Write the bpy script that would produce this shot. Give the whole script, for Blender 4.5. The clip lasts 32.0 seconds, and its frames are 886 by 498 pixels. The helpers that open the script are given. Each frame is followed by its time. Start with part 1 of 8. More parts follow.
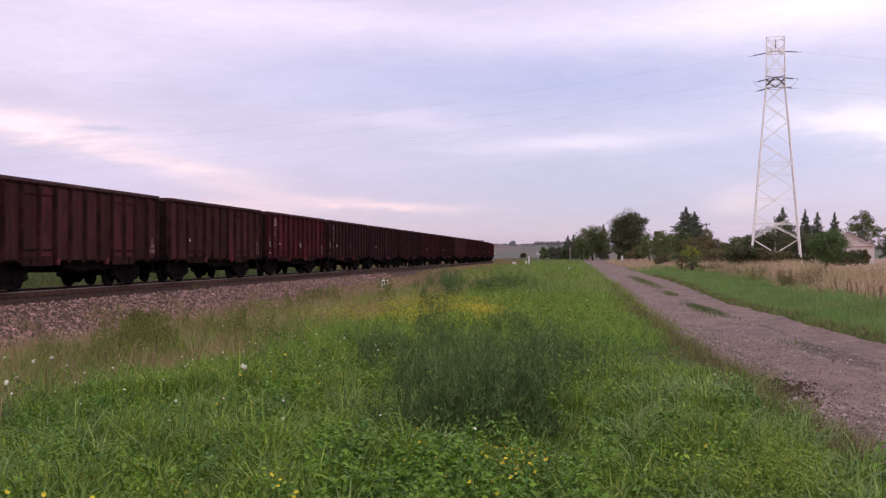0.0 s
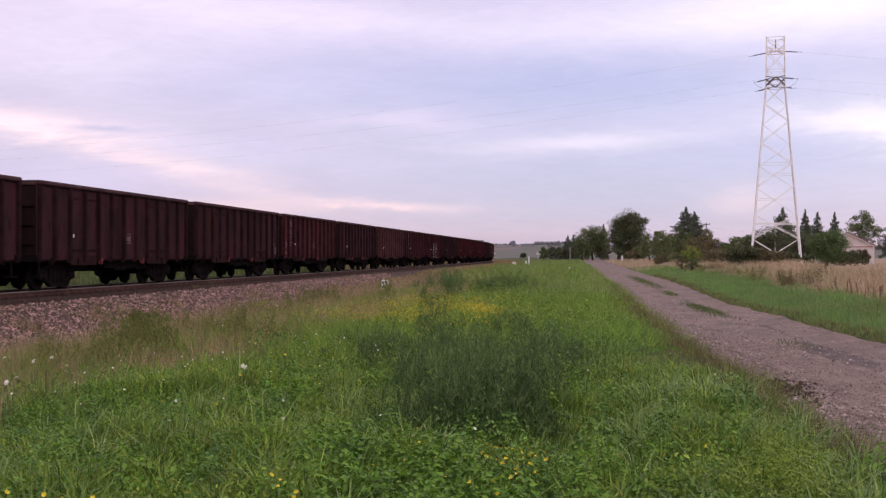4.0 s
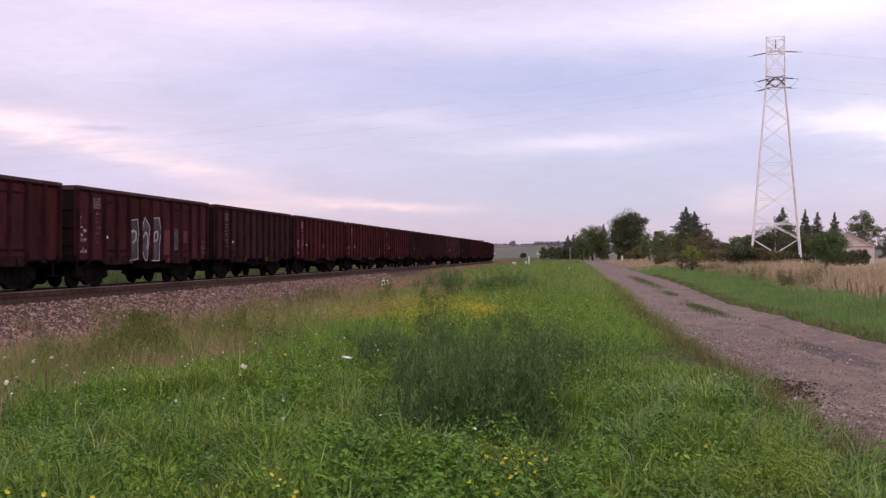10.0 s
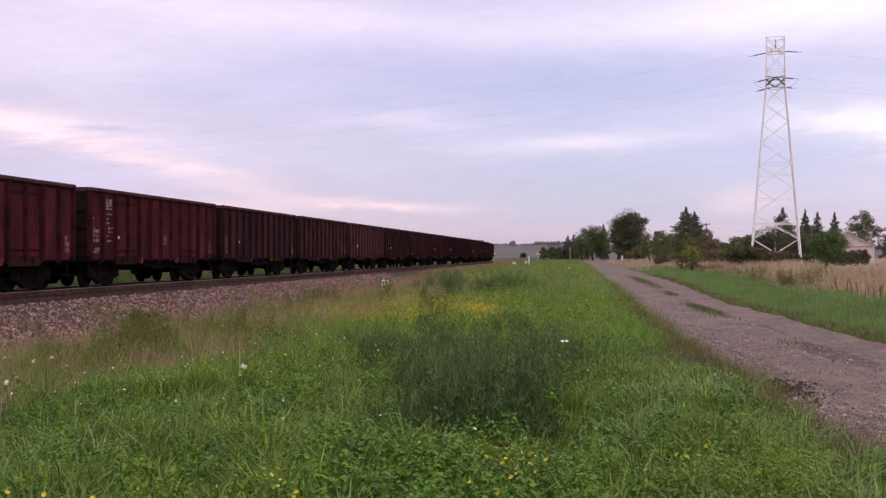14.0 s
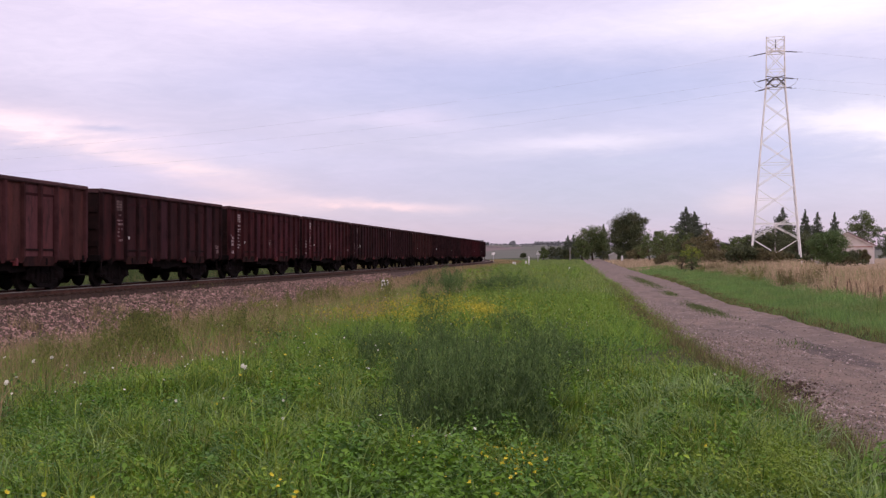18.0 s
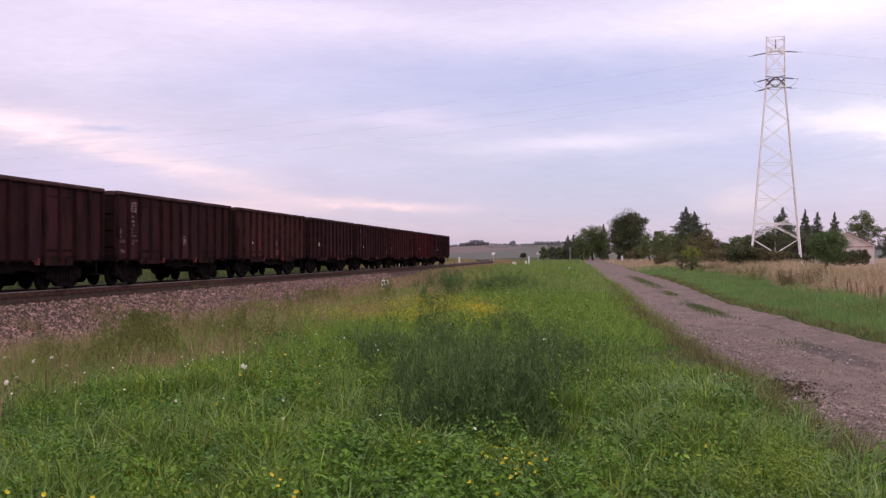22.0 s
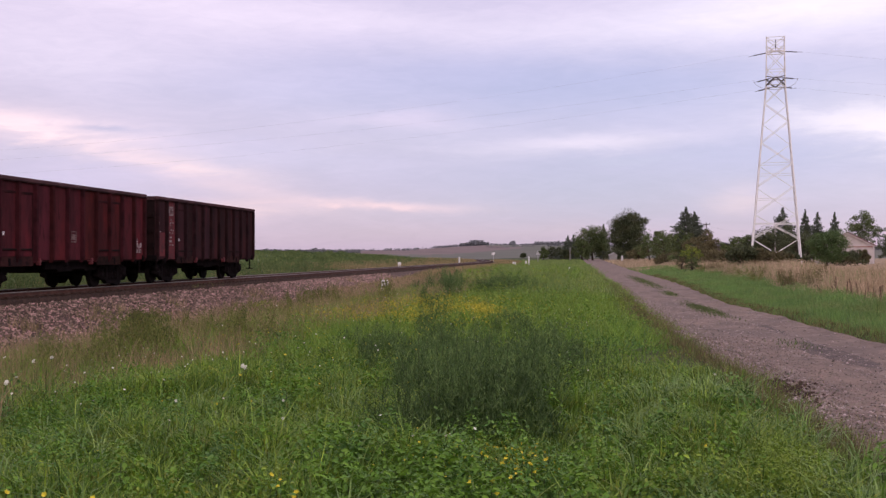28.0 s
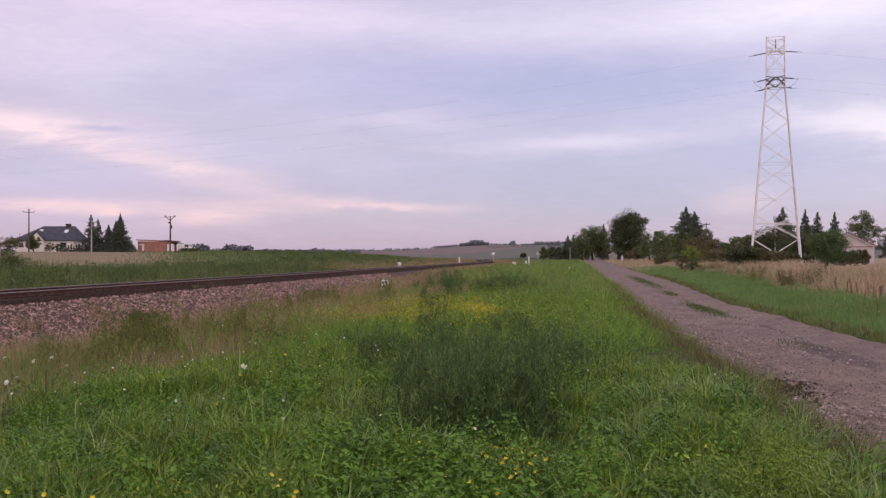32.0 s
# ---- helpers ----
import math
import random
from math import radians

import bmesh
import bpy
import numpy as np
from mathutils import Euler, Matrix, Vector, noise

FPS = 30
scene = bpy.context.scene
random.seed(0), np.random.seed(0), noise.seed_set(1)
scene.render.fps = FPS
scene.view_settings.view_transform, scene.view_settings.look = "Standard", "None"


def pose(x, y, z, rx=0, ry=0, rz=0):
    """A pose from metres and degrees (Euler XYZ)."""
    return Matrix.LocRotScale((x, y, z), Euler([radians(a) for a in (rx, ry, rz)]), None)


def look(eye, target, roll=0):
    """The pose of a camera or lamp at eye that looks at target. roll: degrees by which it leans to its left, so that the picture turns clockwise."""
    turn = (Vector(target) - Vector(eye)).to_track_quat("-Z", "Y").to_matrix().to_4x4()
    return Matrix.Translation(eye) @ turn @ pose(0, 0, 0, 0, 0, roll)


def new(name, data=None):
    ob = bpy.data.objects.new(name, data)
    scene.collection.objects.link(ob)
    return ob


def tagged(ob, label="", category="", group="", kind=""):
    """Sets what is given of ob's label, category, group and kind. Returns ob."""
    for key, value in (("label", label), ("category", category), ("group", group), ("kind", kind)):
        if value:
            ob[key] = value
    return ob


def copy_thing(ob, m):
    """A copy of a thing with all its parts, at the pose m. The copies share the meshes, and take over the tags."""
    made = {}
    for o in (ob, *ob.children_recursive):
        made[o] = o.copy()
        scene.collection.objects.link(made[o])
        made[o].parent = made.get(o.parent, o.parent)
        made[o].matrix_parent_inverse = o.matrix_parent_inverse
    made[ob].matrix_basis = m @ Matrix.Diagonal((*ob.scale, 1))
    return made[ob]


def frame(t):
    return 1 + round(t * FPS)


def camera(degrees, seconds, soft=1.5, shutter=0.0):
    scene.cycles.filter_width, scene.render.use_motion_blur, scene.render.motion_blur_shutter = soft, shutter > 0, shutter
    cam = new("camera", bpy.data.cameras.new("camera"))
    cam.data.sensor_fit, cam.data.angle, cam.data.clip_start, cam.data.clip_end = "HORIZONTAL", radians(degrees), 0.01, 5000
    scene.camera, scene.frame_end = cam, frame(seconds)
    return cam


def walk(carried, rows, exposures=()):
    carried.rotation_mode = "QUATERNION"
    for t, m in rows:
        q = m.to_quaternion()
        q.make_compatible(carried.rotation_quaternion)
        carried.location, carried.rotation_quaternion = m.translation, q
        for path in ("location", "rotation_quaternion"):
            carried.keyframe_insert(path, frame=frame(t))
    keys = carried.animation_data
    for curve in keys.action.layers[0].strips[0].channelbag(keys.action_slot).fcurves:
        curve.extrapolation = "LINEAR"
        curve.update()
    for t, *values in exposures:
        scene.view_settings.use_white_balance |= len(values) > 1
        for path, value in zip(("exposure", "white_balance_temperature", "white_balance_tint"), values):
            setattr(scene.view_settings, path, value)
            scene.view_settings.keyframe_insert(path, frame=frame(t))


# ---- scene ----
cam = camera(43.618, 32.0, soft=1.33, shutter=0.15)
EYE_Z = 1.55
EYE = pose(0, 0, EYE_Z, 90 + math.degrees(math.atan(11.38 / 1959.2)), 0, 0)
walk(cam, [(0, EYE), (32, EYE)], exposures=[(0, 0.0), (25, 0.0), (28, -0.08), (30, -0.2), (32, -0.2)])

# ---- world and light ----
SUN_AZ, SUN_EL = radians(150), radians(24)


def link(tree, a, b):
    tree.links.new(a, b)


def mathn(tree, op, a, b=None, c=None):
    n = tree.nodes.new("ShaderNodeMath")
    n.operation = op
    for i, v in enumerate((a, b, c)):
        if v is None:
            continue
        if isinstance(v, (int, float)):
            n.inputs[i].default_value = v
        else:
            link(tree, v, n.inputs[i])
    return n.outputs[0]


def mixc(tree, f, a, b, mode="MIX"):
    n = tree.nodes.new("ShaderNodeMixRGB")
    n.blend_type = mode
    for i, v in enumerate((f, a, b)):
        if isinstance(v, (int, float)):
            n.inputs[i].default_value = v
        elif isinstance(v, tuple):
            n.inputs[i].default_value = (*v[:3], 1)
        else:
            link(tree, v, n.inputs[i])
    return n.outputs[0]


def noisen(tree, vec, scale, detail=4.0, rough=0.55, distort=0.0):
    n = tree.nodes.new("ShaderNodeTexNoise")
    n.inputs["Scale"].default_value, n.inputs["Detail"].default_value = scale, detail
    n.inputs["Roughness"].default_value, n.inputs["Distortion"].default_value = rough, distort
    if vec is not None:
        link(tree, vec, n.inputs["Vector"])
    return n.outputs["Fac"]


def remap(tree, v, a, b, lo=0.0, hi=1.0):
    n = tree.nodes.new("ShaderNodeMapRange")
    n.interpolation_type = "SMOOTHSTEP"
    for i, x in enumerate((a, b, lo, hi)):
        n.inputs[i + 1].default_value = x
    link(tree, v, n.inputs[0])
    return n.outputs[0]


def build_world():
    w = bpy.data.worlds.new("dusk_sky")
    scene.world = w
    w.use_nodes = True
    t = w.node_tree
    t.nodes.clear()
    out = t.nodes.new("ShaderNodeOutputWorld")
    sky = t.nodes.new("ShaderNodeTexSky")
    sky.sky_type, sky.sun_disc = "NISHITA", False
    sky.sun_elevation, sky.sun_rotation = SUN_EL, -SUN_AZ
    bg_sky = t.nodes.new("ShaderNodeBackground")
    bg_sky.inputs[1].default_value = 0.05
    link(t, sky.outputs[0], bg_sky.inputs[0])
    tc = t.nodes.new("ShaderNodeTexCoord")
    sep = t.nodes.new("ShaderNodeSeparateXYZ")
    link(t, tc.outputs["Generated"], sep.inputs[0])
    hor = mathn(t, "POWER", mathn(t, "ADD", mathn(t, "MULTIPLY", sep.outputs[0], sep.outputs[0]),
                                  mathn(t, "MULTIPLY", sep.outputs[1], sep.outputs[1])), 0.5)
    az = mathn(t, "ARCTAN2", sep.outputs[0], sep.outputs[1])
    el = mathn(t, "ARCTAN2", sep.outputs[2], hor)
    comb = t.nodes.new("ShaderNodeCombineXYZ")
    link(t, az, comb.inputs[0])
    link(t, mathn(t, "MULTIPLY", el, 4.5), comb.inputs[1])
    streak = noisen(t, comb.outputs[0], 3.1, 6, 0.56, 0.35)
    fine = noisen(t, comb.outputs[0], 9.0, 6, 0.6, 0.5)
    warp = mathn(t, "MULTIPLY", mathn(t, "SUBTRACT", streak, 0.5), 0.022)
    warp2 = mathn(t, "MULTIPLY", mathn(t, "SUBTRACT", fine, 0.5), 0.035)
    el_w = mathn(t, "ADD", el, mathn(t, "ADD", warp, mathn(t, "MULTIPLY", warp2, 0.5)))
    az_w = mathn(t, "ADD", az, mathn(t, "MULTIPLY", warp2, 1.5))

    def puff(a, e, wa, we, tilt=0.0):
        """A soft cloud bank round one bearing and height, in radians."""
        da = mathn(t, "SUBTRACT", az_w, a)
        de = mathn(t, "SUBTRACT", mathn(t, "SUBTRACT", el_w, e), mathn(t, "MULTIPLY", da, tilt))
        qa = mathn(t, "DIVIDE", da, wa)
        qe = mathn(t, "DIVIDE", de, we)
        q = mathn(t, "ADD", mathn(t, "MULTIPLY", qa, qa), mathn(t, "MULTIPLY", qe, qe))
        return mathn(t, "EXPONENT", mathn(t, "MULTIPLY", q, -1.0))

    # high cloud sheet: lilac base, bluer and darker in the thick parts, paler overhead
    up = remap(t, el, 0.0, 0.30)
    col = mixc(t, up, (0.60, 0.48, 0.64), (0.70, 0.60, 0.80))
    col = mixc(t, remap(t, streak, 0.46, 0.70, 0.0, 0.40), col, (0.80, 0.70, 0.86))
    col = mixc(t, remap(t, fine, 0.5, 0.75, 0.0, 0.16), col, (0.86, 0.76, 0.88))
    for (a, e, wa, we, tilt, f, c) in SKY_BANKS:
        bank = mathn(t, "MULTIPLY", puff(a, e, wa, we, tilt), f)
        if c[0] > 0.9 and e < 0.13:
            bank = mathn(t, "MULTIPLY", bank, remap(t, fine, 0.42, 0.58, 0.62, 1.25))
        col = mixc(t, bank, col, c)
    grain = noisen(t, comb.outputs[0], 6.0, 8, 0.62, 0.8)
    col = mixc(t, 1.0, col, mixc(t, remap(t, grain, 0.3, 0.7), (0.95, 0.95, 0.96), (1.045, 1.04, 1.035)), "MULTIPLY")
    wisps = noisen(t, comb.outputs[0], 26.0, 6, 0.65, 1.2)
    col = mixc(t, 1.0, col, mixc(t, remap(t, wisps, 0.3, 0.7), (0.965, 0.965, 0.975), (1.03, 1.03, 1.025)), "MULTIPLY")
    col = mixc(t, remap(t, el, 0.30, 1.1), col, (1.12, 1.05, 1.18))
    col = mixc(t, 1.0, col, (1.055, 0.944, 0.956), "MULTIPLY")
    col = mixc(t, remap(t, el, -0.06, 0.0, 1.0, 0.0), col, (0.12, 0.14, 0.10))
    bg = t.nodes.new("ShaderNodeBackground")
    bg.inputs[1].default_value = 0.81
    link(t, col, bg.inputs[0])
    add = t.nodes.new("ShaderNodeAddShader")
    link(t, bg_sky.outputs[0], add.inputs[0])
    link(t, bg.outputs[0], add.inputs[1])
    link(t, add.outputs[0], out.inputs[0])


# cloud banks: bearing, height, half-widths (radians), tilt, strength, colour
BROAD_BANKS = [
    (0.110, 0.152, 0.265, 0.034, -0.03, 0.95, (0.425, 0.405, 0.665)),
    (-0.145, 0.154, 0.168, 0.023, 0.03, 0.55, (0.56, 0.50, 0.76)),
    (0.289, 0.078, 0.184, 0.028, 0.00, 0.92, (0.40, 0.375, 0.68)),
    (0.238, 0.039, 0.230, 0.027, 0.00, 0.92, (0.39, 0.345, 0.64)),
    (0.008, 0.058, 0.194, 0.027, 0.00, 0.88, (0.45, 0.395, 0.63)),
    (-0.340, 0.052, 0.130, 0.032, 0.00, 0.60, (0.60, 0.53, 0.86)),
    (-0.145, 0.211, 0.327, 0.017, -0.05, 0.90, (0.95, 0.82, 0.98)),
    (-0.359, 0.175, 0.143, 0.026, 0.00, 0.60, (0.86, 0.74, 0.92)),
    (0.320, 0.212, 0.170, 0.026, 0.06, 1.00, (1.12, 1.02, 1.12)),
]
BRIGHT_BANKS = [
    (0.131, 0.100, 0.085, 0.008, 0.03, 0.95, (0.84, 0.71, 0.90)),
    (0.172, 0.085, 0.048, 0.003, 0.00, 0.60, (0.46, 0.42, 0.67)),
    (0.386, 0.110, 0.085, 0.026, -0.10, 0.75, (0.98, 0.86, 0.97)),
    (-0.359, 0.106, 0.110, 0.015, -0.09, 1.00, (1.18, 0.88, 0.94)),
    (-0.262, 0.083, 0.082, 0.009, -0.12, 0.95, (1.06, 0.78, 0.86)),
    (-0.191, 0.061, 0.082, 0.010, -0.18, 0.55, (0.90, 0.64, 0.79)),
    (-0.160, 0.039, 0.061, 0.005, -0.05, 0.60, (0.92, 0.66, 0.79)),
    (-0.380, 0.085, 0.066, 0.007, -0.05, 0.80, (0.60, 0.50, 0.73)),
    (-0.296, 0.107, 0.028, 0.003, 0.00, 0.90, (0.52, 0.44, 0.66)),
]
LOW_BANKS = [
    (-0.283, 0.046, 0.117, 0.005, 0.00, 0.35, (0.93, 0.64, 0.77)),
    (-0.020, 0.040, 0.130, 0.014, 0.00, 0.55, (0.50, 0.42, 0.66)),
    (-0.345, 0.045, 0.050, 0.005, 0.00, 0.85, (1.02, 0.70, 0.82)),
    (-0.287, 0.042, 0.018, 0.006, 0.00, 0.80, (1.02, 0.69, 0.80)),
    (-0.070, 0.044, 0.095, 0.0045, -0.02, 0.85, (0.96, 0.66, 0.80)),
    (-0.040, 0.122, 0.065, 0.007, -0.05, 0.50, (0.82, 0.66, 0.88)),
    (-0.205, 0.036, 0.040, 0.006, 0.00, 0.65, (0.98, 0.70, 0.82)),
    (0.263, 0.048, 0.026, 0.012, 0.00, 0.75, (0.82, 0.60, 0.77)),
    (0.130, 0.052, 0.130, 0.036, 0.00, 0.85, (0.375, 0.345, 0.63)),
    (-0.330, 0.068, 0.100, 0.015, 0.00, 0.50, (0.60, 0.52, 0.86)),
    (-0.180, 0.092, 0.130, 0.014, -0.10, 0.45, (0.60, 0.53, 0.84)),
]
LAST_BANKS = [
    (-0.043, 0.016, 0.357, 0.012, 0.00, 0.70, (0.50, 0.41, 0.63)),
]
HAZE_BANKS = [
    (-0.05, 0.040, 0.70, 0.065, 0.00, 0.58, (0.51, 0.385, 0.73)),
    (-0.300, 0.195, 0.22, 0.055, 0.00, 0.45, (1.00, 0.87, 1.06)),
    (0.060, 0.140, 0.28, 0.050, 0.00, 0.35, (0.44, 0.40, 0.68)),
    (0.140, 0.055, 0.32, 0.055, 0.00, 0.34, (0.36, 0.325, 0.61)),
]
SKY_BANKS = BROAD_BANKS + HAZE_BANKS + BRIGHT_BANKS + LOW_BANKS + LAST_BANKS
build_world()
sun_data = bpy.data.lights.new("sun", "SUN")
sun_data.energy, sun_data.angle, sun_data.color = 0.8, radians(14), (1.0, 0.88, 0.82)
sun = new("sun", sun_data)
sun.matrix_basis = look((0, 0, 0), (-math.sin(SUN_AZ) * math.cos(SUN_EL), -math.cos(SUN_AZ) * math.cos(SUN_EL), -math.sin(SUN_EL)))


# ---- materials ----
def material(name, base, dark=None, scale=3.0, rough=0.8, metal=0.0, bump=0.0, fine=0.0, island=0.0, third=None, obj_random=0.0, contrast=(0.35, 0.65), stretch=None, coat=0.0, thin=0.0, spec=0.25, patch=None):
    """A node material: two colours mixed by noise at two scales, bump, and tint by piece."""
    m = bpy.data.materials.new(name)
    m.use_nodes = True
    t = m.node_tree
    b = t.nodes["Principled BSDF"]
    tc = t.nodes.new("ShaderNodeTexCoord")
    vec = tc.outputs["Object"]
    if stretch:
        mp = t.nodes.new("ShaderNodeMapping")
        mp.inputs["Scale"].default_value = stretch
        link(t, vec, mp.inputs[0])
        vec = mp.outputs[0]
    if obj_random:
        oi = t.nodes.new("ShaderNodeObjectInfo")
        off = t.nodes.new("ShaderNodeVectorMath")
        off.operation = "ADD"
        link(t, vec, off.inputs[0])
        link(t, mathn(t, "MULTIPLY", oi.outputs["Random"], 60.0), off.inputs[1])
        vec = off.outputs[0]
    dark = dark or tuple(c * 0.6 for c in base)
    big = noisen(t, vec, scale, 5, 0.6)
    col = mixc(t, remap(t, big, *contrast), dark, base)
    small = noisen(t, vec, scale * 9.0, 4, 0.6)
    if third:
        col = mixc(t, remap(t, noisen(t, vec, scale * 2.7, 6, 0.65), 0.52, 0.66), col, third)
    if patch:
        col = mixc(t, remap(t, noisen(t, vec, patch[1], 4, 0.6), 0.50, 0.66, 0.0, patch[2]), col, patch[0])
    if fine:
        col = mixc(t, fine, col, mixc(t, small, (0, 0, 0), (1, 1, 1)), "OVERLAY")
    if island or obj_random:
        if island:
            g = t.nodes.new("ShaderNodeNewGeometry")
            rnd, amount = g.outputs["Random Per Island"], island
        else:
            g = t.nodes.new("ShaderNodeObjectInfo")
            rnd, amount = g.outputs["Random"], obj_random
        hsv = t.nodes.new("ShaderNodeHueSaturation")
        link(t, col, hsv.inputs["Color"])
        link(t, mathn(t, "MULTIPLY_ADD", rnd, amount, 1.0 - amount / 2), hsv.inputs["Value"])
        link(t, mathn(t, "MULTIPLY_ADD", rnd, -0.05 * amount, 0.5 + 0.025 * amount), hsv.inputs["Hue"])
        col = hsv.outputs[0]
    link(t, col, b.inputs["Base Color"])
    b.inputs["Metallic"].default_value = metal
    link(t, remap(t, small, 0.2, 0.8, max(rough - 0.12, 0.05), min(rough + 0.12, 1.0)), b.inputs["Roughness"])
    b.inputs["Specular IOR Level"].default_value = 0.5 if coat else spec
    if bump:
        bp = t.nodes.new("ShaderNodeBump")
        bp.inputs["Strength"].default_value, bp.inputs["Distance"].default_value = 0.8, bump
        link(t, mathn(t, "ADD", small, mathn(t, "MULTIPLY", big, 0.6)), bp.inputs["Height"])
        link(t, bp.outputs[0], b.inputs["Normal"])
    if thin:
        tr = t.nodes.new("ShaderNodeBsdfTranslucent")
        link(t, col, tr.inputs[0])
        mx = t.nodes.new("ShaderNodeMixShader")
        mx.inputs[0].default_value = thin
        link(t, b.outputs[0], mx.inputs[1])
        link(t, tr.outputs[0], mx.inputs[2])
        link(t, mx.outputs[0], t.nodes["Material Output"].inputs[0])
    return m


# ---- shapes ----
class Shape:
    """Collects solids as plain vertices and faces, for one mesh."""

    def __init__(self):
        self.v, self.f = [], []

    def add(self, verts, faces):
        n = len(self.v)
        self.v.extend(tuple(p) for p in verts)
        self.f.extend(tuple(i + n for i in f) for f in faces)
        return self

    def box(self, x0, x1, y0, y1, z0, z1):
        self.add([(x0, y0, z0), (x1, y0, z0), (x1, y1, z0), (x0, y1, z0), (x0, y0, z1), (x1, y0, z1), (x1, y1, z1), (x0, y1, z1)],
                 [(3, 2, 1, 0), (4, 5, 6, 7), (0, 1, 5, 4), (1, 2, 6, 5), (2, 3, 7, 6), (3, 0, 4, 7)])
        return self

    def rbox(self, x0, x1, y0, y1, z0, z1, c):
        """A box with chamfered edges."""
        xs, ys, zs = (x0, x1), (y0, y1), (z0, z1)
        verts, idx = [], {}
        for i in (0, 1):
            for j in (0, 1):
                for k in (0, 1):
                    sx, sy, sz = 1 - 2 * i, 1 - 2 * j, 1 - 2 * k
                    for a in range(3):
                        p = [xs[i] + sx * c, ys[j] + sy * c, zs[k] + sz * c]
                        p[a] = (xs[i], ys[j], zs[k])[a]
                        idx[i, j, k, a] = len(verts)
                        verts.append(p)
        faces = []
        for s in (0, 1):
            faces.append([idx[s, j, k, 0] for j, k in ((0, 0), (1, 0), (1, 1), (0, 1))][::1 if s else -1])
            faces.append([idx[i, s, k, 1] for i, k in ((0, 0), (0, 1), (1, 1), (1, 0))][::1 if s else -1])
            faces.append([idx[i, j, s, 2] for i, j in ((0, 0), (1, 0), (1, 1), (0, 1))][::1 if s else -1])
        for a in range(3):
            b, d = [q for q in range(3) if q != a]
            for s in (0, 1):
                for u in (0, 1):
                    key = [0, 0, 0]
                    key[b], key[d] = s, u
                    lo, hi = list(key), list(key)
                    lo[a], hi[a] = 0, 1
                    faces.append((idx[(*lo, b)], idx[(*lo, d)], idx[(*hi, d)], idx[(*hi, b)]))
        for i in (0, 1):
            for j in (0, 1):
                for k in (0, 1):
                    faces.append(tuple(idx[i, j, k, a] for a in range(3)))
        return self.add(verts, faces)

    def beam(self, p, q, w, h=None, n=4, taper=1.0):
        """A straight bar of n sides from p to q."""
        p, q = Vector(p), Vector(q)
        d = q - p
        if d.length < 1e-6:
            return self
        d.normalize()
        side = d.cross(Vector((0, 0, 1)))
        if side.length < 1e-3:
            side = Vector((1, 0, 0))
        side.normalize()
        up = side.cross(d)
        h = w if h is None else h
        ring = []
        for o, s in ((p, 1.0), (q, taper)):
            for i in range(n):
                a = 2 * math.pi * (i + 0.5) / n
                k = math.sqrt(2) / 2 if n == 4 else 0.5
                ring.append(o + side * (math.cos(a) * w * k * s) + up * (math.sin(a) * h * k * s))
        faces = [(i, (i + 1) % n, n + (i + 1) % n, n + i) for i in range(n)]
        faces += [tuple(range(n))[::-1], tuple(range(n, 2 * n))]
        return self.add(ring, faces)

    def lathe(self, centre, axis, rings, n=12):
        """A turned solid: rings of (distance along axis, radius)."""
        c, ax = Vector(centre), Vector(axis).normalized()
        u = ax.orthogonal().normalized()
        w = ax.cross(u)
        verts, faces = [], []
        for d, r in rings:
            verts += [c + ax * d + (u * math.cos(2 * math.pi * i / n) + w * math.sin(2 * math.pi * i / n)) * r for i in range(n)]
        for k in range(len(rings) - 1):
            faces += [(k * n + i, k * n + (i + 1) % n, (k + 1) * n + (i + 1) % n, (k + 1) * n + i) for i in range(n)]
        faces += [tuple(range(n))[::-1], tuple(range((len(rings) - 1) * n, len(rings) * n))]
        return self.add(verts, faces)

    def prism(self, poly, axis, a, b):
        """A flat outline of (u, v) pushed from a to b along axis 0, 1 or 2."""
        n = len(poly)
        put = {0: lambda u, v, w: (w, u, v), 1: lambda u, v, w: (u, w, v), 2: lambda u, v, w: (u, v, w)}[axis]
        verts = [put(u, v, a) for u, v in poly] + [put(u, v, b) for u, v in poly]
        faces = [(i, (i + 1) % n, n + (i + 1) % n, n + i) for i in range(n)] + [tuple(range(n))[::-1], tuple(range(n, 2 * n))]
        return self.add(verts, faces)

    def mesh(self, name, mat=None, smooth=False):
        me = bpy.data.meshes.new(name)
        me.from_pydata(self.v, [], self.f)
        bm = bmesh.new()
        bm.from_mesh(me)
        bmesh.ops.recalc_face_normals(bm, faces=bm.faces)
        bm.to_mesh(me)
        bm.free()
        if smooth:
            me.polygons.foreach_set("use_smooth", [True] * len(me.polygons))
        if mat:
            me.materials.append(mat)
        return me


def part(name, shape, mat, parent=None, label="", smooth=False):
    """One mesh object; a part when it has a parent."""
    ob = new(name, shape if isinstance(shape, bpy.types.Mesh) else shape.mesh(name, mat, smooth))
    if parent is not None:
        ob.parent = parent
    if label:
        ob["label"] = label
    return ob


def thing(name, m, label, category, group="", kind=""):
    e = new(name)
    e.matrix_basis = m
    e.empty_display_size = 0.2
    return tagged(e, label, category, group, kind)


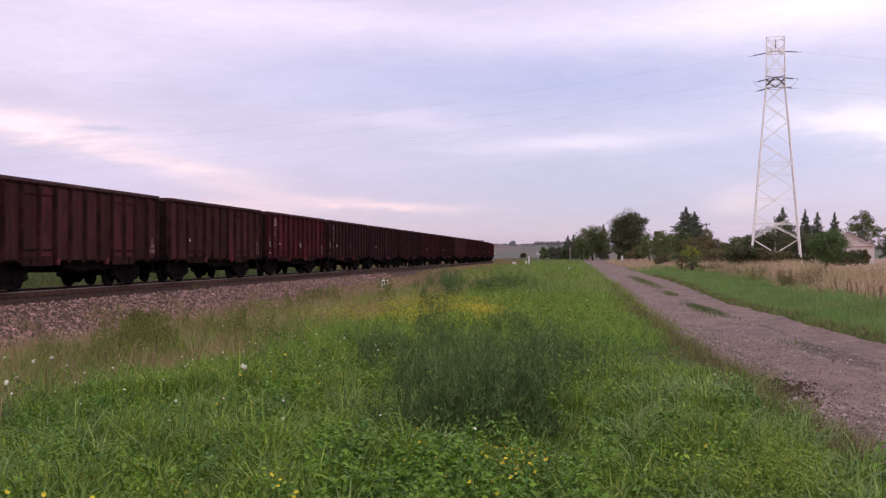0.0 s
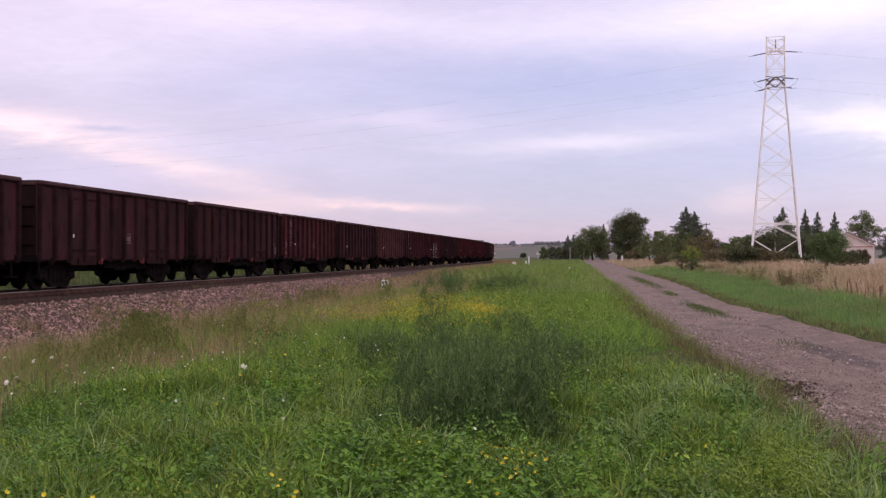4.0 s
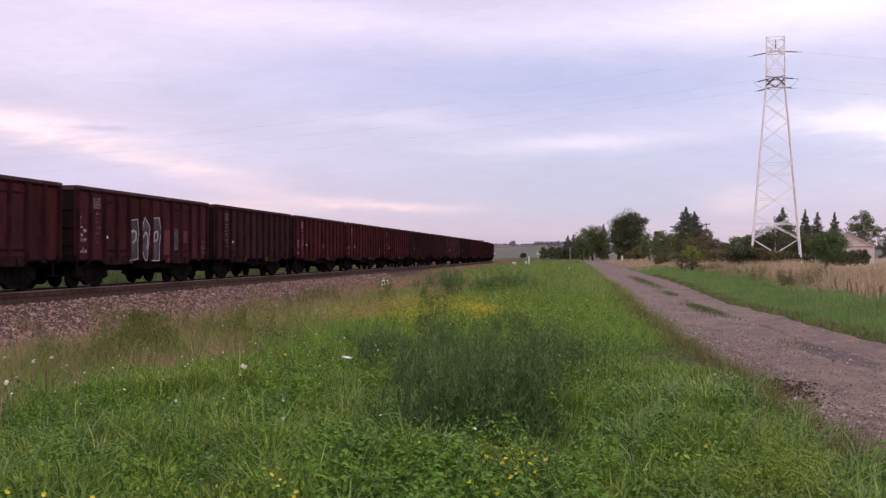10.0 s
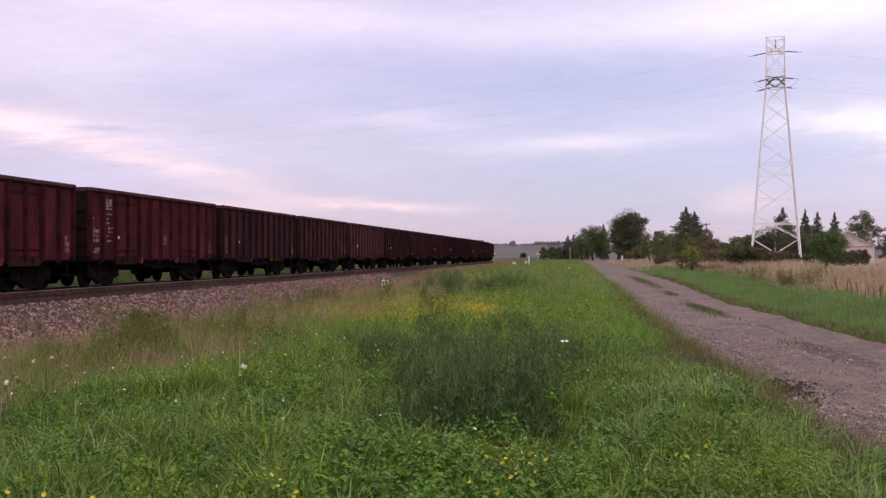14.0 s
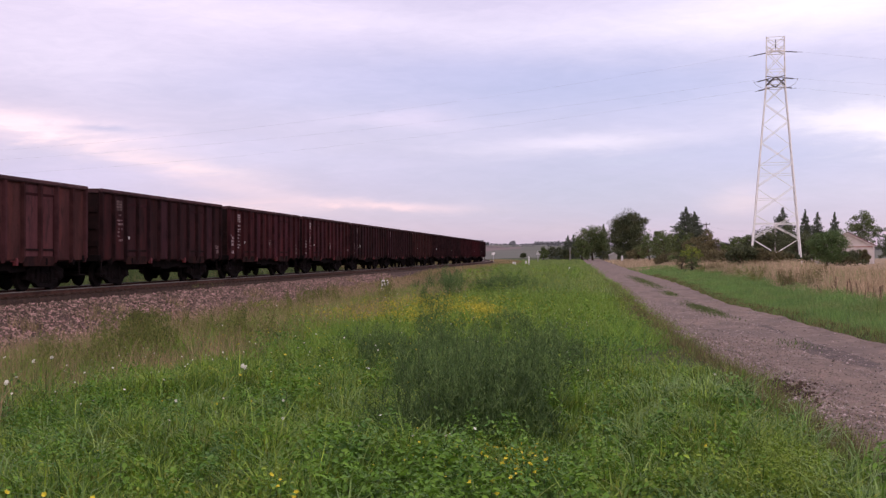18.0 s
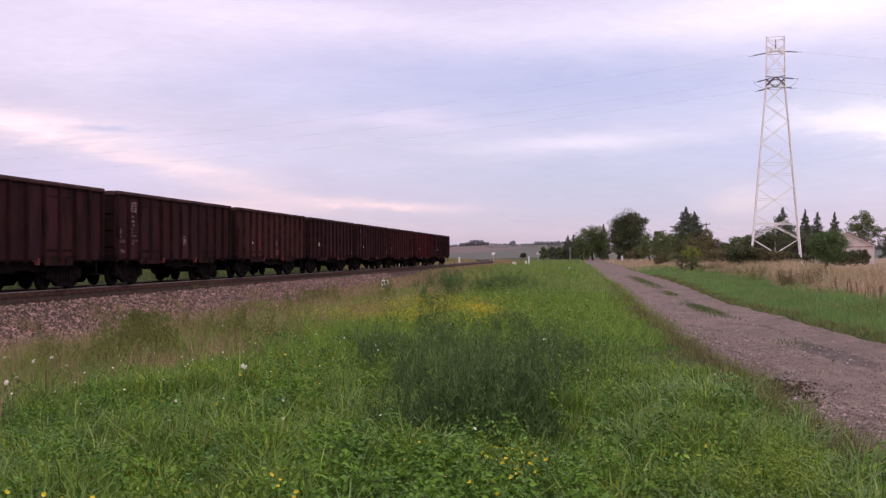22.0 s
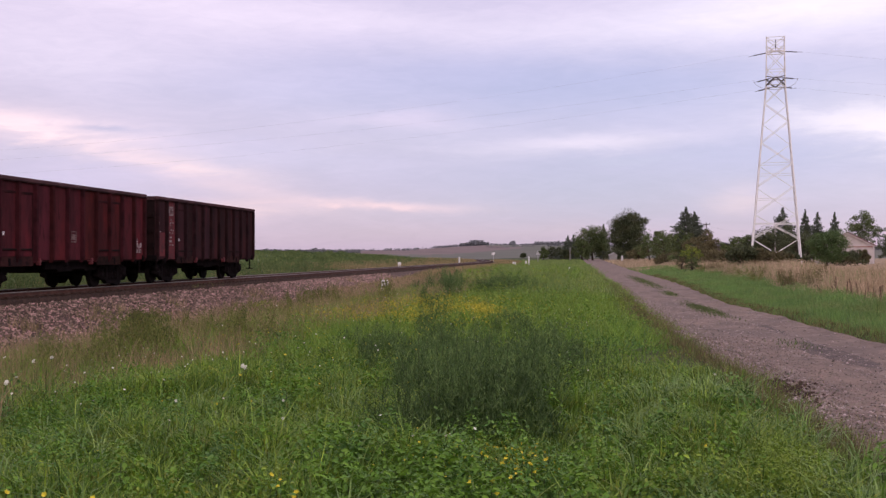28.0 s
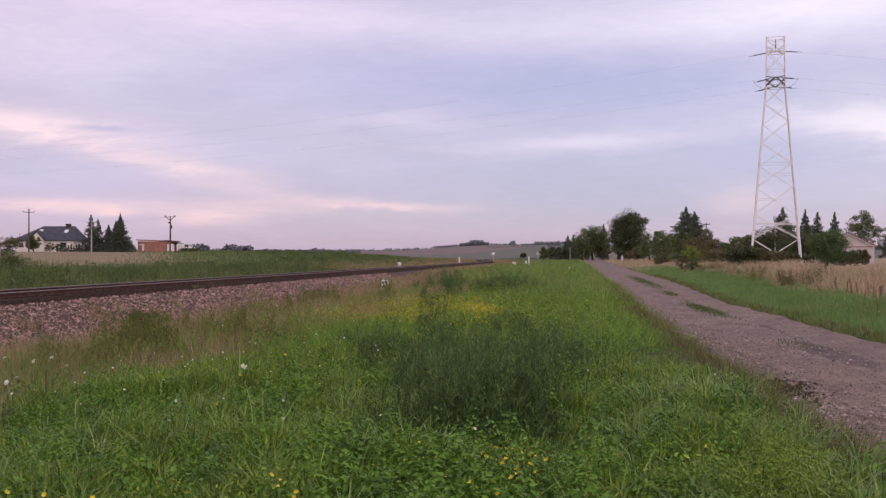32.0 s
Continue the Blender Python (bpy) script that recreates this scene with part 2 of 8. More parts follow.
def raw_mesh(name, verts, faces_flat, sizes, mat):
    """A large mesh straight from arrays: vertices, corner indices and the corners of each face."""
    me = bpy.data.meshes.new(name)
    verts = np.asarray(verts, dtype=np.float32)
    me.vertices.add(len(verts))
    me.vertices.foreach_set("co", verts.ravel())
    me.loops.add(len(faces_flat))
    me.loops.foreach_set("vertex_index", np.asarray(faces_flat, dtype=np.int32))
    me.polygons.add(len(sizes))
    starts = np.concatenate([[0], np.cumsum(sizes)[:-1]]).astype(np.int32)
    me.polygons.foreach_set("loop_start", starts)
    me.update(calc_edges=True)
    me.validate()
    if mat:
        me.materials.append(mat)
    return me


# ---- the plan: line of the railway, road and lie of the land ----
ALPHA, D_SIDE, HALF_W = 0.13061, 16.853, 1.565
CURVE_S, CURVE_RATE, CURVE_MAX = 143.28, 50.33e-6, 0.9105e-3
RAIL_Z = EYE_Z - 1.13
SA, CA = math.sin(ALPHA), math.cos(ALPHA)

_s = np.arange(-520, 620, 0.5)
_k = np.minimum(CURVE_RATE * np.clip(_s - CURVE_S, 0, None), CURVE_MAX)
_th = ALPHA - np.concatenate([[0], np.cumsum(_k)[:-1]]) * 0.5
_x = np.concatenate([[0], np.cumsum(np.sin(_th))[:-1]]) * 0.5
_y = np.concatenate([[0], np.cumsum(np.cos(_th))[:-1]]) * 0.5
_i0 = int(np.searchsorted(_s, 0))
_x += -_x[_i0] - D_SIDE * CA - HALF_W * CA
_y += -_y[_i0] + D_SIDE * SA + HALF_W * SA
_S, _D = _x * SA + _y * CA, _y * SA - _x * CA


def on_track(s, side=0.0):
    """Place and heading on the railway; side: metres towards the road."""
    x, y, th = np.interp(s, _s, _x), np.interp(s, _s, _y), np.interp(s, _s, _th)
    return x + np.cos(th) * side, y - np.sin(th) * side, th


def step(a, b, v):
    u = np.clip((v - a) / (b - a), 0, 1)
    return u * u * (3 - 2 * u)


def from_track(x, y):
    """Metres from the railway's axis, positive on the road's side, and metres along it."""
    S, D = x * SA + y * CA, y * SA - x * CA
    return np.interp(S, _S, _D) - D, S


def road_edge(y):
    """Where the track road's left edge runs."""
    far = -0.011 * np.clip(y - 38, 0, 28) - 0.004 * np.clip(y - 66, 0, None)
    return 2.10 + 0.124 * y + 0.85 * np.exp(-(y / 8.0) ** 2) - 0.22 * np.exp(-((y - 33.0) / 15.0) ** 2) + 0.22 * np.exp(-((y - 14.0) / 1.5) ** 2) - 0.02 * np.sin(y * 0.9) + far


ROAD_W = 3.05


def road_scale(y):
    """How much wider or narrower the road is than usual."""
    return np.interp(y, [18, 28, 36, 45, 55, 68, 110, 200, 330], [1.02, 1.0, 0.90, 0.96, 1.07, 1.15, 1.18, 1.3, 1.42])


def road_u(x, y):
    """Metres to the right of the track road's left edge."""
    return (x - road_edge(y)) / road_scale(y)


def road_x(u, y):
    return u * road_scale(y) + road_edge(y)


def swell(x, y):
    return 0.045 * np.sin(x * 0.9 + 1.3 * np.sin(y * 0.35)) * np.sin(y * 0.7 + 0.4) + 0.03 * np.sin(x * 2.3 + y * 1.1) * np.sin(y * 1.9 - x * 0.6)


def ground_z(x, y):
    x, y = np.asarray(x, float), np.asarray(y, float)
    g, S = from_track(x, y)
    near = 1 - step(50, 120, np.abs(S))
    gp = [-400, -30, -10, -6, -3.6, 0, 3.0, 4.6, 6.0, 9.0, 11.5, 14.0]
    deep = np.interp(g, gp, [0.25, 0.2, 0.1, -0.1, -0.45, -0.5, -0.5, -0.80, -0.82, -0.42, -0.10, 0])
    flat = np.interp(g, gp, [0.25, 0.2, 0.1, 0.05, -0.1, -0.2, -0.1, 0.0, 0.05, 0.06, 0.03, 0])
    z = deep * near + flat * (1 - near)
    dist = np.maximum(y, 1.0)
    a = x / dist
    off = step(6, 40, np.abs(g))
    z = z + off * step(80, 260, y) * np.interp(a, [-0.5, -0.2, 0, 0.1, 0.2, 0.5], [2.3, 2.1, 1.5, 0.7, 0.4, 0.4])
    hill = np.interp(a, [-0.5, -0.1, -0.03, 0.0, 0.04, 0.07, 0.1, 0.5], [9, 8, 10.2, 14.0, 18.4, 20.8, 21.5, 15])
    hill = hill * (1 + 0.05 * np.sin(a * 23 + 1.0) + 0.04 * np.sin(a * 61))
    z = z + np.maximum(off, step(480, 800, y)) * step(500, 2200, y) * hill
    u = road_u(x, y)
    rd = step(-0.5, 0.15, u) * (1 - step(ROAD_W - 0.15, ROAD_W + 0.5, u)) * step(-80, -60, y) * (1 - step(330, 345, y))
    bumpy = swell(x, y) * (1 - step(80, 140, y)) * step(2.6, 4.5, g)
    return z + bumpy * (1 - rd) - 0.16 * rd


# ---- ground, road and railway materials ----
M_TURF = material("turf", (0.065, 0.085, 0.024), (0.035, 0.045, 0.014), 1.3, 0.95, bump=0.05, fine=0.5, third=(0.11, 0.10, 0.045))
M_DRYTURF = material("dry_turf", (0.115, 0.088, 0.050), (0.060, 0.055, 0.026), 0.9, 0.95, bump=0.06, fine=0.5, third=(0.09, 0.11, 0.04))
M_STUBBLE = material("stubble_field", (0.38, 0.27, 0.17), (0.25, 0.19, 0.11), 0.25, 0.95, bump=0.05, fine=0.4)
M_FALLOW = material("fallow_field", (0.275, 0.200, 0.115), (0.195, 0.150, 0.082), 0.20, 0.95, bump=0.05, fine=0.5, third=(0.20, 0.19, 0.08))
M_MEADOW = material("meadow_ground", (0.10, 0.145, 0.05), (0.07, 0.10, 0.035), 0.12, 0.95, bump=0.05, fine=0.4)
M_FIELDS = [material("far_field", a, b, 0.008, 0.95, fine=0.25, contrast=(0.3, 0.7)) for a, b in (
    ((0.205, 0.150, 0.138), (0.160, 0.122, 0.112)), ((0.140, 0.122, 0.112), (0.105, 0.100, 0.088)), ((0.275, 0.178, 0.150), (0.215, 0.148, 0.128)), ((0.140, 0.140, 0.108), (0.112, 0.116, 0.090)))]
M_ROAD = material("packed_gravel_road", (0.235, 0.172, 0.133), (0.125, 0.092, 0.076), 1.1, 0.93, bump=0.010, fine=0.6, third=(0.26, 0.20, 0.165), contrast=(0.25, 0.70), stretch=(1.0, 0.42, 1.0), patch=((0.17, 0.128, 0.108), 0.5, 0.6))
M_DAMP = material("damp_gravel", (0.135, 0.100, 0.082), (0.075, 0.056, 0.048), 3.0, 0.85, bump=0.012, fine=0.8)
M_BALLAST = material("ballast_bed", (0.155, 0.100, 0.078), (0.075, 0.050, 0.040), 7.0, 0.95, bump=0.05, fine=0.6)
M_CRIB = material("dark_crib_ballast", (0.088, 0.052, 0.038), (0.045, 0.028, 0.021), 7.0, 0.9, bump=0.04, fine=0.5)
M_STONE = material("ballast_stone", (0.43, 0.300, 0.240), (0.21, 0.140, 0.110), 3.0, 0.9, island=1.6, fine=0.3)
M_PEBBLE = material("road_pebble", (0.36, 0.30, 0.27), (0.22, 0.18, 0.16), 3.0, 0.9, island=1.1, fine=0.3)
M_GRIT = material("road_grit", (0.29, 0.22, 0.185), (0.14, 0.105, 0.090), 3.0, 0.9, island=1.4, fine=0.3)
M_SLEEPER = material("creosoted_sleeper", (0.080, 0.049, 0.037), (0.042, 0.027, 0.022), 6.0, 0.9, bump=0.01, fine=0.5, obj_random=0.4)
M_RAIL = material("rusty_rail", (0.100, 0.044, 0.031), (0.055, 0.025, 0.018), 5.0, 0.9, metal=0.0, fine=0.4)
M_RAILFOOT = material("dusty_rail_foot", (0.085, 0.048, 0.034), (0.05, 0.029, 0.022), 6.0, 0.95, fine=0.3)
M_RAILHEAD = material("worn_rail_head", (0.31, 0.265, 0.235), (0.20, 0.165, 0.145), 8.0, 0.5, metal=0.5, fine=0.3)


def spaced(fine0, fine1, pitch, far_lo, far_hi, grow=1.12):
    mid = list(np.arange(fine0, fine1 + 1e-6, pitch))
    hi, d = [], pitch
    while mid[-1] + sum(hi) < far_hi:
        d *= grow
        hi.append(d)
    lo, d = [], pitch
    while mid[0] - sum(lo) > far_lo:
        d *= grow
        lo.append(d)
    return np.array([mid[0] - v for v in np.cumsum(lo)[::-1]] + mid + [mid[-1] + v for v in np.cumsum(hi)])


def build_ground():
    xs = spaced(-24, 26, 0.45, -3200, 3200, 1.10)
    ys = spaced(-14, 70, 0.7, -700, 4300, 1.065)
    X, Y = np.meshgrid(xs, ys)
    Z = ground_z(X, Y)
    nx, ny = len(xs), len(ys)
    verts = np.stack([X.ravel(), Y.ravel(), Z.ravel()], 1)
    i, j = np.meshgrid(np.arange(nx - 1), np.arange(ny - 1))
    a = (j * nx + i).ravel()
    faces = np.stack([a, a + 1, a + nx + 1, a + nx], 1)
    me = raw_mesh("ground", verts, faces.ravel(), np.full(len(faces), 4), M_TURF)
    for m in (M_DRYTURF, M_STUBBLE, M_MEADOW, *M_FIELDS, M_FALLOW):
        me.materials.append(m)
    cx, cy = verts[faces].mean(1)[:, 0], verts[faces].mean(1)[:, 1]
    g, S = from_track(cx, cy)
    u = road_u(cx, cy)
    idx = np.zeros(len(faces), int)
    idx[(g > -9) & (g < 11 - 5 * step(60, 120, S))] = 1
    idx[(g <= -9)] = 3
    ragged = np.random.default_rng(12).random(len(faces))
    idx[(g < -17 - 0.4 * np.maximum(S - 150, 0)) & (cx < (-0.245 + 0.02 * np.sin(cy * 0.31) + 0.06 * ragged ** 2) * cy) & (cy > 105 + 30 * ragged)] = 8
    idx[u > ROAD_W + 4.5] = 2
    idx[(u > ROAD_W) & (u <= ROAD_W + 5) & (cy > 105)] = 1
    idx[(u < 0) & (g > 4) & (cy > 150) & (cy < 330)] = 0
    far = cy > 420
    band = (np.floor(cx / 170 + 0.6 * np.sin(cy / 300)) * 7 + np.floor(cy / 240) * 13).astype(int)
    idx[far] = 4 + (np.abs(band[far] * 2654435761) >> 7) % 4
    me.polygons.foreach_set("material_index", idx.astype(np.int32))
    me.polygons.foreach_set("use_smooth", np.ones(len(faces), bool))
    me.update()
    tagged(new("ground", me), "rolling grass and farm fields beside the line", "ground", kind="structure")


def sweep(name, profile, s_list, mat, side_fn=None, closed=False):
    """A cross-section of (side, height) points carried along the railway."""
    verts, faces = [], []
    n = len(profile)
    for s in s_list:
        for side, z in profile:
            x, y, th = on_track(s, side)
            verts.append((x, y, z))
    for k in range(len(s_list) - 1):
        for i in range(n if closed else n - 1):
            i2 = (i + 1) % n
            faces.append((k * n + i, k * n + i2, (k + 1) * n + i2, (k + 1) * n + i))
    if closed:
        faces.append(tuple(range(n))[::-1])
        faces.append(tuple(range((len(s_list) - 1) * n, len(s_list) * n)))
    sh = Shape().add(verts, faces)
    return sh.mesh(name, mat)


GAUGE = 1.52
SLEEPER_TOP = RAIL_Z - 0.185


def build_railway():
    rail_s = list(range(-480, 600, 4))
    top = SLEEPER_TOP - 0.06
    bed = sweep("ballast_bed", [(-4.6, -0.9), (-1.9, top - 0.12), (-1.42, top - 0.10), (-1.37, SLEEPER_TOP - 0.02), (1.37, SLEEPER_TOP - 0.02), (1.39, top - 0.13), (1.62, top - 0.15), (4.7, -0.92), (4.6, -1.3), (-4.6, -1.3)],
                list(np.arange(-480, 600, 2.0)), M_BALLAST, closed=True)
    # crib top and its edges are darker than the rest of the bed
    bed.materials.append(M_CRIB)
    for p in bed.polygons:
        if len(p.vertices) == 4 and p.center.z > top - 0.08:
            p.material_index = 1
    ob = tagged(new("ballast_bed", bed), "grey-pink crushed stone railway ballast bed", "ballast", kind="structure")
    prof = [(-0.08, 0), (0.08, 0), (0.08, 0.014), (0.02, 0.045), (0.012, 0.13), (0.036, 0.145), (0.036, 0.172), (0.028, 0.18), (-0.028, 0.18), (-0.036, 0.172), (-0.036, 0.145), (-0.012, 0.13), (-0.02, 0.045), (-0.08, 0.014)]
    for sd in (-1, 1):
        c = sd * (GAUGE / 2 + 0.037)
        me = sweep("rail", [(c + a, SLEEPER_TOP + 0.005 + b) for a, b in prof], rail_s, M_RAIL, closed=True)
        me.materials.append(M_RAILHEAD)
        me.materials.append(M_RAILFOOT)
        for p in me.polygons:
            if len(p.vertices) == 4 and p.center.z > RAIL_Z - 0.028:
                p.material_index = 1
            elif len(p.vertices) == 4 and p.normal.z > 0.5:
                p.material_index = 2
        tagged(new("rail", me), "rusty steel rail with a worn bright head", "rail", "rails of the line", "structure")
    # sleepers: dark creosoted blocks with a sunken middle
    sl = Shape()
    sl.prism([(-0.13, -0.20), (0.13, -0.20), (0.105, 0), (-0.105, 0)], 1, -1.35, -0.5)
    sl.prism([(-0.13, -0.20), (0.13, -0.20), (0.10, -0.03), (-0.10, -0.03)], 1, -0.5, 0.5)
    sl.prism([(-0.13, -0.20), (0.13, -0.20), (0.105, 0), (-0.105, 0)], 1, 0.5, 1.35)
    me = sl.mesh("sleeper", M_SLEEPER)
    fast = Shape()
    for y in (-0.90, -0.69, 0.69, 0.90):
        fast.rbox(-0.06, 0.06, y - 0.05, y + 0.05, 0, 0.05, 0.012)
    fast_me = fast.mesh("rail_fastening", M_RAILFOOT)
    count = 0
    rest = Shape()
    for k in range(-140, 640):
        s = k * 0.62
        x, y, th = on_track(s)
        m = Matrix.Translation((x, y, SLEEPER_TOP)) @ Matrix.Rotation(math.pi / 2 - th, 4, "Z")
        if 14 < s < 170 and count < 260:
            o = new("sleeper", me)
            o.parent = ob
            o.matrix_basis = m
            if s < 75:
                f = new("rail_fastening", fast_me)
                f.parent = o
            count += 1
        else:
            rest.add([m @ Vector(v) for v in sl.v], sl.f)
    tagged(part("sleepers", rest, M_SLEEPER, ob), kind="stuff")


def scatter_stones(name, pts, sizes, mat, label, category, rng):
    """Loose stones: small uneven eight-sided lumps."""
    n = len(pts)
    base = np.array([(1, 0, 0), (-1, 0, 0), (0, 1, 0), (0, -1, 0), (0, 0, 1), (0, 0, -1)], float)
    tri = np.array([(0, 2, 4), (2, 1, 4), (1, 3, 4), (3, 0, 4), (2, 0, 5), (1, 2, 5), (3, 1, 5), (0, 3, 5)])
    v = base[None] * (0.6 + 0.8 * rng.random((n, 6, 1))) + rng.normal(0, 0.25, (n, 6, 3))
    a = rng.random(n) * 6.283
    c, s = np.cos(a)[:, None], np.sin(a)[:, None]
    v = np.stack([v[..., 0] * c - v[..., 1] * s, v[..., 0] * s + v[..., 1] * c, v[..., 2] * 0.75], -1)
    v = v * sizes[:, None, None] + pts[:, None, :]
    f = (tri[None] + (np.arange(n) * 6)[:, None, None]).reshape(-1)
    me = raw_mesh(name, v.reshape(-1, 3), f, np.full(n * 8, 3), mat)
    return tagged(new(name, me), label, category, kind="stuff")


def build_stones():
    rng = np.random.default_rng(3)
    top = SLEEPER_TOP - 0.06
    n = 40000
    s = 12 + 80 * rng.random(n) ** 1.5
    side = 1.42 + 3.55 * rng.random(n)
    x, y, _ = on_track(s, side)
    z = np.interp(side, [1.2, 1.40, 1.62, 4.7, 5.2], [top - 0.1, top - 0.10, top - 0.15, -0.92, -0.92])
    z = np.maximum(z, ground_z(x, y) - 0.01)
    scatter_stones("ballast_stones", np.stack([x, y, z + 0.01], 1), 0.019 + 0.036 * rng.random(n) ** 1.8, M_STONE, "loose angular grey-pink ballast stones", "ballast stones", rng)
    # gravel worked loose along the road
    n = 9500
    y = 6 + 16 * rng.random(n) ** 1.2
    u = np.abs(rng.normal(0.05, 0.75, n))
    x = road_x(np.clip(u, 0.02, ROAD_W), y)
    scatter_stones("road_gravel", np.stack([x, y, road_z(x, y) + 0.002], 1), 0.005 + 0.011 * rng.random(n) ** 2, M_GRIT, "dark gravel strewn along the road's edge", "gravel", rng)
    n = 340
    y = 13.0 + rng.normal(0, 0.6, n)
    x = road_x(np.clip(rng.normal(0.16, 0.14, n), 0.0, 0.6), y)
    scatter_stones("road_cinders", np.stack([x, y, road_z(x, y) + 0.004], 1), 0.010 + 0.022 * rng.random(n), M_CRIB, "dark cinders spilt at the road's edge", "cinders", rng)
    n = 11000
    y = 6 + 34 * rng.random(n) ** 1.6
    edge = rng.random(n)
    u = np.where(edge < 0.55, rng.normal(0.35, 0.35, n), np.where(edge < 0.8, rng.normal(1.9, 0.5, n), rng.random(n) * ROAD_W))
    u = np.clip(u, 0.0, ROAD_W)
    x = road_x(u, y)
    scatter_stones("road_gravel", np.stack([x, y, road_z(x, y) + 0.004], 1), 0.006 + 0.020 * rng.random(n) ** 3, M_PEBBLE, "loose pale pebbles on the dirt road", "gravel", rng)


def road_z(x, y):
    u = road_u(x, y)
    rut = np.exp(-((u - 0.75) / 0.33) ** 2) + np.exp(-((u - 2.35) / 0.30) ** 2)
    n = 0.004 * np.sin(u * 7 + y * 1.7) + 0.003 * np.sin(y * 2.3 - u * 3.1)
    return ground_z(x, y) + 0.135 - 0.035 * rut + n * (1 - step(60, 100, y)) * 0.7


def build_road():
    ys = spaced(-10, 60, 0.35, -60, 335, 1.06)
    ys = ys[(ys > -58) & (ys < 336)]
    us = np.linspace(-0.12, ROAD_W + 0.15, 41)
    U, Y = np.meshgrid(us, ys)
    X = road_x(U, Y)
    edge = 0.02 * np.sin(Y * 1.3) + 0.015 * np.sin(Y * 2.9)
    X = X + edge * ((U < 0) * 1.0 - (U > ROAD_W) * 1.0)
    Z = road_z(X, Y)
    Z = np.where((U < -0.11) | (U > ROAD_W + 0.14), ground_z(X, Y) - 0.03, Z)
    nx, ny = len(us), len(ys)
    i, j = np.meshgrid(np.arange(nx - 1), np.arange(ny - 1))
    a = (j * nx + i).ravel()
    f = np.stack([a, a + 1, a + nx + 1, a + nx], 1)
    me = raw_mesh("road", np.stack([X.ravel(), Y.ravel(), Z.ravel()], 1), f.ravel(), np.full(len(f), 4), M_ROAD)
    me.polygons.foreach_set("use_smooth", np.ones(len(f), bool))
    me.materials.append(M_DAMP)
    fu, fy = (us[i] + 0.04).ravel(), (ys[j] + 0.17).ravel()
    wet = np.exp(-((fu - 2.0) / 0.36) ** 2 - ((fy - 17.8) / 2.3) ** 2) + 0.9 * np.exp(-((fu - 0.05) / 0.16) ** 2 - ((fy - 12.4) / 2.0) ** 2) + 0.45 * np.exp(-((fu - 2.2) / 0.3) ** 2 - ((fy - 24) / 5.0) ** 2)
    me.polygons.foreach_set("material_index", (wet + 0.25 * np.random.default_rng(2).random(len(fu)) > 0.55).astype(np.int32))
    tagged(new("road", me), "rutted grey-brown gravel farm road", "road", kind="structure")


# ---- the train ----
# panel paints: red, dull red, rusty brown, dark brown, pale pinkish brown
BROWNS = [((0.0804, 0.0177, 0.0212), (0.0442, 0.0116, 0.0139)), ((0.0634, 0.0188, 0.0219), (0.0378, 0.0124, 0.015)), ((0.0651, 0.0246, 0.0241), (0.0365, 0.0148, 0.015)), ((0.0449, 0.0177, 0.02), (0.0268, 0.012, 0.0138)), ((0.0974, 0.0377, 0.0391), (0.0649, 0.0252, 0.027))]
M_PANEL = [material("faded_brown_panel_paint", a, b, 1.1, 0.85, fine=0.5, obj_random=0.45, third=(a[0] * 0.46, a[1] * 0.58, a[2] * 0.58), stretch=(1.5, 1.5, 0.42), patch=((a[0] * 1.45, a[1] * 1.02, a[2] * 0.98), 0.9, 0.7), spec=0.06) for a, b in BROWNS]
# Stakes take each panel tone scaled darker.
M_STAKE = [material("darkened_red_brown_steel", tuple(c * 0.66 for c in a), tuple(c * 0.52 for c in b), 1.5, 0.85, fine=0.3, obj_random=0.3, spec=0.06) for a, b in BROWNS]
M_RUST = material("rust_streaked_skirt", (0.040, 0.016, 0.014), (0.018, 0.010, 0.010), 1.6, 0.95, fine=0.5, obj_random=0.4, third=(0.012, 0.008, 0.008), spec=0.05)
M_REDLEAD = material("fresh_red_panel_paint", (0.155, 0.026, 0.030), (0.085, 0.020, 0.024), 1.4, 0.8, fine=0.4, third=(0.07, 0.02, 0.022))
# Darker copy of the sides' brown: shade between wagons put into the ends.
M_ENDS = material("shade_dark_end_steel", (0.022, 0.0105, 0.0105), (0.012, 0.007, 0.007), 1.5, 0.85, fine=0.3, spec=0.06)
M_RIM = material("dusty_top_rail_paint", (0.082, 0.040, 0.042), (0.046, 0.024, 0.026), 1.2, 0.85, fine=0.3, obj_random=0.3, spec=0.1)
# Under-gear and wheels are coloured near black, holding the shade beneath the wagons.
M_UNDER = material("shade_black_underframe_steel", (0.0105, 0.0072, 0.0076), (0.006, 0.0046, 0.0048), 4.0, 0.95, fine=0.4, spec=0.05)
M_WHEEL = material("shade_black_wheel_steel", (0.012, 0.0085, 0.0085), (0.007, 0.0055, 0.0055), 5.0, 0.85, fine=0.3, spec=0.08)
M_INSIDE = material("coal_dusted_inside", (0.05, 0.035, 0.033), (0.025, 0.02, 0.02), 1.5, 0.9, fine=0.4)
M_STENCIL = [material("chalky_white_stencil", (0.32, 0.25, 0.25), (0.09, 0.040, 0.042), 5.0, 0.85, fine=0.6, obj_random=0.6, contrast=(0.36, 0.56)),
             material("washed_out_stencil", (0.20, 0.125, 0.125), (0.07, 0.030, 0.032), 4.0, 0.85, fine=0.6, obj_random=0.6, contrast=(0.40, 0.60)),
             material("yellowed_stencil", (0.23, 0.135, 0.060), (0.07, 0.034, 0.026), 4.0, 0.85, fine=0.6, obj_random=0.6, contrast=(0.40, 0.60))]
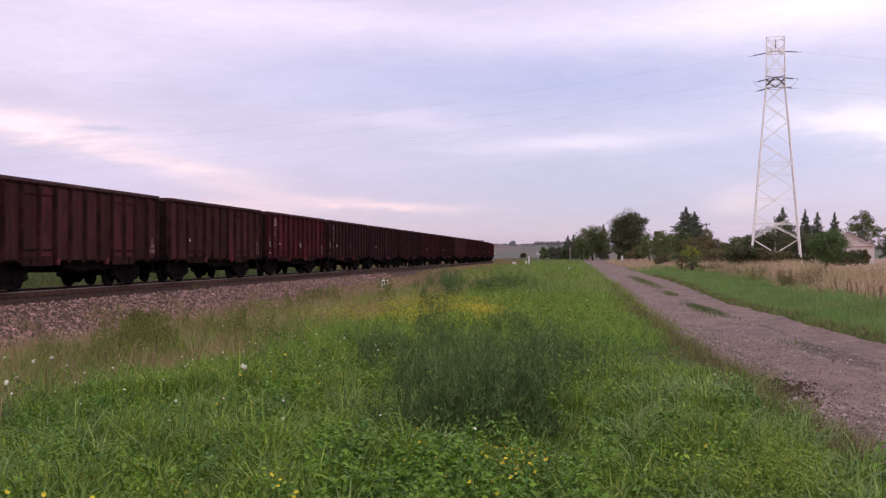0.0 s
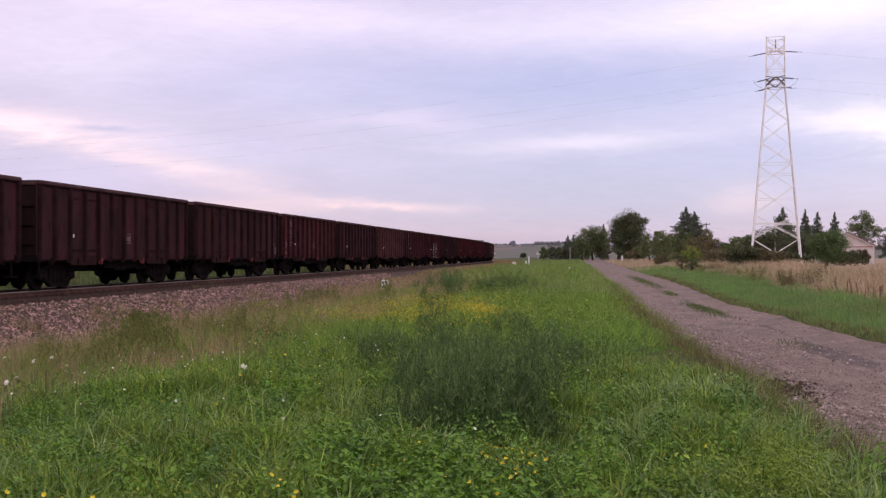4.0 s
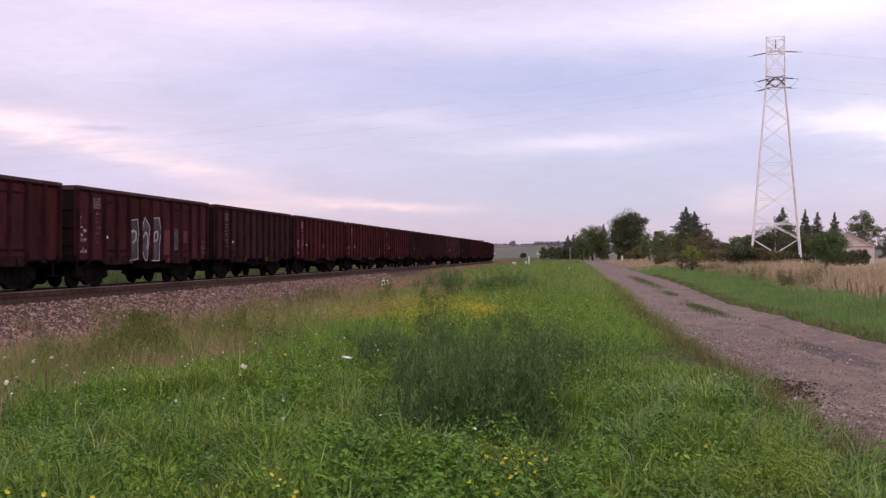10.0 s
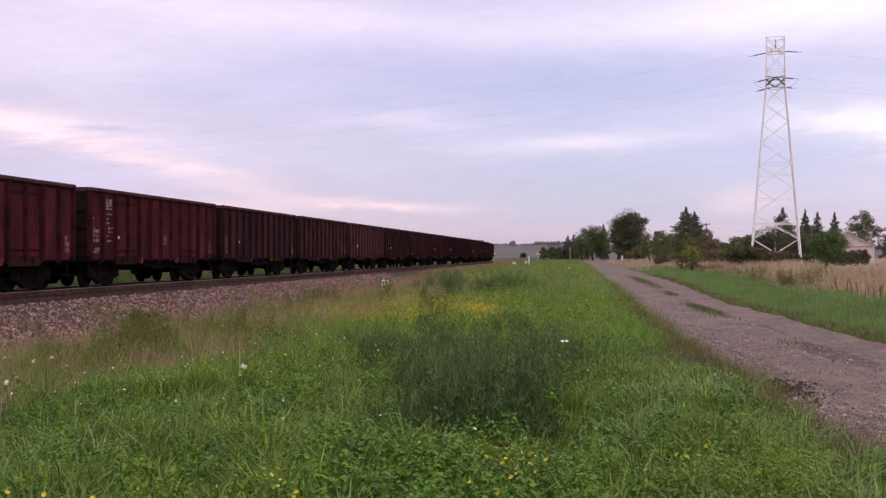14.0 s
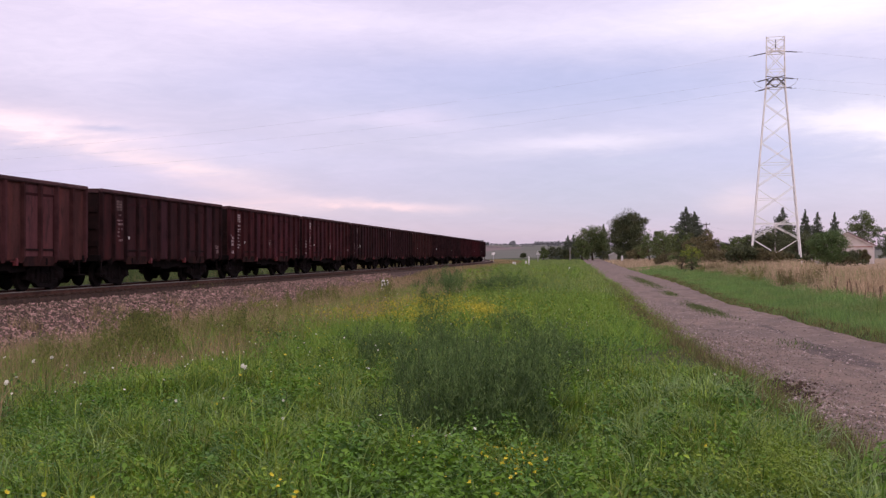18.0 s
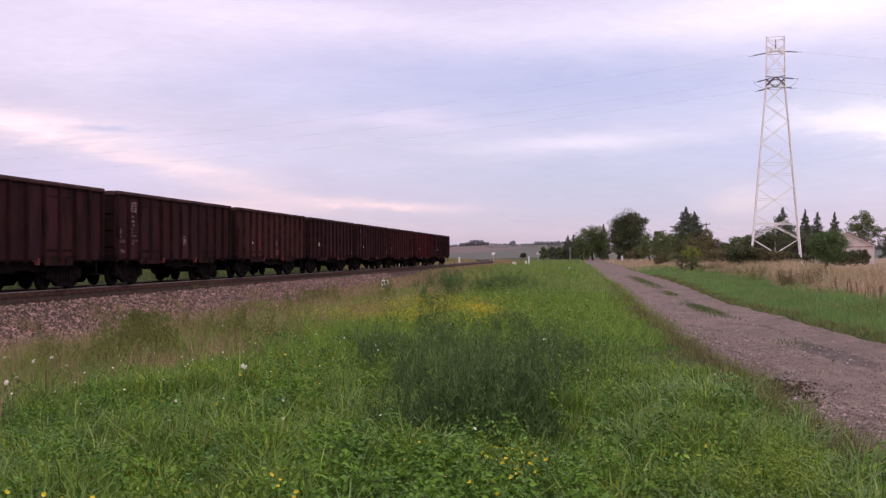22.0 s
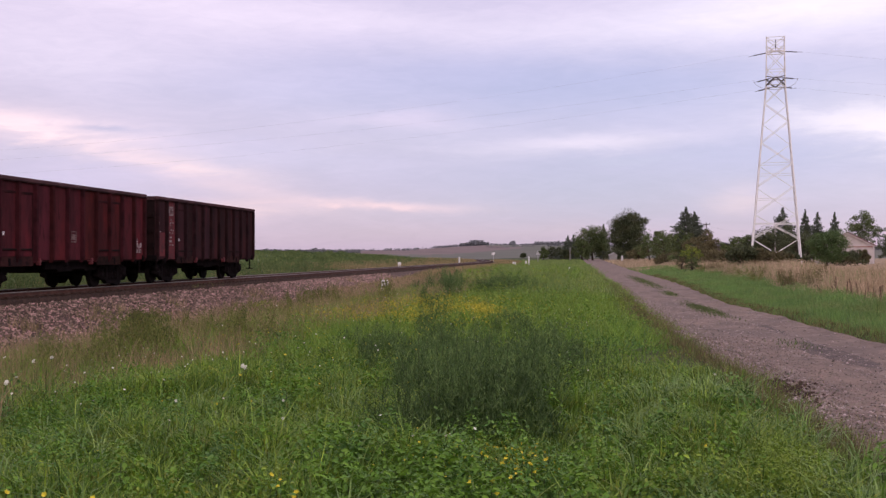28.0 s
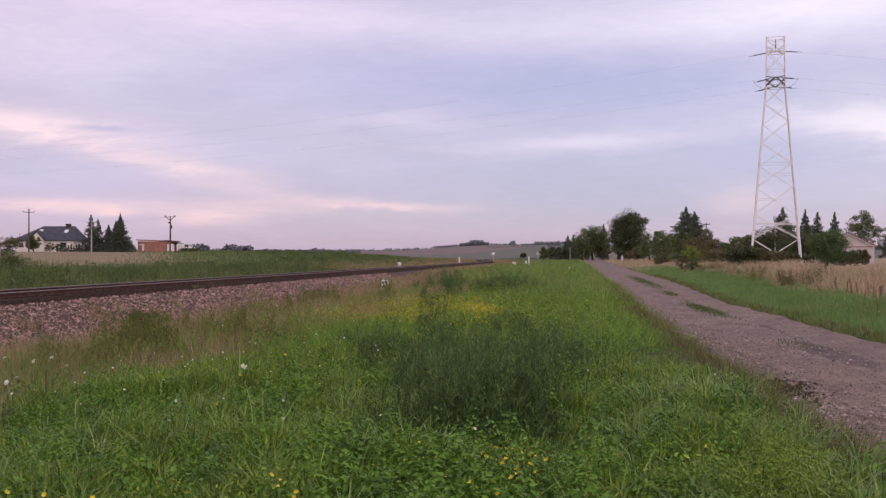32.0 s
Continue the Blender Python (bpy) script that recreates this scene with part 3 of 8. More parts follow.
M_PLATE = material("white_plate", (0.75, 0.72, 0.72), (0.6, 0.56, 0.56), 6.0, 0.6)
M_SPRAY = material("white_spray_paint", (0.58, 0.54, 0.57), (0.34, 0.30, 0.31), 4.0, 0.7, fine=0.3)
M_SILVER = material("dull_silver_spray_paint", (0.085, 0.078, 0.084), (0.034, 0.029, 0.032), 2.2, 0.7, fine=0.4)
M_LATCH = material("red_oxide_latch", (0.17, 0.035, 0.04), (0.10, 0.025, 0.03), 5.0, 0.7)

PITCH, BODY, WHEEL_R, BOGIE_X = 13.92, 12.80, 0.475, 4.325
PANELS = 12
SPACE = BODY / PANELS


def build_wagon():
    """An open gondola wagon: x along the line, y to the left of it, z from the rail head."""
    w = thing("gondola_wagon", Matrix.Identity(4), "grimy red-brown steel open gondola wagon on the rails", "wagon", "wagons of the goods train")
    h = BODY / 2
    z0, z1 = 0.98, 3.34
    # side panels with a shallow pressed field and hatch skirt
    pan = Shape()
    pan.rbox(-SPACE / 2 + 0.004, SPACE / 2 - 0.004, -0.02, 0.02, z0, z1, 0.006)
    pan.rbox(-SPACE / 2 + 0.16, SPACE / 2 - 0.16, -0.027, -0.018, z0 + 0.02, z1 - 0.03, 0.008)
    pan_me = pan.mesh("side_panel", M_PANEL[0])
    stk = Shape()
    stk.prism([(-0.085, 0), (0.085, 0), (0.055, -0.13), (-0.055, -0.13)], 2, z0 + 0.10, z1)
    stk.add([(-0.085, 0, z0 - 0.08), (0.085, 0, z0 - 0.08), (0.04, -0.05, z0 - 0.08), (-0.04, -0.05, z0 - 0.08), (-0.085, 0, z0 + 0.10), (0.085, 0, z0 + 0.10), (0.055, -0.13, z0 + 0.10), (-0.055, -0.13, z0 + 0.10)],
            [(0, 1, 2, 3), (0, 1, 5, 4), (1, 2, 6, 5), (2, 3, 7, 6), (3, 0, 4, 7)])
    stk_me = stk.mesh("stake", M_STAKE[0])
    for sd in (-1, 1):
        for k in range(PANELS):
            o = part("side_panel", pan_me, None, w)
            o.matrix_basis = pose(-h + SPACE * (k + 0.5), sd * 1.43, 0, 0, 0, 0 if sd < 0 else 180)
        for k in range(PANELS + 1):
            o = part("stake", stk_me, None, w)
            o.matrix_basis = pose(min(max(-h + SPACE * k, -h + 0.09), h - 0.09), sd * 1.435, 0, 0, 0, 0 if sd < 0 else 180)
        part("bottom_sill", Shape().rbox(-h, h, min(sd * 1.30, sd * 1.408), max(sd * 1.30, sd * 1.408), z0 - 0.05, z0 + 0.22, 0.015), M_ENDS, w)
        part("side_top_rail", Shape().rbox(-h - 0.02, h + 0.02, min(sd * 1.38, sd * 1.565), max(sd * 1.38, sd * 1.565), z1, 3.48, 0.035), M_RIM, w)
        for k in range(7):
            lx = -h + BODY * (k + 0.5) / 7
            lt = Shape().rbox(lx - 0.05, lx + 0.05, min(sd * 1.36, sd * 1.50), max(sd * 1.36, sd * 1.50), z0 - 0.16, z0 + 0.06, 0.015)
            lt.beam((lx - 0.25, sd * 1.40, z0 - 0.02), (lx + 0.25, sd * 1.40, z0 - 0.02), 0.05)
            part("hatch_latch", lt, M_UNDER if k not in (2, 4) else M_LATCH, w, "" if k not in (2, 4) else "red-painted hatch latch")
    for sd in (-1, 1):
        x = sd * h
        part("end_wall", Shape().box(x - 0.03, x + 0.03, -1.405, 1.405, 1.12, z1), M_ENDS, w)
        part("end_top_rail", Shape().rbox(x - 0.09, x + 0.07, -1.43, 1.43, z1 - 0.02, 3.472, 0.012), M_RIM, w)
        for zz in (1.55, 2.15, 2.75):
            part("end_rib", Shape().prism([(-1.40, zz - 0.09), (1.40, zz - 0.09), (1.40, zz + 0.09), (-1.40, zz + 0.09)], 0, *sorted((x + sd * 0.03, x + sd * 0.12))), M_ENDS, w)
        for yy in (-0.55, 0.55):
            part("end_post", Shape().rbox(min(x + sd * 0.03, x + sd * 0.16), max(x + sd * 0.03, x + sd * 0.16), yy - 0.08, yy + 0.08, 1.12, z1, 0.012), M_ENDS, w)
        part("buffer_beam", Shape().rbox(min(x - sd * 0.25, x + sd * 0.05), max(x - sd * 0.25, x + sd * 0.05), -1.5, 1.5, 0.92, 1.14, 0.02), M_UNDER, w)
        cp = Shape().rbox(min(x - sd * 0.3, x + sd * 0.40), max(x - sd * 0.3, x + sd * 0.40), -0.10, 0.10, 0.94, 1.16, 0.03)
        cp.rbox(min(x + sd * 0.30, x + sd * 0.545), max(x + sd * 0.30, x + sd * 0.545), -0.20, 0.16, 0.86, 1.20, 0.05)
        part("coupler", cp, M_UNDER, w, "cast steel knuckle coupler")
        hose = Shape()
        pts = [(x + sd * 0.10, -0.42 * sd, 0.95), (x + sd * 0.30, -0.42 * sd, 0.72), (x + sd * 0.42, -0.38 * sd, 0.52), (x + sd * 0.50, -0.3 * sd, 0.46)]
        for a, b in zip(pts, pts[1:]):
            hose.beam(a, b, 0.055, n=6)
        part("air_hose", hose, M_UNDER, w)
        for near in (-1, 1):
            xs, ya, yb = x - sd * 0.28, *sorted((near * 1.34, near * 1.40))
            st = Shape().rbox(xs - 0.028, xs + 0.028, ya, yb, 0.50, 1.00, 0.008).rbox(xs - 0.19, xs + 0.19, min(ya, yb - 0.16), max(yb, ya + 0.16), 0.455, 0.50, 0.012)
            part("corner_step", st, M_UNDER, w)
        ld = Shape()
        for yy in (-1.30, -0.98):
            ld.beam((x + sd * 0.17, yy * sd, 1.15), (x + sd * 0.17, yy * sd, 3.30), 0.035)
        for q in range(6):
            ld.beam((x + sd * 0.17, -1.30 * sd, 1.3 + q * 0.34), (x + sd * 0.17, -0.98 * sd, 1.3 + q * 0.34), 0.025)
        part("ladder", ld, M_ENDS, w)
    # double side doors, framed and hanging lower than the panels beside them
    for sd in (-1, 1):
        for k in (2, 8):
            xa, xb = -h + SPACE * k + 0.10, -h + SPACE * (k + 2) - 0.10
            y0, y1 = sorted((sd * 1.452, sd * 1.472))
            df = Shape().rbox(xa, xb, y0, y1, 2.98, 3.06, 0.012).rbox(xa, xa + 0.07, y0, y1, 0.95, 2.98, 0.012).rbox(xb - 0.07, xb, y0, y1, 0.95, 2.98, 0.012)
            dr = part("door_frame", df, M_STAKE[1], w)
            part("door_skirt", Shape().rbox(xa, xb, y0, y1, 0.80, 1.10, 0.02), M_RUST, dr, "rust-streaked lower edge of the door")
            part("lock_bar", Shape().rbox(xa + 0.1, xb - 0.1, *sorted((sd * 1.472, sd * 1.50)), 1.28, 1.34, 0.008), M_ENDS, dr)
    part("floor", Shape().box(-h + 0.03, h - 0.03, -1.40, 1.40, 1.22, 1.32), M_INSIDE, w)
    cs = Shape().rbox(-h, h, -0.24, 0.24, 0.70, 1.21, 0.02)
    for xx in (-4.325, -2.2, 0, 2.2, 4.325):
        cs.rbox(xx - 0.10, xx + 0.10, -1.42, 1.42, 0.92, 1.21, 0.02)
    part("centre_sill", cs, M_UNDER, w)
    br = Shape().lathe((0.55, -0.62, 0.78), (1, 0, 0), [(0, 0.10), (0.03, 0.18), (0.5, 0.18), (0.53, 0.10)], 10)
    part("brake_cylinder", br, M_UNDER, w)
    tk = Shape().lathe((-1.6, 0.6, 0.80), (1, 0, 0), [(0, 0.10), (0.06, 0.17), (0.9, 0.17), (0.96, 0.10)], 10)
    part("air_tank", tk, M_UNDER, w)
    # Hatch bulk, plus a filler block added to darken the gap below the floor.
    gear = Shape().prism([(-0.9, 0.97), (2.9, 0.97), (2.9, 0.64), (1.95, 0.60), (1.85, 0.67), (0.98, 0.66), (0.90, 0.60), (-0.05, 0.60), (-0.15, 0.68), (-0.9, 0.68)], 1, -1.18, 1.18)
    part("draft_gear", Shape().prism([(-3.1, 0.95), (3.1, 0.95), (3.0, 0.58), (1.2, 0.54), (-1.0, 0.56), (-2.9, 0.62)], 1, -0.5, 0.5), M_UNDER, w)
    part("hopper_floor", gear, M_UNDER, w, "shade-dark underside of the hopper floor")
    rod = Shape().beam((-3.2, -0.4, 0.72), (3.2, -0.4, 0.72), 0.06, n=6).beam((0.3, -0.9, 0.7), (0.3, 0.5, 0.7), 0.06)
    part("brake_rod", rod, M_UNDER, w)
    # bogies and wheelsets
    fr = Shape()
    for sd in (-1, 1):
        y0, y1 = sorted((sd * 0.94, sd * 1.10))
        top = [(-1.22, 0.60), (-0.80, 0.72), (-0.42, 0.83), (0.42, 0.83), (0.80, 0.72), (1.22, 0.60)]
        low = [(-1.22, 0.45), (-0.62, 0.30), (-0.42, 0.17), (0.42, 0.17), (0.62, 0.30), (1.22, 0.45)]
        for chain, th in ((top, 0.15), (low, 0.13)):
            for (xa, za), (xb, zb) in zip(chain, chain[1:]):
                fr.beam((xa, sd * 1.02, za), (xb, sd * 1.02, zb), 0.16, th)
        # plate added to close the frame's openings, standing for the shade in them
        fr.prism([(-1.15, 0.44), (-0.60, 0.30), (-0.42, 0.20), (0.42, 0.20), (0.60, 0.30), (1.15, 0.44), (1.15, 0.62), (0.42, 0.80), (-0.42, 0.80), (-1.15, 0.62)], 1, *sorted((sd * 0.97, sd * 1.03)))
        for xx in (-0.46, 0.46):
            fr.rbox(xx - 0.09, xx + 0.09, y0, y1, 0.20, 0.82, 0.02)
        for xx in (-0.925, 0.925):
            fr.rbox(xx - 0.20, xx + 0.20, y0 + 0.005, y1 + 0.02, 0.36, 0.66, 0.04)
        for xx in (-0.925, 0.925):
            fr.lathe((xx, sd * 1.0, WHEEL_R), (0, sd, 0), [(-0.10, 0.15), (0.12, 0.15), (0.17, 0.11)], 10)
        for q in (-0.2, 0, 0.2):
            fr.lathe((q, sd * 1.04, 0.28), (0, 0, 1), [(0, 0.075), (0.28, 0.075)], 8)
    fr.rbox(-0.22, 0.22, -1.05, 1.05, 0.50, 0.80, 0.03)
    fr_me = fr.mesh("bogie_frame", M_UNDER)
    ws = Shape()
    ws.lathe((0, -0.95, 0), (0, 1, 0), [(0, 0.075), (1.9, 0.075)], 10)
    for sd in (-1, 1):
        c = sd * (GAUGE / 2 + 0.035)
        ws.lathe((0, c - sd * 0.07, 0), (0, sd, 0), [(-0.02, 0.20), (0, 0.502), (0.03, 0.502), (0.035, WHEEL_R), (0.13, WHEEL_R - 0.006), (0.13, 0.39), (0.09, 0.36), (0.07, 0.17), (0.15, 0.13)], 18)
        for q in range(3):
            a = 2 * math.pi * q / 3
            ws.lathe((0.26 * math.cos(a), c + sd * 0.005, 0.26 * math.sin(a)), (0, sd, 0), [(0, 0.03), (0.02, 0.03)], 6)
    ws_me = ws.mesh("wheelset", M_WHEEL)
    for bx in (-BOGIE_X, BOGIE_X):
        o = part("bogie_frame", fr_me, None, w)
        o.matrix_basis = pose(bx, 0, 0)
        for q in (-0.925, 0.925):
            o = part("wheelset", ws_me, None, w)
            o.matrix_basis = pose(bx + q, 0, WHEEL_R)
    return w


NEAR = -1.4645


def stencil_block(w, name, boxes, mat, label):
    """Stencil lines that cannot be read: flat bars of (x0, x1, z0, z1) lying on the near side."""
    s = Shape()
    for x0, x1, z0, z1 in boxes:
        s.box(x0, x1, NEAR - 0.006, NEAR, z0, z1)
    tagged(part(name, s, mat, w, label), kind="stuff")


def stencils(w, rng, column, grid, patch, tail):
    """The painted data of one wagon; each number picks the paint: 0 none, 1 clear, 2 faded, 3 yellowed."""
    h = BODY / 2
    if column:
        c = -h + SPACE * 1.5 + rng.uniform(-0.04, 0.04)
        m = M_STENCIL[column - 1]
        wide = 0.25 + rng.uniform(-0.03, 0.02)
        stencil_block(w, "stencil_panel", [(c - wide, c + wide, 3.05 - 0.10 * i, 3.13 - 0.10 * i) for i in range(4)], m, "block of worn stencil lines, illegible")
        rows = []
        z = 2.62
        while z > 1.55:
            a = c - 0.16 + rng.uniform(-0.05, 0.10)
            rows.append((a, a + rng.uniform(0.10, 0.26), z - rng.uniform(0.04, 0.09), z))
            if rng.random() < 0.5:
                rows.append((a + 0.30, a + 0.36 + rng.uniform(0, 0.06), z - 0.06, z))
            z -= rng.uniform(0.11, 0.19)
        stencil_block(w, "stencil_list", rows, m, "column of worn stencil lines, illegible")
    if grid:
        c = -h + SPACE * 0.52
        m = M_STENCIL[grid - 1]
        rows = [(c - 0.26, c - 0.20, 2.10, 2.34), (c - 0.26, c - 0.04, 2.06, 2.11), (c - 0.26, c - 0.16, 2.40, 2.46)]
        for i in range(3):
            for j in range(2):
                if rng.random() < 0.85:
                    rows.append((c - 0.27 + 0.28 * j, c - 0.03 + 0.28 * j - rng.uniform(0, 0.05), 1.60 + 0.16 * i, 1.71 + 0.16 * i))
        rows += [(c - 0.2 + 0.17 * i, c - 0.09 + 0.17 * i, 1.22, 1.22 + rng.uniform(0.06, 0.2)) for i in range(3)]
        stencil_block(w, "stencil_grid", rows, m, "grid of worn stencil boxes, illegible")
    if patch:
        c = -h + SPACE * 6.45
        stencil_block(w, "stencil_patch", [(c - 0.19, c + 0.19, 1.90, 1.94), (c - 0.19, c + 0.19, 1.56, 1.60), (c - 0.19, c - 0.15, 1.60, 1.90), (c + 0.15, c + 0.19, 1.60, 1.90), (c - 0.11, c + 0.11, 1.64, 1.84)], M_STENCIL[patch - 1], "rubbed-out stencil box")
    if tail:
        c = h - SPACE * 0.5
        stencil_block(w, "stencil_marks", [(c - 0.22 + 0.16 * (i % 3), c - 0.10 + 0.16 * (i % 3), 1.22 + 0.2 * (i // 3), 1.36 + 0.2 * (i // 3) + rng.uniform(0, 0.05)) for i in range(8) if rng.random() < 0.75], M_STENCIL[tail - 1], "cluster of worn stencil marks")


# each wagon from the tail on: paint tone, then the four stencils, then the white plate's size
WAGONS = ["31100s", "01121s", "12102-", "33302s", "30002b", "20020s", "32220-", "32200b", "11112s", "11122s", "32002s", "40000b", "20002-", "30202s", "01122s", "02102s", "01120s", "33000s", "12102s", "11110s", "40000s", "30000s", "12220s", "30002-", "30020s", "32120s", "01111s", "20002s", "20002-", "32110s", "11100s"]


def dab(w, x0, x1, z0, z1, mat, label):
    part("paint_dab", Shape().rbox(x0, x1, NEAR - 0.007, NEAR, z0, z1, 0.003), mat, w, label)


def build_train():
    rng = random.Random(11)
    base = build_wagon()
    wagons = [base]
    for k in range(1, 31):
        wagons.append(copy_thing(base, Matrix.Identity(4)))
    h = BODY / 2
    for k, w in enumerate(wagons):
        tone, *marks = [int(c) for c in WAGONS[k][:5]]
        for o in w.children:
            kind = o.name.split(".")[0]
            if kind in ("side_panel", "stake"):
                o.material_slots[0].link = "OBJECT"
                o.material_slots[0].material = (M_PANEL if kind == "side_panel" else M_STAKE)[tone]
                if k == 0 and kind == "side_panel" and o.location.y < 0 and abs(o.location.x + h - 1.5 * SPACE) < 0.1:
                    o.material_slots[0].material = M_REDLEAD
                    o["label"] = "panel repainted in fresh red"
        stencils(w, rng, *marks)
        size = {"s": 0.042, "b": 0.08, "-": 0}[WAGONS[k][5]]
        if size:
            xx = -h + SPACE * 2.10
            part("white_plate", Shape().rbox(xx - size, xx + size * 0.8, -1.58, -1.50, 1.72, 1.72 + size * 2.6, 0.01), M_PLATE, w, "small white plate")
        tags = {0: "grimy dark red open gondola wagon at the train's tail", 18: "grimy dark red open gondola wagon with silver spray-painted shapes", 12: "rusty brown open gondola wagon with a red patch", 11: "faded pinkish-brown open gondola wagon", 20: "faded pinkish-brown open gondola wagon"}
        if k in tags:
            w["label"] = tags[k]
        elif tone == 0:
            w["label"] = "red-painted grimy open gondola wagon with white stencils"
        elif tone == 3:
            w["label"] = "sooty dark brown open gondola wagon on the rails"
        elif tone == 2:
            w["label"] = "rusty brown open gondola wagon on the rails"
    dab(wagons[0], -h + 0.12, -h + 0.95, 1.10, 2.05, M_REDLEAD, "lower panel repainted in fresh red")
    dab(wagons[12], h - SPACE * 1.95, h - SPACE * 1.1, 1.30, 1.86, M_REDLEAD, "red-painted square patch")
    dab(wagons[13], -h + SPACE * 0.2, -h + SPACE * 0.75, 1.35, 1.75, M_REDLEAD, "small red-painted patch")
    dab(wagons[18], -h + SPACE * 7.14, -h + SPACE * 7.85, 1.15, 2.15, M_REDLEAD, "red-painted patch")
    dab(wagons[18], -h + SPACE * 9.25, -h + SPACE * 9.7, 1.65, 2.15, M_REDLEAD, "red-painted patch")
    dab(wagons[18], -h + SPACE * 8.3, -h + SPACE * 8.7, 1.30, 2.25, M_SILVER, "dull silver paint smear")
    dab(wagons[5], -h + SPACE * 6.2, -h + SPACE * 6.8, 1.15, 1.45, M_REDLEAD, "small red-painted patch")
    # silver shapes with white outlines sprayed on one wagon
    shapes = [[(0.05, 1.05), (0.85, 1.12), (0.80, 1.75), (0.92, 2.05), (0.80, 2.62), (0.10, 2.55), (0.0, 1.9), (0.18, 1.5)],
              [(0.10, 1.55), (0.25, 2.45), (0.42, 2.72), (0.92, 2.35), (0.80, 1.75), (0.62, 1.05), (0.42, 1.08)],
              [(0.05, 1.05), (0.82, 1.05), (0.80, 1.70), (0.98, 2.15), (0.80, 2.75), (0.12, 2.70), (0.10, 2.05), (0.0, 1.6)]]
    curls = [[(0.12, 2.05), (0.40, 2.20), (0.66, 2.10), (0.62, 1.85), (0.34, 1.72)],
             [(0.28, 1.95), (0.45, 2.15), (0.65, 2.05), (0.70, 1.75), (0.62, 1.5)],
             [(0.25, 1.75), (0.30, 2.15), (0.62, 2.20), (0.66, 1.95), (0.44, 1.80)]]
    for q in range(3):
        x = -h + SPACE * (3.98 + q * 1.0) + 0.06
        fill = Shape().prism([(x + a, b - 0.12) for a, b in shapes[q]], 1, NEAR - 0.008, NEAR)
        o = part("sprayed_shape", fill, M_SILVER, wagons[18], "silver spray-painted shape")
        line = Shape()
        ring = shapes[q] + shapes[q][:1]
        for chain, wd in ((ring, 0.035), (curls[q], 0.075)):
            for (a, b), (c, d) in zip(chain, chain[1:]):
                line.beam((x + a, NEAR - 0.010, b - 0.12), (x + c, NEAR - 0.010, d - 0.12), 0.010, wd)
        part("sprayed_outline", line, M_SPRAY, o, "white spray-painted outline")
    return wagons


def tail_s(t):
    u = 28 - t
    return 54.7045 + 13.0424 * u + 0.0495127 * u * u - 0.00122566 * u ** 3


def wagon_pose(s_right):
    c = s_right - BODY / 2
    xa, ya, _ = on_track(c - BOGIE_X)
    xb, yb, _ = on_track(c + BOGIE_X)
    return Matrix.Translation(((xa + xb) / 2, (ya + yb) / 2, RAIL_Z)) @ Matrix.Rotation(math.atan2(yb - ya, xb - xa), 4, "Z")


build_ground()
build_railway()
build_road()
build_stones()
wagons = build_train()


# ---- grass and weeds ----
M_GRASS = material("lush_grass", (0.225, 0.38, 0.046), (0.095, 0.175, 0.024), 2.6, 0.48, island=1.25, third=(0.26, 0.275, 0.036), thin=0.28, spec=0.35, patch=((0.135, 0.24, 0.040), 0.7, 0.5))
M_GRASS_PALE = material("pale_bent_grass", (0.240, 0.365, 0.062), (0.125, 0.215, 0.036), 2.0, 0.45, island=1.0, third=(0.28, 0.29, 0.06), thin=0.4, spec=0.35)
M_GRASS_LONG = material("pale_long_grass", (0.230, 0.345, 0.090), (0.150, 0.245, 0.058), 2.0, 0.42, island=0.7, thin=0.25, spec=0.4)
M_GRASS_FAR = material("meadow_grass", (0.240, 0.335, 0.092), (0.155, 0.235, 0.066), 0.22, 0.6, island=0.5, third=(0.285, 0.295, 0.105), thin=0.3, patch=((0.285, 0.350, 0.115), 0.35, 0.7))
M_GRASS_MID = material("mottled_meadow_grass", (0.230, 0.375, 0.056), (0.134, 0.230, 0.038), 0.75, 0.5, island=0.55, third=(0.280, 0.325, 0.070), thin=0.35, spec=0.25, patch=((0.157, 0.252, 0.036), 0.45, 0.6))
M_VERGE = material("verge_grass", (0.200, 0.345, 0.086), (0.135, 0.240, 0.062), 0.6, 0.5, island=0.6, third=(0.20, 0.265, 0.075), thin=0.35, spec=0.5, patch=((0.24, 0.245, 0.09), 0.5, 0.6))
M_DRY = material("dry_grass", (0.44, 0.325, 0.185), (0.24, 0.19, 0.090), 0.7, 0.8, island=1.0, third=(0.19, 0.20, 0.065), thin=0.3, patch=((0.18, 0.20, 0.06), 0.55, 0.55))
M_EDGE = material("earthy_edge_grass", (0.215, 0.190, 0.082), (0.125, 0.115, 0.050), 1.2, 0.85, island=0.8, third=(0.15, 0.21, 0.055), thin=0.3)
M_BEIGE = material("bleached_tall_grass", (0.60, 0.455, 0.315), (0.44, 0.33, 0.21), 0.6, 0.85, island=0.55, third=(0.36, 0.29, 0.165), thin=0.25, patch=((0.25, 0.215, 0.11), 0.35, 0.7))
M_LEAF = material("herb_leaf", (0.200, 0.375, 0.042), (0.092, 0.185, 0.024), 3.0, 0.5, island=0.5, third=(0.16, 0.26, 0.042), thin=0.2, spec=0.22, patch=((0.23, 0.31, 0.05), 0.9, 0.6))
M_LEAF_BLUE = material("blue_green_herb_leaf", (0.150, 0.300, 0.056), (0.070, 0.150, 0.030), 3.0, 0.5, island=0.5, third=(0.12, 0.20, 0.05), thin=0.2, spec=0.22)
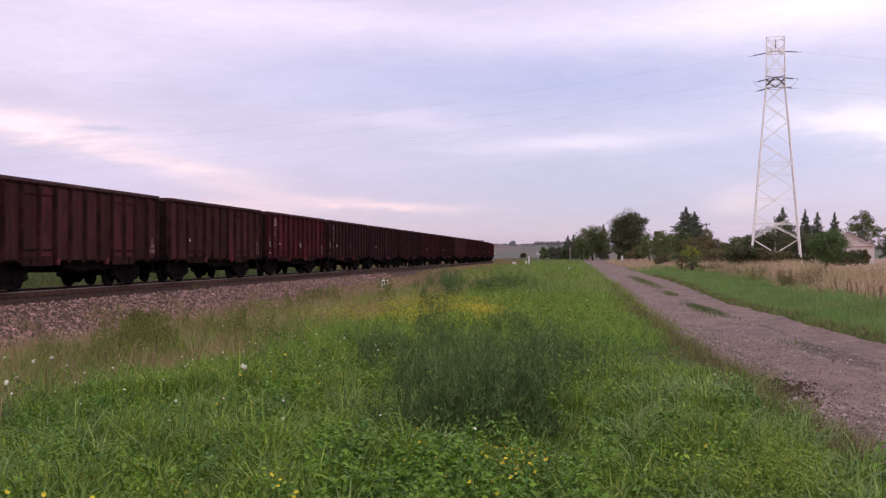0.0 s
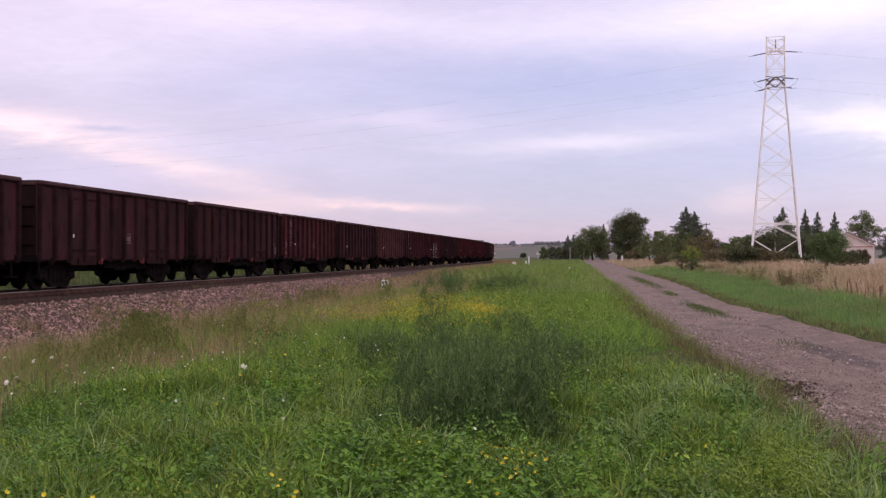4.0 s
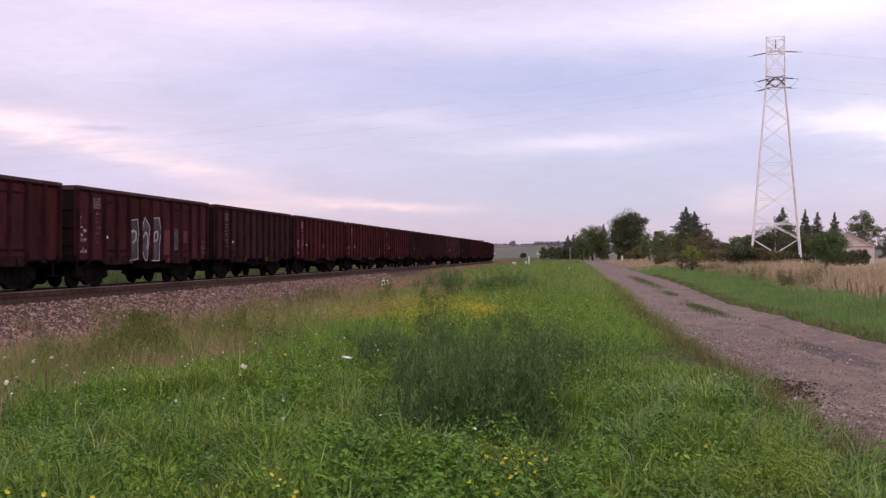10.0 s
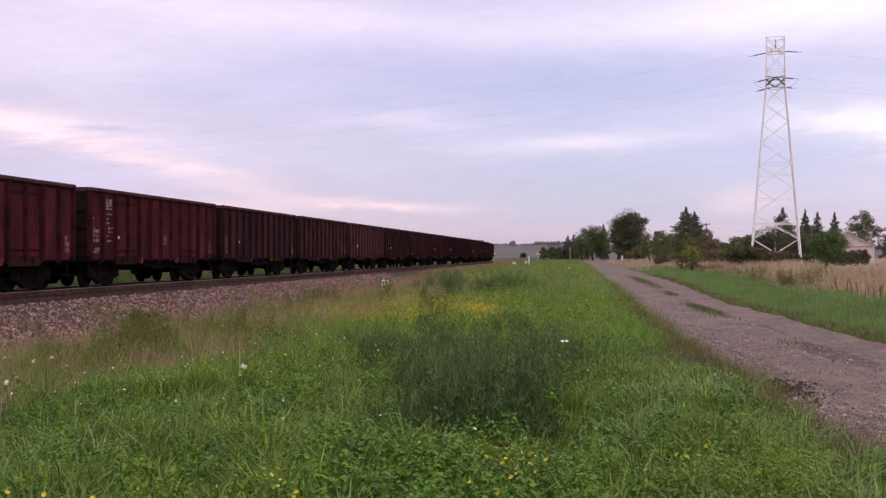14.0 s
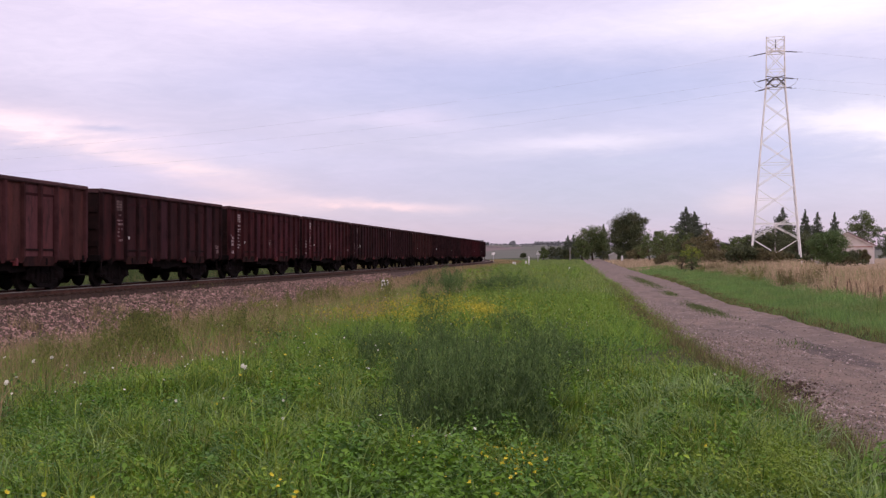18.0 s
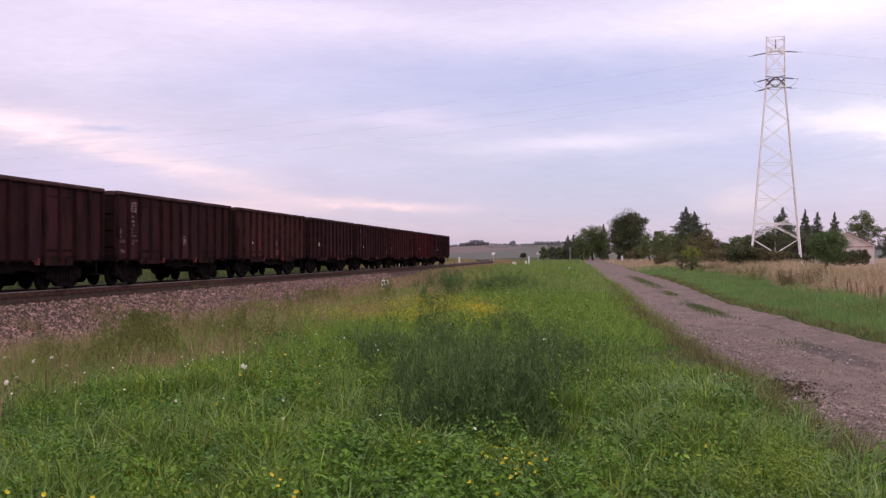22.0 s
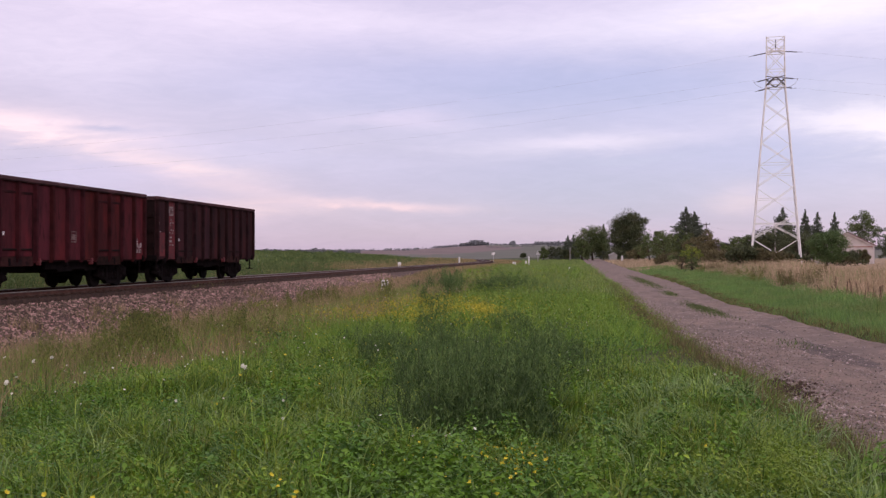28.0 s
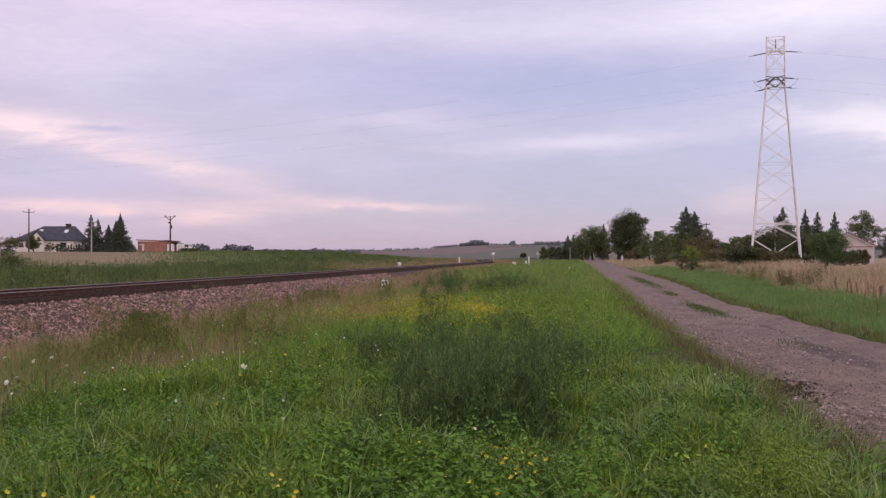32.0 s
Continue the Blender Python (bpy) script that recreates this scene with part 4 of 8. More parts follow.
M_LEAF_OLIVE = material("yellow_green_herb_leaf", (0.260, 0.375, 0.048), (0.130, 0.200, 0.030), 3.0, 0.5, island=0.5, third=(0.22, 0.27, 0.05), thin=0.2, spec=0.22)
M_ROADGRASS = material("trodden_road_grass", (0.120, 0.165, 0.050), (0.075, 0.100, 0.036), 2.0, 0.8, island=0.8, thin=0.2)
M_STRAW = material("pinkish_straw", (0.44, 0.315, 0.205), (0.27, 0.195, 0.12), 1.0, 0.85, island=1.0, thin=0.25)
M_NETTLE = material("dull_nettle_leaf", (0.145, 0.210, 0.068), (0.082, 0.126, 0.044), 1.0, 0.6, island=0.7, thin=0.25)
M_LEAF_DULL = material("dull_meadow_leaf", (0.230, 0.375, 0.056), (0.129, 0.224, 0.038), 2.0, 0.55, island=0.6, thin=0.25, patch=((0.290, 0.385, 0.060), 0.40, 0.7))
M_WEED = material("tall_green_weed", (0.165, 0.222, 0.074), (0.092, 0.132, 0.046), 0.30, 0.75, island=0.9, third=(0.20, 0.225, 0.080), thin=0.3)
M_FEATHER = material("feathery_dark_foliage", (0.150, 0.240, 0.074), (0.058, 0.100, 0.032), 4.0, 0.6, island=0.9, thin=0.3, spec=0.22)
M_OLIVEWEED = material("olive_weed_foliage", (0.23, 0.26, 0.066), (0.135, 0.16, 0.044), 2.0, 0.7, island=0.9, third=(0.20, 0.165, 0.075), thin=0.3)
M_SCRUB = material("scrub_foliage", (0.215, 0.172, 0.085), (0.125, 0.112, 0.052), 1.0, 0.8, island=0.9, third=(0.10, 0.115, 0.045), thin=0.25)
M_STEM = material("green_stem", (0.075, 0.11, 0.035), (0.05, 0.07, 0.025), 6.0, 0.8)
M_DRYSTEM = material("dry_brown_stem", (0.155, 0.088, 0.064), (0.085, 0.050, 0.038), 6.0, 0.9, island=0.6)
M_YELLOW = material("yellow_petal", (0.82, 0.71, 0.07), (0.72, 0.60, 0.05), 20.0, 0.6, island=0.4, thin=0.2)
M_OCHRE = material("small_yellow_bloom", (0.62, 0.51, 0.045), (0.44, 0.38, 0.045), 1.0, 0.7, island=0.7, thin=0.2)
M_WHITEPETAL = material("white_petal", (0.86, 0.84, 0.74), (0.74, 0.71, 0.60), 20.0, 0.6, island=0.3, thin=0.2)


def blades(name, x, y, height, width, mat, rng, lean=0.45, two=False, z=None, sink=0.02, aim=None):
    """Upright tapered leaves: one triangle each, or a bent blade of two joints."""
    n = len(x)
    z = ground_z(x, y) if z is None else z
    p = np.stack([x, y, z - sink], 1)
    a, b = rng.random(n) * 6.283, rng.random(n) * 6.283
    if aim is not None:
        b = aim + rng.normal(0, 0.5, n)
        a = b + 1.57 + rng.normal(0, 0.6, n)
    wx = np.stack([np.cos(a), np.sin(a), np.zeros(n)], 1) * (width / 2)[:, None]
    ln = (lean * rng.random(n) * height)[:, None]
    d = np.stack([np.cos(b), np.sin(b), np.zeros(n)], 1)
    up = np.array([0, 0, 1.0])
    if two:
        mid = p + up * (height * 0.6)[:, None] + d * ln * 0.3
        tip = p + up * (height * (0.98 - 0.25 * lean * rng.random(n)))[:, None] + d * ln
        v = np.stack([p - wx * 0.8, p + wx * 0.8, mid - wx, mid + wx, tip], 1).reshape(-1, 3)
        k = (np.arange(n) * 5)[:, None]
        f = np.concatenate([np.tile([0, 1, 3, 2], (n, 1)) + k, np.tile([2, 3, 4], (n, 1)) + k], 1).ravel()
        me = raw_mesh(name, v, f, np.tile([4, 3], n), mat)
    else:
        tip = p + up * height[:, None] + d * ln
        v = np.stack([p - wx, p + wx, tip], 1).reshape(-1, 3)
        me = raw_mesh(name, v, np.arange(n * 3), np.full(n, 3), mat)
    return new(name, me)


def leaves(pts, size, rng, mat, name, flat=0.6, ratio=0.5, droop=0.0, rise=0.0, face=None):
    """Small folded leaves of four corners at the given places."""
    n = len(pts)
    nrm = rng.normal(0, 1 - flat, (n, 3)) + (np.array([0, 0, flat + 0.15]) if face is None else face)
    nrm /= np.linalg.norm(nrm, axis=1)[:, None]
    t = np.cross(nrm, rng.normal(0, 1, (n, 3)))
    if rise:
        t = rng.normal(0, 0.5, (n, 3)) + np.array([0, 0, rise])
        nrm = np.cross(t, rng.normal(0, 1, (n, 3)))
        nrm /= np.linalg.norm(nrm, axis=1)[:, None] + 1e-9
    t /= np.linalg.norm(t, axis=1)[:, None] + 1e-9
    s = np.cross(nrm, t)
    L = size[:, None]
    mid = pts + nrm * L * 0.06
    v = np.stack([pts - t * L * 0.5, mid + s * L * ratio * 0.5, pts + t * L * 0.5 - nrm * L * droop, mid - s * L * ratio * 0.5], 1).reshape(-1, 3)
    k = (np.arange(n) * 4)[:, None]
    f = np.concatenate([np.tile([0, 1, 2], (n, 1)) + k, np.tile([0, 2, 3], (n, 1)) + k], 1).ravel()
    return raw_mesh(name, v, f, np.full(n * 2, 3), mat)


def ovate(pts, size, rng, mat, name, flat=0.5, ratio=0.6, face=None):
    """Broad pointed leaves of six corners, folded along the middle and drooping at the tip."""
    n = len(pts)
    nrm = rng.normal(0, 1 - flat, (n, 3)) + (np.array([0, 0, flat + 0.2]) if face is None else face)
    nrm /= np.linalg.norm(nrm, axis=1)[:, None]
    t = np.cross(nrm, rng.normal(0, 1, (n, 3)))
    t /= np.linalg.norm(t, axis=1)[:, None] + 1e-9
    sd = np.cross(nrm, t)
    L = size[:, None]
    a, b = pts - t * L * 0.5, pts + t * L * 0.5 - nrm * L * 0.16
    l1, r1 = pts - t * L * 0.2 + sd * L * ratio * 0.5 + nrm * L * 0.07, pts - t * L * 0.2 - sd * L * ratio * 0.5 + nrm * L * 0.07
    l2, r2 = pts + t * L * 0.2 + sd * L * ratio * 0.38 + nrm * L * 0.03, pts + t * L * 0.2 - sd * L * ratio * 0.38 + nrm * L * 0.03
    v = np.stack([a, l1, l2, b, r2, r1], 1).reshape(-1, 3)
    k = (np.arange(n) * 6)[:, None]
    f = np.concatenate([np.tile([0, 1, 2, 3], (n, 1)) + k, np.tile([0, 3, 4, 5], (n, 1)) + k], 1).ravel()
    return raw_mesh(name, v, f, np.full(n * 2, 4), mat)


def dome_points(cx, cy, rad, hgt, per, rng):
    """Leaf places over low domes, per of them on each, and the way they face."""
    n = len(cx)
    c = np.repeat(np.arange(n), per)
    a, q = rng.random(n * per) * 6.283, rng.random(n * per) ** 0.55
    x, y = cx[c] + rad[c] * q * np.cos(a), cy[c] + rad[c] * q * np.sin(a)
    z = ground_z(x, y) + hgt[c] * (1 - 0.75 * q ** 2) * (0.40 + 0.60 * rng.random(n * per) ** 0.7) + 0.02
    return np.stack([x, y, z], 1), c, np.stack([0.75 * q * np.cos(a), 0.75 * q * np.sin(a), 0.85 - 0.45 * q], 1)


def spread(rng, n, y0, y1, x_fn, power=1.0):
    """Points of the plan between two distances, over a width that x_fn gives."""
    y = y0 + (y1 - y0) * rng.random(n) ** power
    lo, hi = x_fn(y)
    return lo + (hi - lo) * rng.random(n), y


def patchy(x, y, scale, seed):
    """A smooth uneven cover between 0 and 1."""
    r = np.random.default_rng(seed)
    v = np.zeros_like(x)
    for k in range(7):
        a, f, p = r.random() * 6.283, scale * (0.6 + 1.4 * r.random()), r.random() * 6.283
        v += np.sin((x * math.cos(a) + y * math.sin(a)) * f + p + 1.5 * np.sin((x * math.sin(a) - y * math.cos(a)) * f * 0.6 + p))
    return np.clip(0.5 + v / 6.0, 0, 1)


def build_grass():
    rng = np.random.default_rng(5)
    fan = lambda y: (-0.44 * y - 1.2, 0.44 * y + 1.2)

    def keep(x, y, g_lo, u_hi):
        g, _ = from_track(x, y)
        return (g > g_lo) & (road_u(x, y) < u_hi)

    # the near meadow: bent blades growing in tufts
    cx, cy = spread(rng, 7000, 4.6, 14.5, fan, 0.8)
    big = patchy(cx, cy, 2.2, 1)
    k = keep(cx, cy, 12.0 + 0.5 * np.sin(cy * 1.3) + 0.5 * rng.normal(0, 1, len(cx)), 0.20 - 0.55 * patchy(cx, cy, 1.6, 33))
    cx, cy, big = cx[k], cy[k], big[k]
    th = (0.08 + 0.14 * rng.random(len(cx)) + 0.22 * big ** 1.3) * np.clip(-road_u(cx, cy) / 1.1, 0.3, 1)
    for width, n, mat in ((0.0075, 75000, M_GRASS), (0.0105, 52000, M_GRASS_PALE)):
        c = rng.integers(0, len(cx), n)
        r, a = 0.012 + 0.07 * rng.random(n) ** 1.4, rng.random(n) * 6.283
        x, y = cx[c] + r * np.cos(a), cy[c] + r * np.sin(a)
        h = th[c] * (0.55 + 0.65 * rng.random(n))
        h = np.where(rng.random(n) < 0.015, h * 1.6, h)
        tagged(blades("meadow_grass", x, y, h, width * (0.7 + 0.7 * rng.random(n)), mat, rng, 0.95 if mat is M_GRASS else 1.25, True, aim=a), "lush green uncut meadow grass", "grass", kind="stuff")
    x, y = spread(rng, 60000, 4.6, 14.5, fan, 0.8)
    k = keep(x, y, 12.0, 0.14 - 0.5 * patchy(x, y, 1.6, 33))
    x, y = x[k], y[k]
    tagged(blades("meadow_grass", x, y, (0.07 + 0.13 * rng.random(len(x))) * np.clip(-road_u(x, y) / 1.1, 0.3, 1), 0.008 + 0.006 * rng.random(len(x)), M_GRASS, rng, 0.9), "short dense green under-grass", "grass", kind="stuff")
    m = 1300
    cx, cy = spread(rng, m, 5.0, 12.5, fan, 0.9)
    k = keep(cx, cy, 12.4, -0.35) & (rng.random(m) < 0.25 + 0.9 * step(0.10, 0.20, cx / cy))
    cx, cy = cx[k], cy[k]
    n = 14 * len(cx)
    c = np.repeat(np.arange(len(cx)), 14)
    a = rng.random(n) * 6.283
    x, y = cx[c] + 0.03 * np.cos(a), cy[c] + 0.03 * np.sin(a)
    tagged(blades("long_grass", x, y, (0.22 + 0.20 * rng.random(len(cx)))[c] * (0.7 + 0.5 * rng.random(n)), 0.007 + 0.006 * rng.random(n), M_GRASS_LONG, rng, 1.5, True, aim=a), "long pale arching grass blades", "grass", kind="stuff")
    # thinner grass round the camera's stand
    n = 60000
    x, y = -12 + 24 * rng.random(n), -10 + 17 * rng.random(n)
    k = keep(x, y, 12.0, 0.0)
    x, y = x[k], y[k]
    tagged(blades("meadow_grass", x, y, 0.10 + 0.16 * rng.random(len(x)), 0.012 + 0.010 * rng.random(len(x)), M_GRASS, rng, 0.8), "green meadow grass round the camera's stand", "grass", kind="stuff")
    n = 60000
    x, y = -11 + 22 * rng.random(n), -9 + 13.4 * rng.random(n)
    k = keep(x, y, 12.0, -0.1)
    x, y = x[k], y[k]
    tagged(blades("meadow_grass", x, y, 0.12 + 0.18 * rng.random(len(x)), 0.020 + 0.018 * rng.random(len(x)), M_GRASS_PALE, rng, 1.8), "bent green meadow grass round the camera's stand", "grass", kind="stuff")
    n = 70000
    x, y = -26 + 40 * rng.random(n), -24 + 66 * rng.random(n)
    k = keep(x, y, 12.0, -0.1) & ((np.abs(x) > 0.44 * y + 0.8) & (y < 45)) & ((np.abs(x) > 11) | (y < -9) | (y > 7))
    x, y = x[k], y[k]
    tagged(blades("meadow_grass", x, y, 0.14 + 0.22 * rng.random(len(x)), 0.022 + 0.022 * rng.random(len(x)), M_GRASS_MID, rng, 0.9), "uncut green meadow grass beside the road", "grass", kind="stuff")
    # herbs growing in low leafy domes, near and in the middle distance
    for (n, y0, y1, per, lo, hi, big_leaf) in ((1700, 4.7, 10.5, 76, 0.016, 0.034, True), (4600, 9.5, 24, 36, 0.024, 0.050, False), (7000, 21, 62, 26, 0.040, 0.080, False), (2600, 55, 150, 22, 0.08, 0.18, False)):
        cx, cy = spread(rng, n, y0, y1, fan if y0 < 50 else (lambda y: (-0.1 * y + 2, 0.18 * y + 2)), 0.8)
        k = keep(cx, cy, 12.3 - 5 * step(45, 100, cy), -0.45) & (rng.random(n) < (1.7 * patchy(cx, cy, 1.5, 2 + per) - 0.05) * (1 - 0.45 * step(0.09, 0.17, cx / cy) * step(14, 10, cy)))
        cx, cy = cx[k], cy[k]
        m = len(cx)
        rad = (0.09 + 0.17 * rng.random(m)) * (1.0 if big_leaf else 1.0 + cy / 45)
        hgt = (0.12 + 0.30 * rng.random(m) ** 1.3) * (0.8 + 0.5 * patchy(cx, cy, 0.9, 19)) * (1.0 if y0 < 20 else 1.35) * np.clip(-road_u(cx, cy) / 1.5, 0.35, 1)
        sort = np.clip(patchy(cx, cy, 0.8, 27) + 0.28 * rng.normal(0, 1, m), 0, 1)
        for q, mat in enumerate((M_LEAF_BLUE, M_LEAF, M_LEAF_OLIVE) if y0 < 20 else (M_LEAF_DULL, M_LEAF, M_LEAF_OLIVE)):
            w = (np.digitize(sort, [0.36, 0.66]) == q)
            if not w.any():
                continue
            pts, c, face = dome_points(cx[w], cy[w], rad[w], hgt[w], per, rng)
            size = (lo + (hi - lo) * rng.random(w.sum()))[c] * (0.7 + 0.6 * rng.random(len(c)))
            me = ovate(pts, size, rng, mat, "meadow_herbs", 0.66, 0.50, face) if big_leaf else leaves(pts, size, rng, mat, "meadow_herbs", 0.62, 0.50, 0.15, face=face)
            tagged(new("meadow_herbs", me), ("blue-green leafy meadow herbs", "bright green leafy meadow herbs", "yellow-green leafy meadow herbs")[q], "herbs", kind="stuff")
    # middle and far meadow
    x, y = spread(rng, 80000, 14, 40, fan, 0.75)
    k = keep(x, y, 12.9 + 0.5 * np.sin(y * 0.9) + 0.5 * rng.normal(0, 1, len(x)), 0.0)
    x, y = x[k], y[k]
    edge = np.clip(-road_u(x, y) / 1.2, 0.2, 1)
    h = (0.08 + 0.15 * rng.random(len(x)) + 0.34 * patchy(x, y, 1.3, 3) ** 2.2) * edge
    tagged(blades("meadow_grass", x, y, h, 0.010 + 0.014 * rng.random(len(x)), M_GRASS_MID, rng, 1.5), "uncut green meadow grass", "grass", kind="stuff")
    x, y = spread(rng, 120000, 38, 150, lambda y: (-0.2 * y + 2, 0.18 * y + 3), 0.7)
    k = keep(x, y, 11.5 - 4 * step(45, 110, y) + 0.6 * rng.normal(0, 1, len(x)), -0.1)
    x, y = x[k], y[k]
    h = 0.10 + 0.16 * rng.random(len(x)) + 0.45 * patchy(x, y, 0.5, 4) ** 2.2
    tagged(blades("meadow_grass", x, y, h, 0.022 + 0.025 * rng.random(len(x)), M_GRASS_FAR, rng, 1.1), "green meadow grass running to the road's end", "grass", kind="stuff")
    # dry grass in the ditch by the ballast
    n = 150000
    m = 7000
    ts = 6 + 62 * rng.random(m) ** 1.25
    tg = 5.0 + 8.4 * rng.random(m)
    tx, ty, _ = on_track(ts, tg)
    tall = (0.16 + 0.34 * rng.random(m) ** 1.6 + 0.20 * patchy(tx, ty, 1.1, 6)) * np.clip((tg - 4.4) / 1.8, 0.3, 1)
    c = rng.integers(0, m, n)
    a, r = rng.random(n) * 6.283, 0.02 + 0.17 * rng.random(n) ** 1.2
    x, y = tx[c] + r * np.cos(a), ty[c] + r * np.sin(a)
    h = tall[c] * (0.45 + 0.7 * rng.random(n))
    tagged(blades("dry_grass", x, y, h, 0.006 + 0.009 * rng.random(n), M_DRY, rng, 0.9, z=ground_z(x, y), aim=a), "dry brown grass in the ditch beside the ballast", "grass", kind="stuff")
    n = 90000
    s = 6 + 62 * rng.random(n) ** 1.2
    x, y, _ = on_track(s, 5.4 + 7.0 * rng.random(n))
    k = rng.random(n) < 2.2 * patchy(x, y, 1.3, 16) - 0.45
    x, y = x[k], y[k]
    tagged(blades("ditch_grass", x, y, 0.16 + 0.34 * rng.random(len(x)), 0.008 + 0.012 * rng.random(len(x)), M_GRASS_MID, rng, 0.9), "green grass and weeds in the ditch", "grass", kind="stuff")
    m = 420
    ts, tg = 8 + 60 * rng.random(m) ** 1.1, 5.2 + 5.5 * rng.random(m)
    n = 12000
    c = rng.integers(0, m, n)
    x, y, _ = on_track(ts[c] + rng.normal(0, 0.25, n), tg[c] + rng.normal(0, 0.25, n))
    h = (0.35 + 0.40 * rng.random(m))[c] * (0.7 + 0.4 * rng.random(n))
    tagged(blades("straw_grass", x, y, h, 0.006 + 0.007 * rng.random(n), M_STRAW, rng, 0.35), "tall pinkish straw grass in the ditch", "grass", kind="stuff")
    q = rng.random(n) < 0.5
    me = leaves(np.stack([x, y, ground_z(x, y) + h * 0.96], 1)[q], 0.05 + 0.06 * rng.random(q.sum()), rng, M_STRAW, "straw_plumes", 0.05, 0.26, 0.0, 1.2)
    tagged(new("straw_plumes", me), "loose pinkish seed heads over the ditch", "seed heads", kind="stuff")
    n = 45000
    s = 60 + 110 * rng.random(n)
    g = 3.4 + (8.2 - 3.5 * step(70, 130, s)) * rng.random(n)
    x, y, _ = on_track(s, g)
    h = 0.14 + 0.26 * rng.random(n) ** 1.5
    tagged(blades("dry_grass", x, y, h, 0.02 + 0.02 * rng.random(n), M_DRY, rng, 0.4), "dry brown grass along the foot of the embankment", "grass", kind="stuff")
    # grass close against the far curve, on both sides
    n = 48000
    s = 104 + 230 * rng.random(n)
    inner = rng.random(n) < 0.5
    g = np.where(inner, -2.6 - 12 * rng.random(n) ** 1.5, 1.9 + 5.5 * rng.random(n))
    x, y, _ = on_track(s, g)
    bed = np.interp(np.abs(g), [1.39, 1.62, 4.7, 5.0], [SLEEPER_TOP - 0.19, SLEEPER_TOP - 0.21, -0.92, -3.0])
    h = np.where(inner, 0.45 + 0.40 * rng.random(n), 0.20 + 0.30 * rng.random(n)) * np.clip((np.abs(g) - 1.2) / 1.6, 0.4, 1)
    tagged(blades("curve_grass", x, y, h, 0.04 + 0.04 * rng.random(n), M_DRY, rng, 0.4, z=np.maximum(ground_z(x, y), bed)), "dull brown-green grass along the far curve", "grass", kind="stuff")
    # sparse weeds growing out of the ballast
    n = 2600
    s = 16 + 50 * rng.random(n)
    c = rng.integers(0, 46, n)
    cs, cg = 14 + 60 * rng.random(46), 2.6 + 2.4 * rng.random(46)
    s, g = cs[c] + rng.normal(0, 0.3, n), np.clip(cg[c] + rng.normal(0, 0.22, n), 2.2, 6)
    x, y, _ = on_track(s, g)
    z = np.interp(g, [1.78, 4.7, 5.2], [SLEEPER_TOP - 0.16, -0.92, -0.92])
    tagged(blades("ballast_weeds", x, y, 0.12 + 0.3 * rng.random(n), 0.012 + 0.012 * rng.random(n), M_DRY, rng, 0.7, z=np.maximum(z, ground_z(x, y))), "tufts of weeds rooted in the ballast", "weeds", kind="stuff")
    # a few weeds between the rail and the sleepers' ends
    n = 200
    c = rng.integers(0, 9, n)
    ms, mg = 42 + 8 * rng.random(9), 0.5 + 1.3 * rng.random(9)
    x, y, _ = on_track(ms[c] + rng.normal(0, 0.15, n), mg[c] + rng.normal(0, 0.08, n))
    tagged(blades("rail_weeds", x, y, 0.08 + 0.14 * rng.random(n), 0.007 + 0.007 * rng.random(n), M_EDGE, rng, 0.9, z=np.full(n, SLEEPER_TOP - 0.05)), "small rusty weeds growing beside the rail", "weeds", kind="stuff")
    # tall weeds across the line
    n = 60000
    s = 14 + 420 * rng.random(n) ** 1.9
    g = -4.6 - (13 + 3 * np.sin(s * 0.11) + 0.4 * np.maximum(s - 150, 0)) * rng.random(n) ** 1.2
    x, y, _ = on_track(s, g)
    h = (0.20 + 0.42 * rng.random(n) + 1.05 * patchy(x, y, 0.55, 8) ** 1.7) * np.interp(-g, [4.6, 7, 18, 40, 80], [0.7, 1.0, 0.9, 0.8, 0.7]) * np.interp(s, [50, 110], [1.0, 0.62])
    tagged(blades("tall_weeds", x, y, h, 0.03 + 0.04 * rng.random(n), M_WEED, rng, 0.9), "tall green weeds in the field behind the line", "weeds", kind="stuff")
    m = 45000
    y2 = 60 + 190 * rng.random(m) ** 0.9
    x2 = (-0.29 + 0.29 * rng.random(m) ** 0.6) * y2
    g2, _ = from_track(x2, y2)
    k = (g2 < -10) & (g2 > -75) & (rng.random(m) < 0.30 + 0.70 * step(-0.27, -0.22, x2 / y2 + 0.03 * np.sin(y2 * 0.3)))
    x2, y2 = x2[k], y2[k]
    tagged(blades("tall_weeds", x2, y2, 0.14 + 0.20 * rng.random(len(x2)) + 0.24 * patchy(x2, y2, 0.3, 8), 0.07 + 0.06 * rng.random(len(x2)), M_WEED, rng, 0.45), "tall green weeds spreading over the far field", "weeds", kind="stuff")
    m = 1500
    ws = 14 + 250 * rng.random(m) ** 1.7
    wg = -5.2 - (11 + 0.3 * np.maximum(ws - 120, 0)) * rng.random(m)
    cx, cy, _ = on_track(ws, wg)
    hgt = (0.30 + 0.35 * rng.random(m) + 0.95 * patchy(cx, cy, 0.45, 8) ** 1.5) * np.interp(-wg, [5, 8, 20], [0.6, 1.0, 0.9]) * np.interp(ws, [50, 110], [1.0, 0.62])
    rad = 0.35 + 0.65 * rng.random(m)
    tall = rng.random(m) < 0.5
    for w, mat, label in ((tall, M_WEED, "rounded clumps of tall green field weeds"), (~tall, M_NETTLE, "leafy nettle-green clumps behind the line")):
        pts, c, face = dome_points(cx[w], cy[w], rad[w], hgt[w], 62, rng)
        me = leaves(pts, (0.05 + 0.05 * rng.random(len(c))) * (0.7 + cy[w][c] / 55), rng, mat, "weed_clumps", 0.60, 0.42, 0.2, face=face)
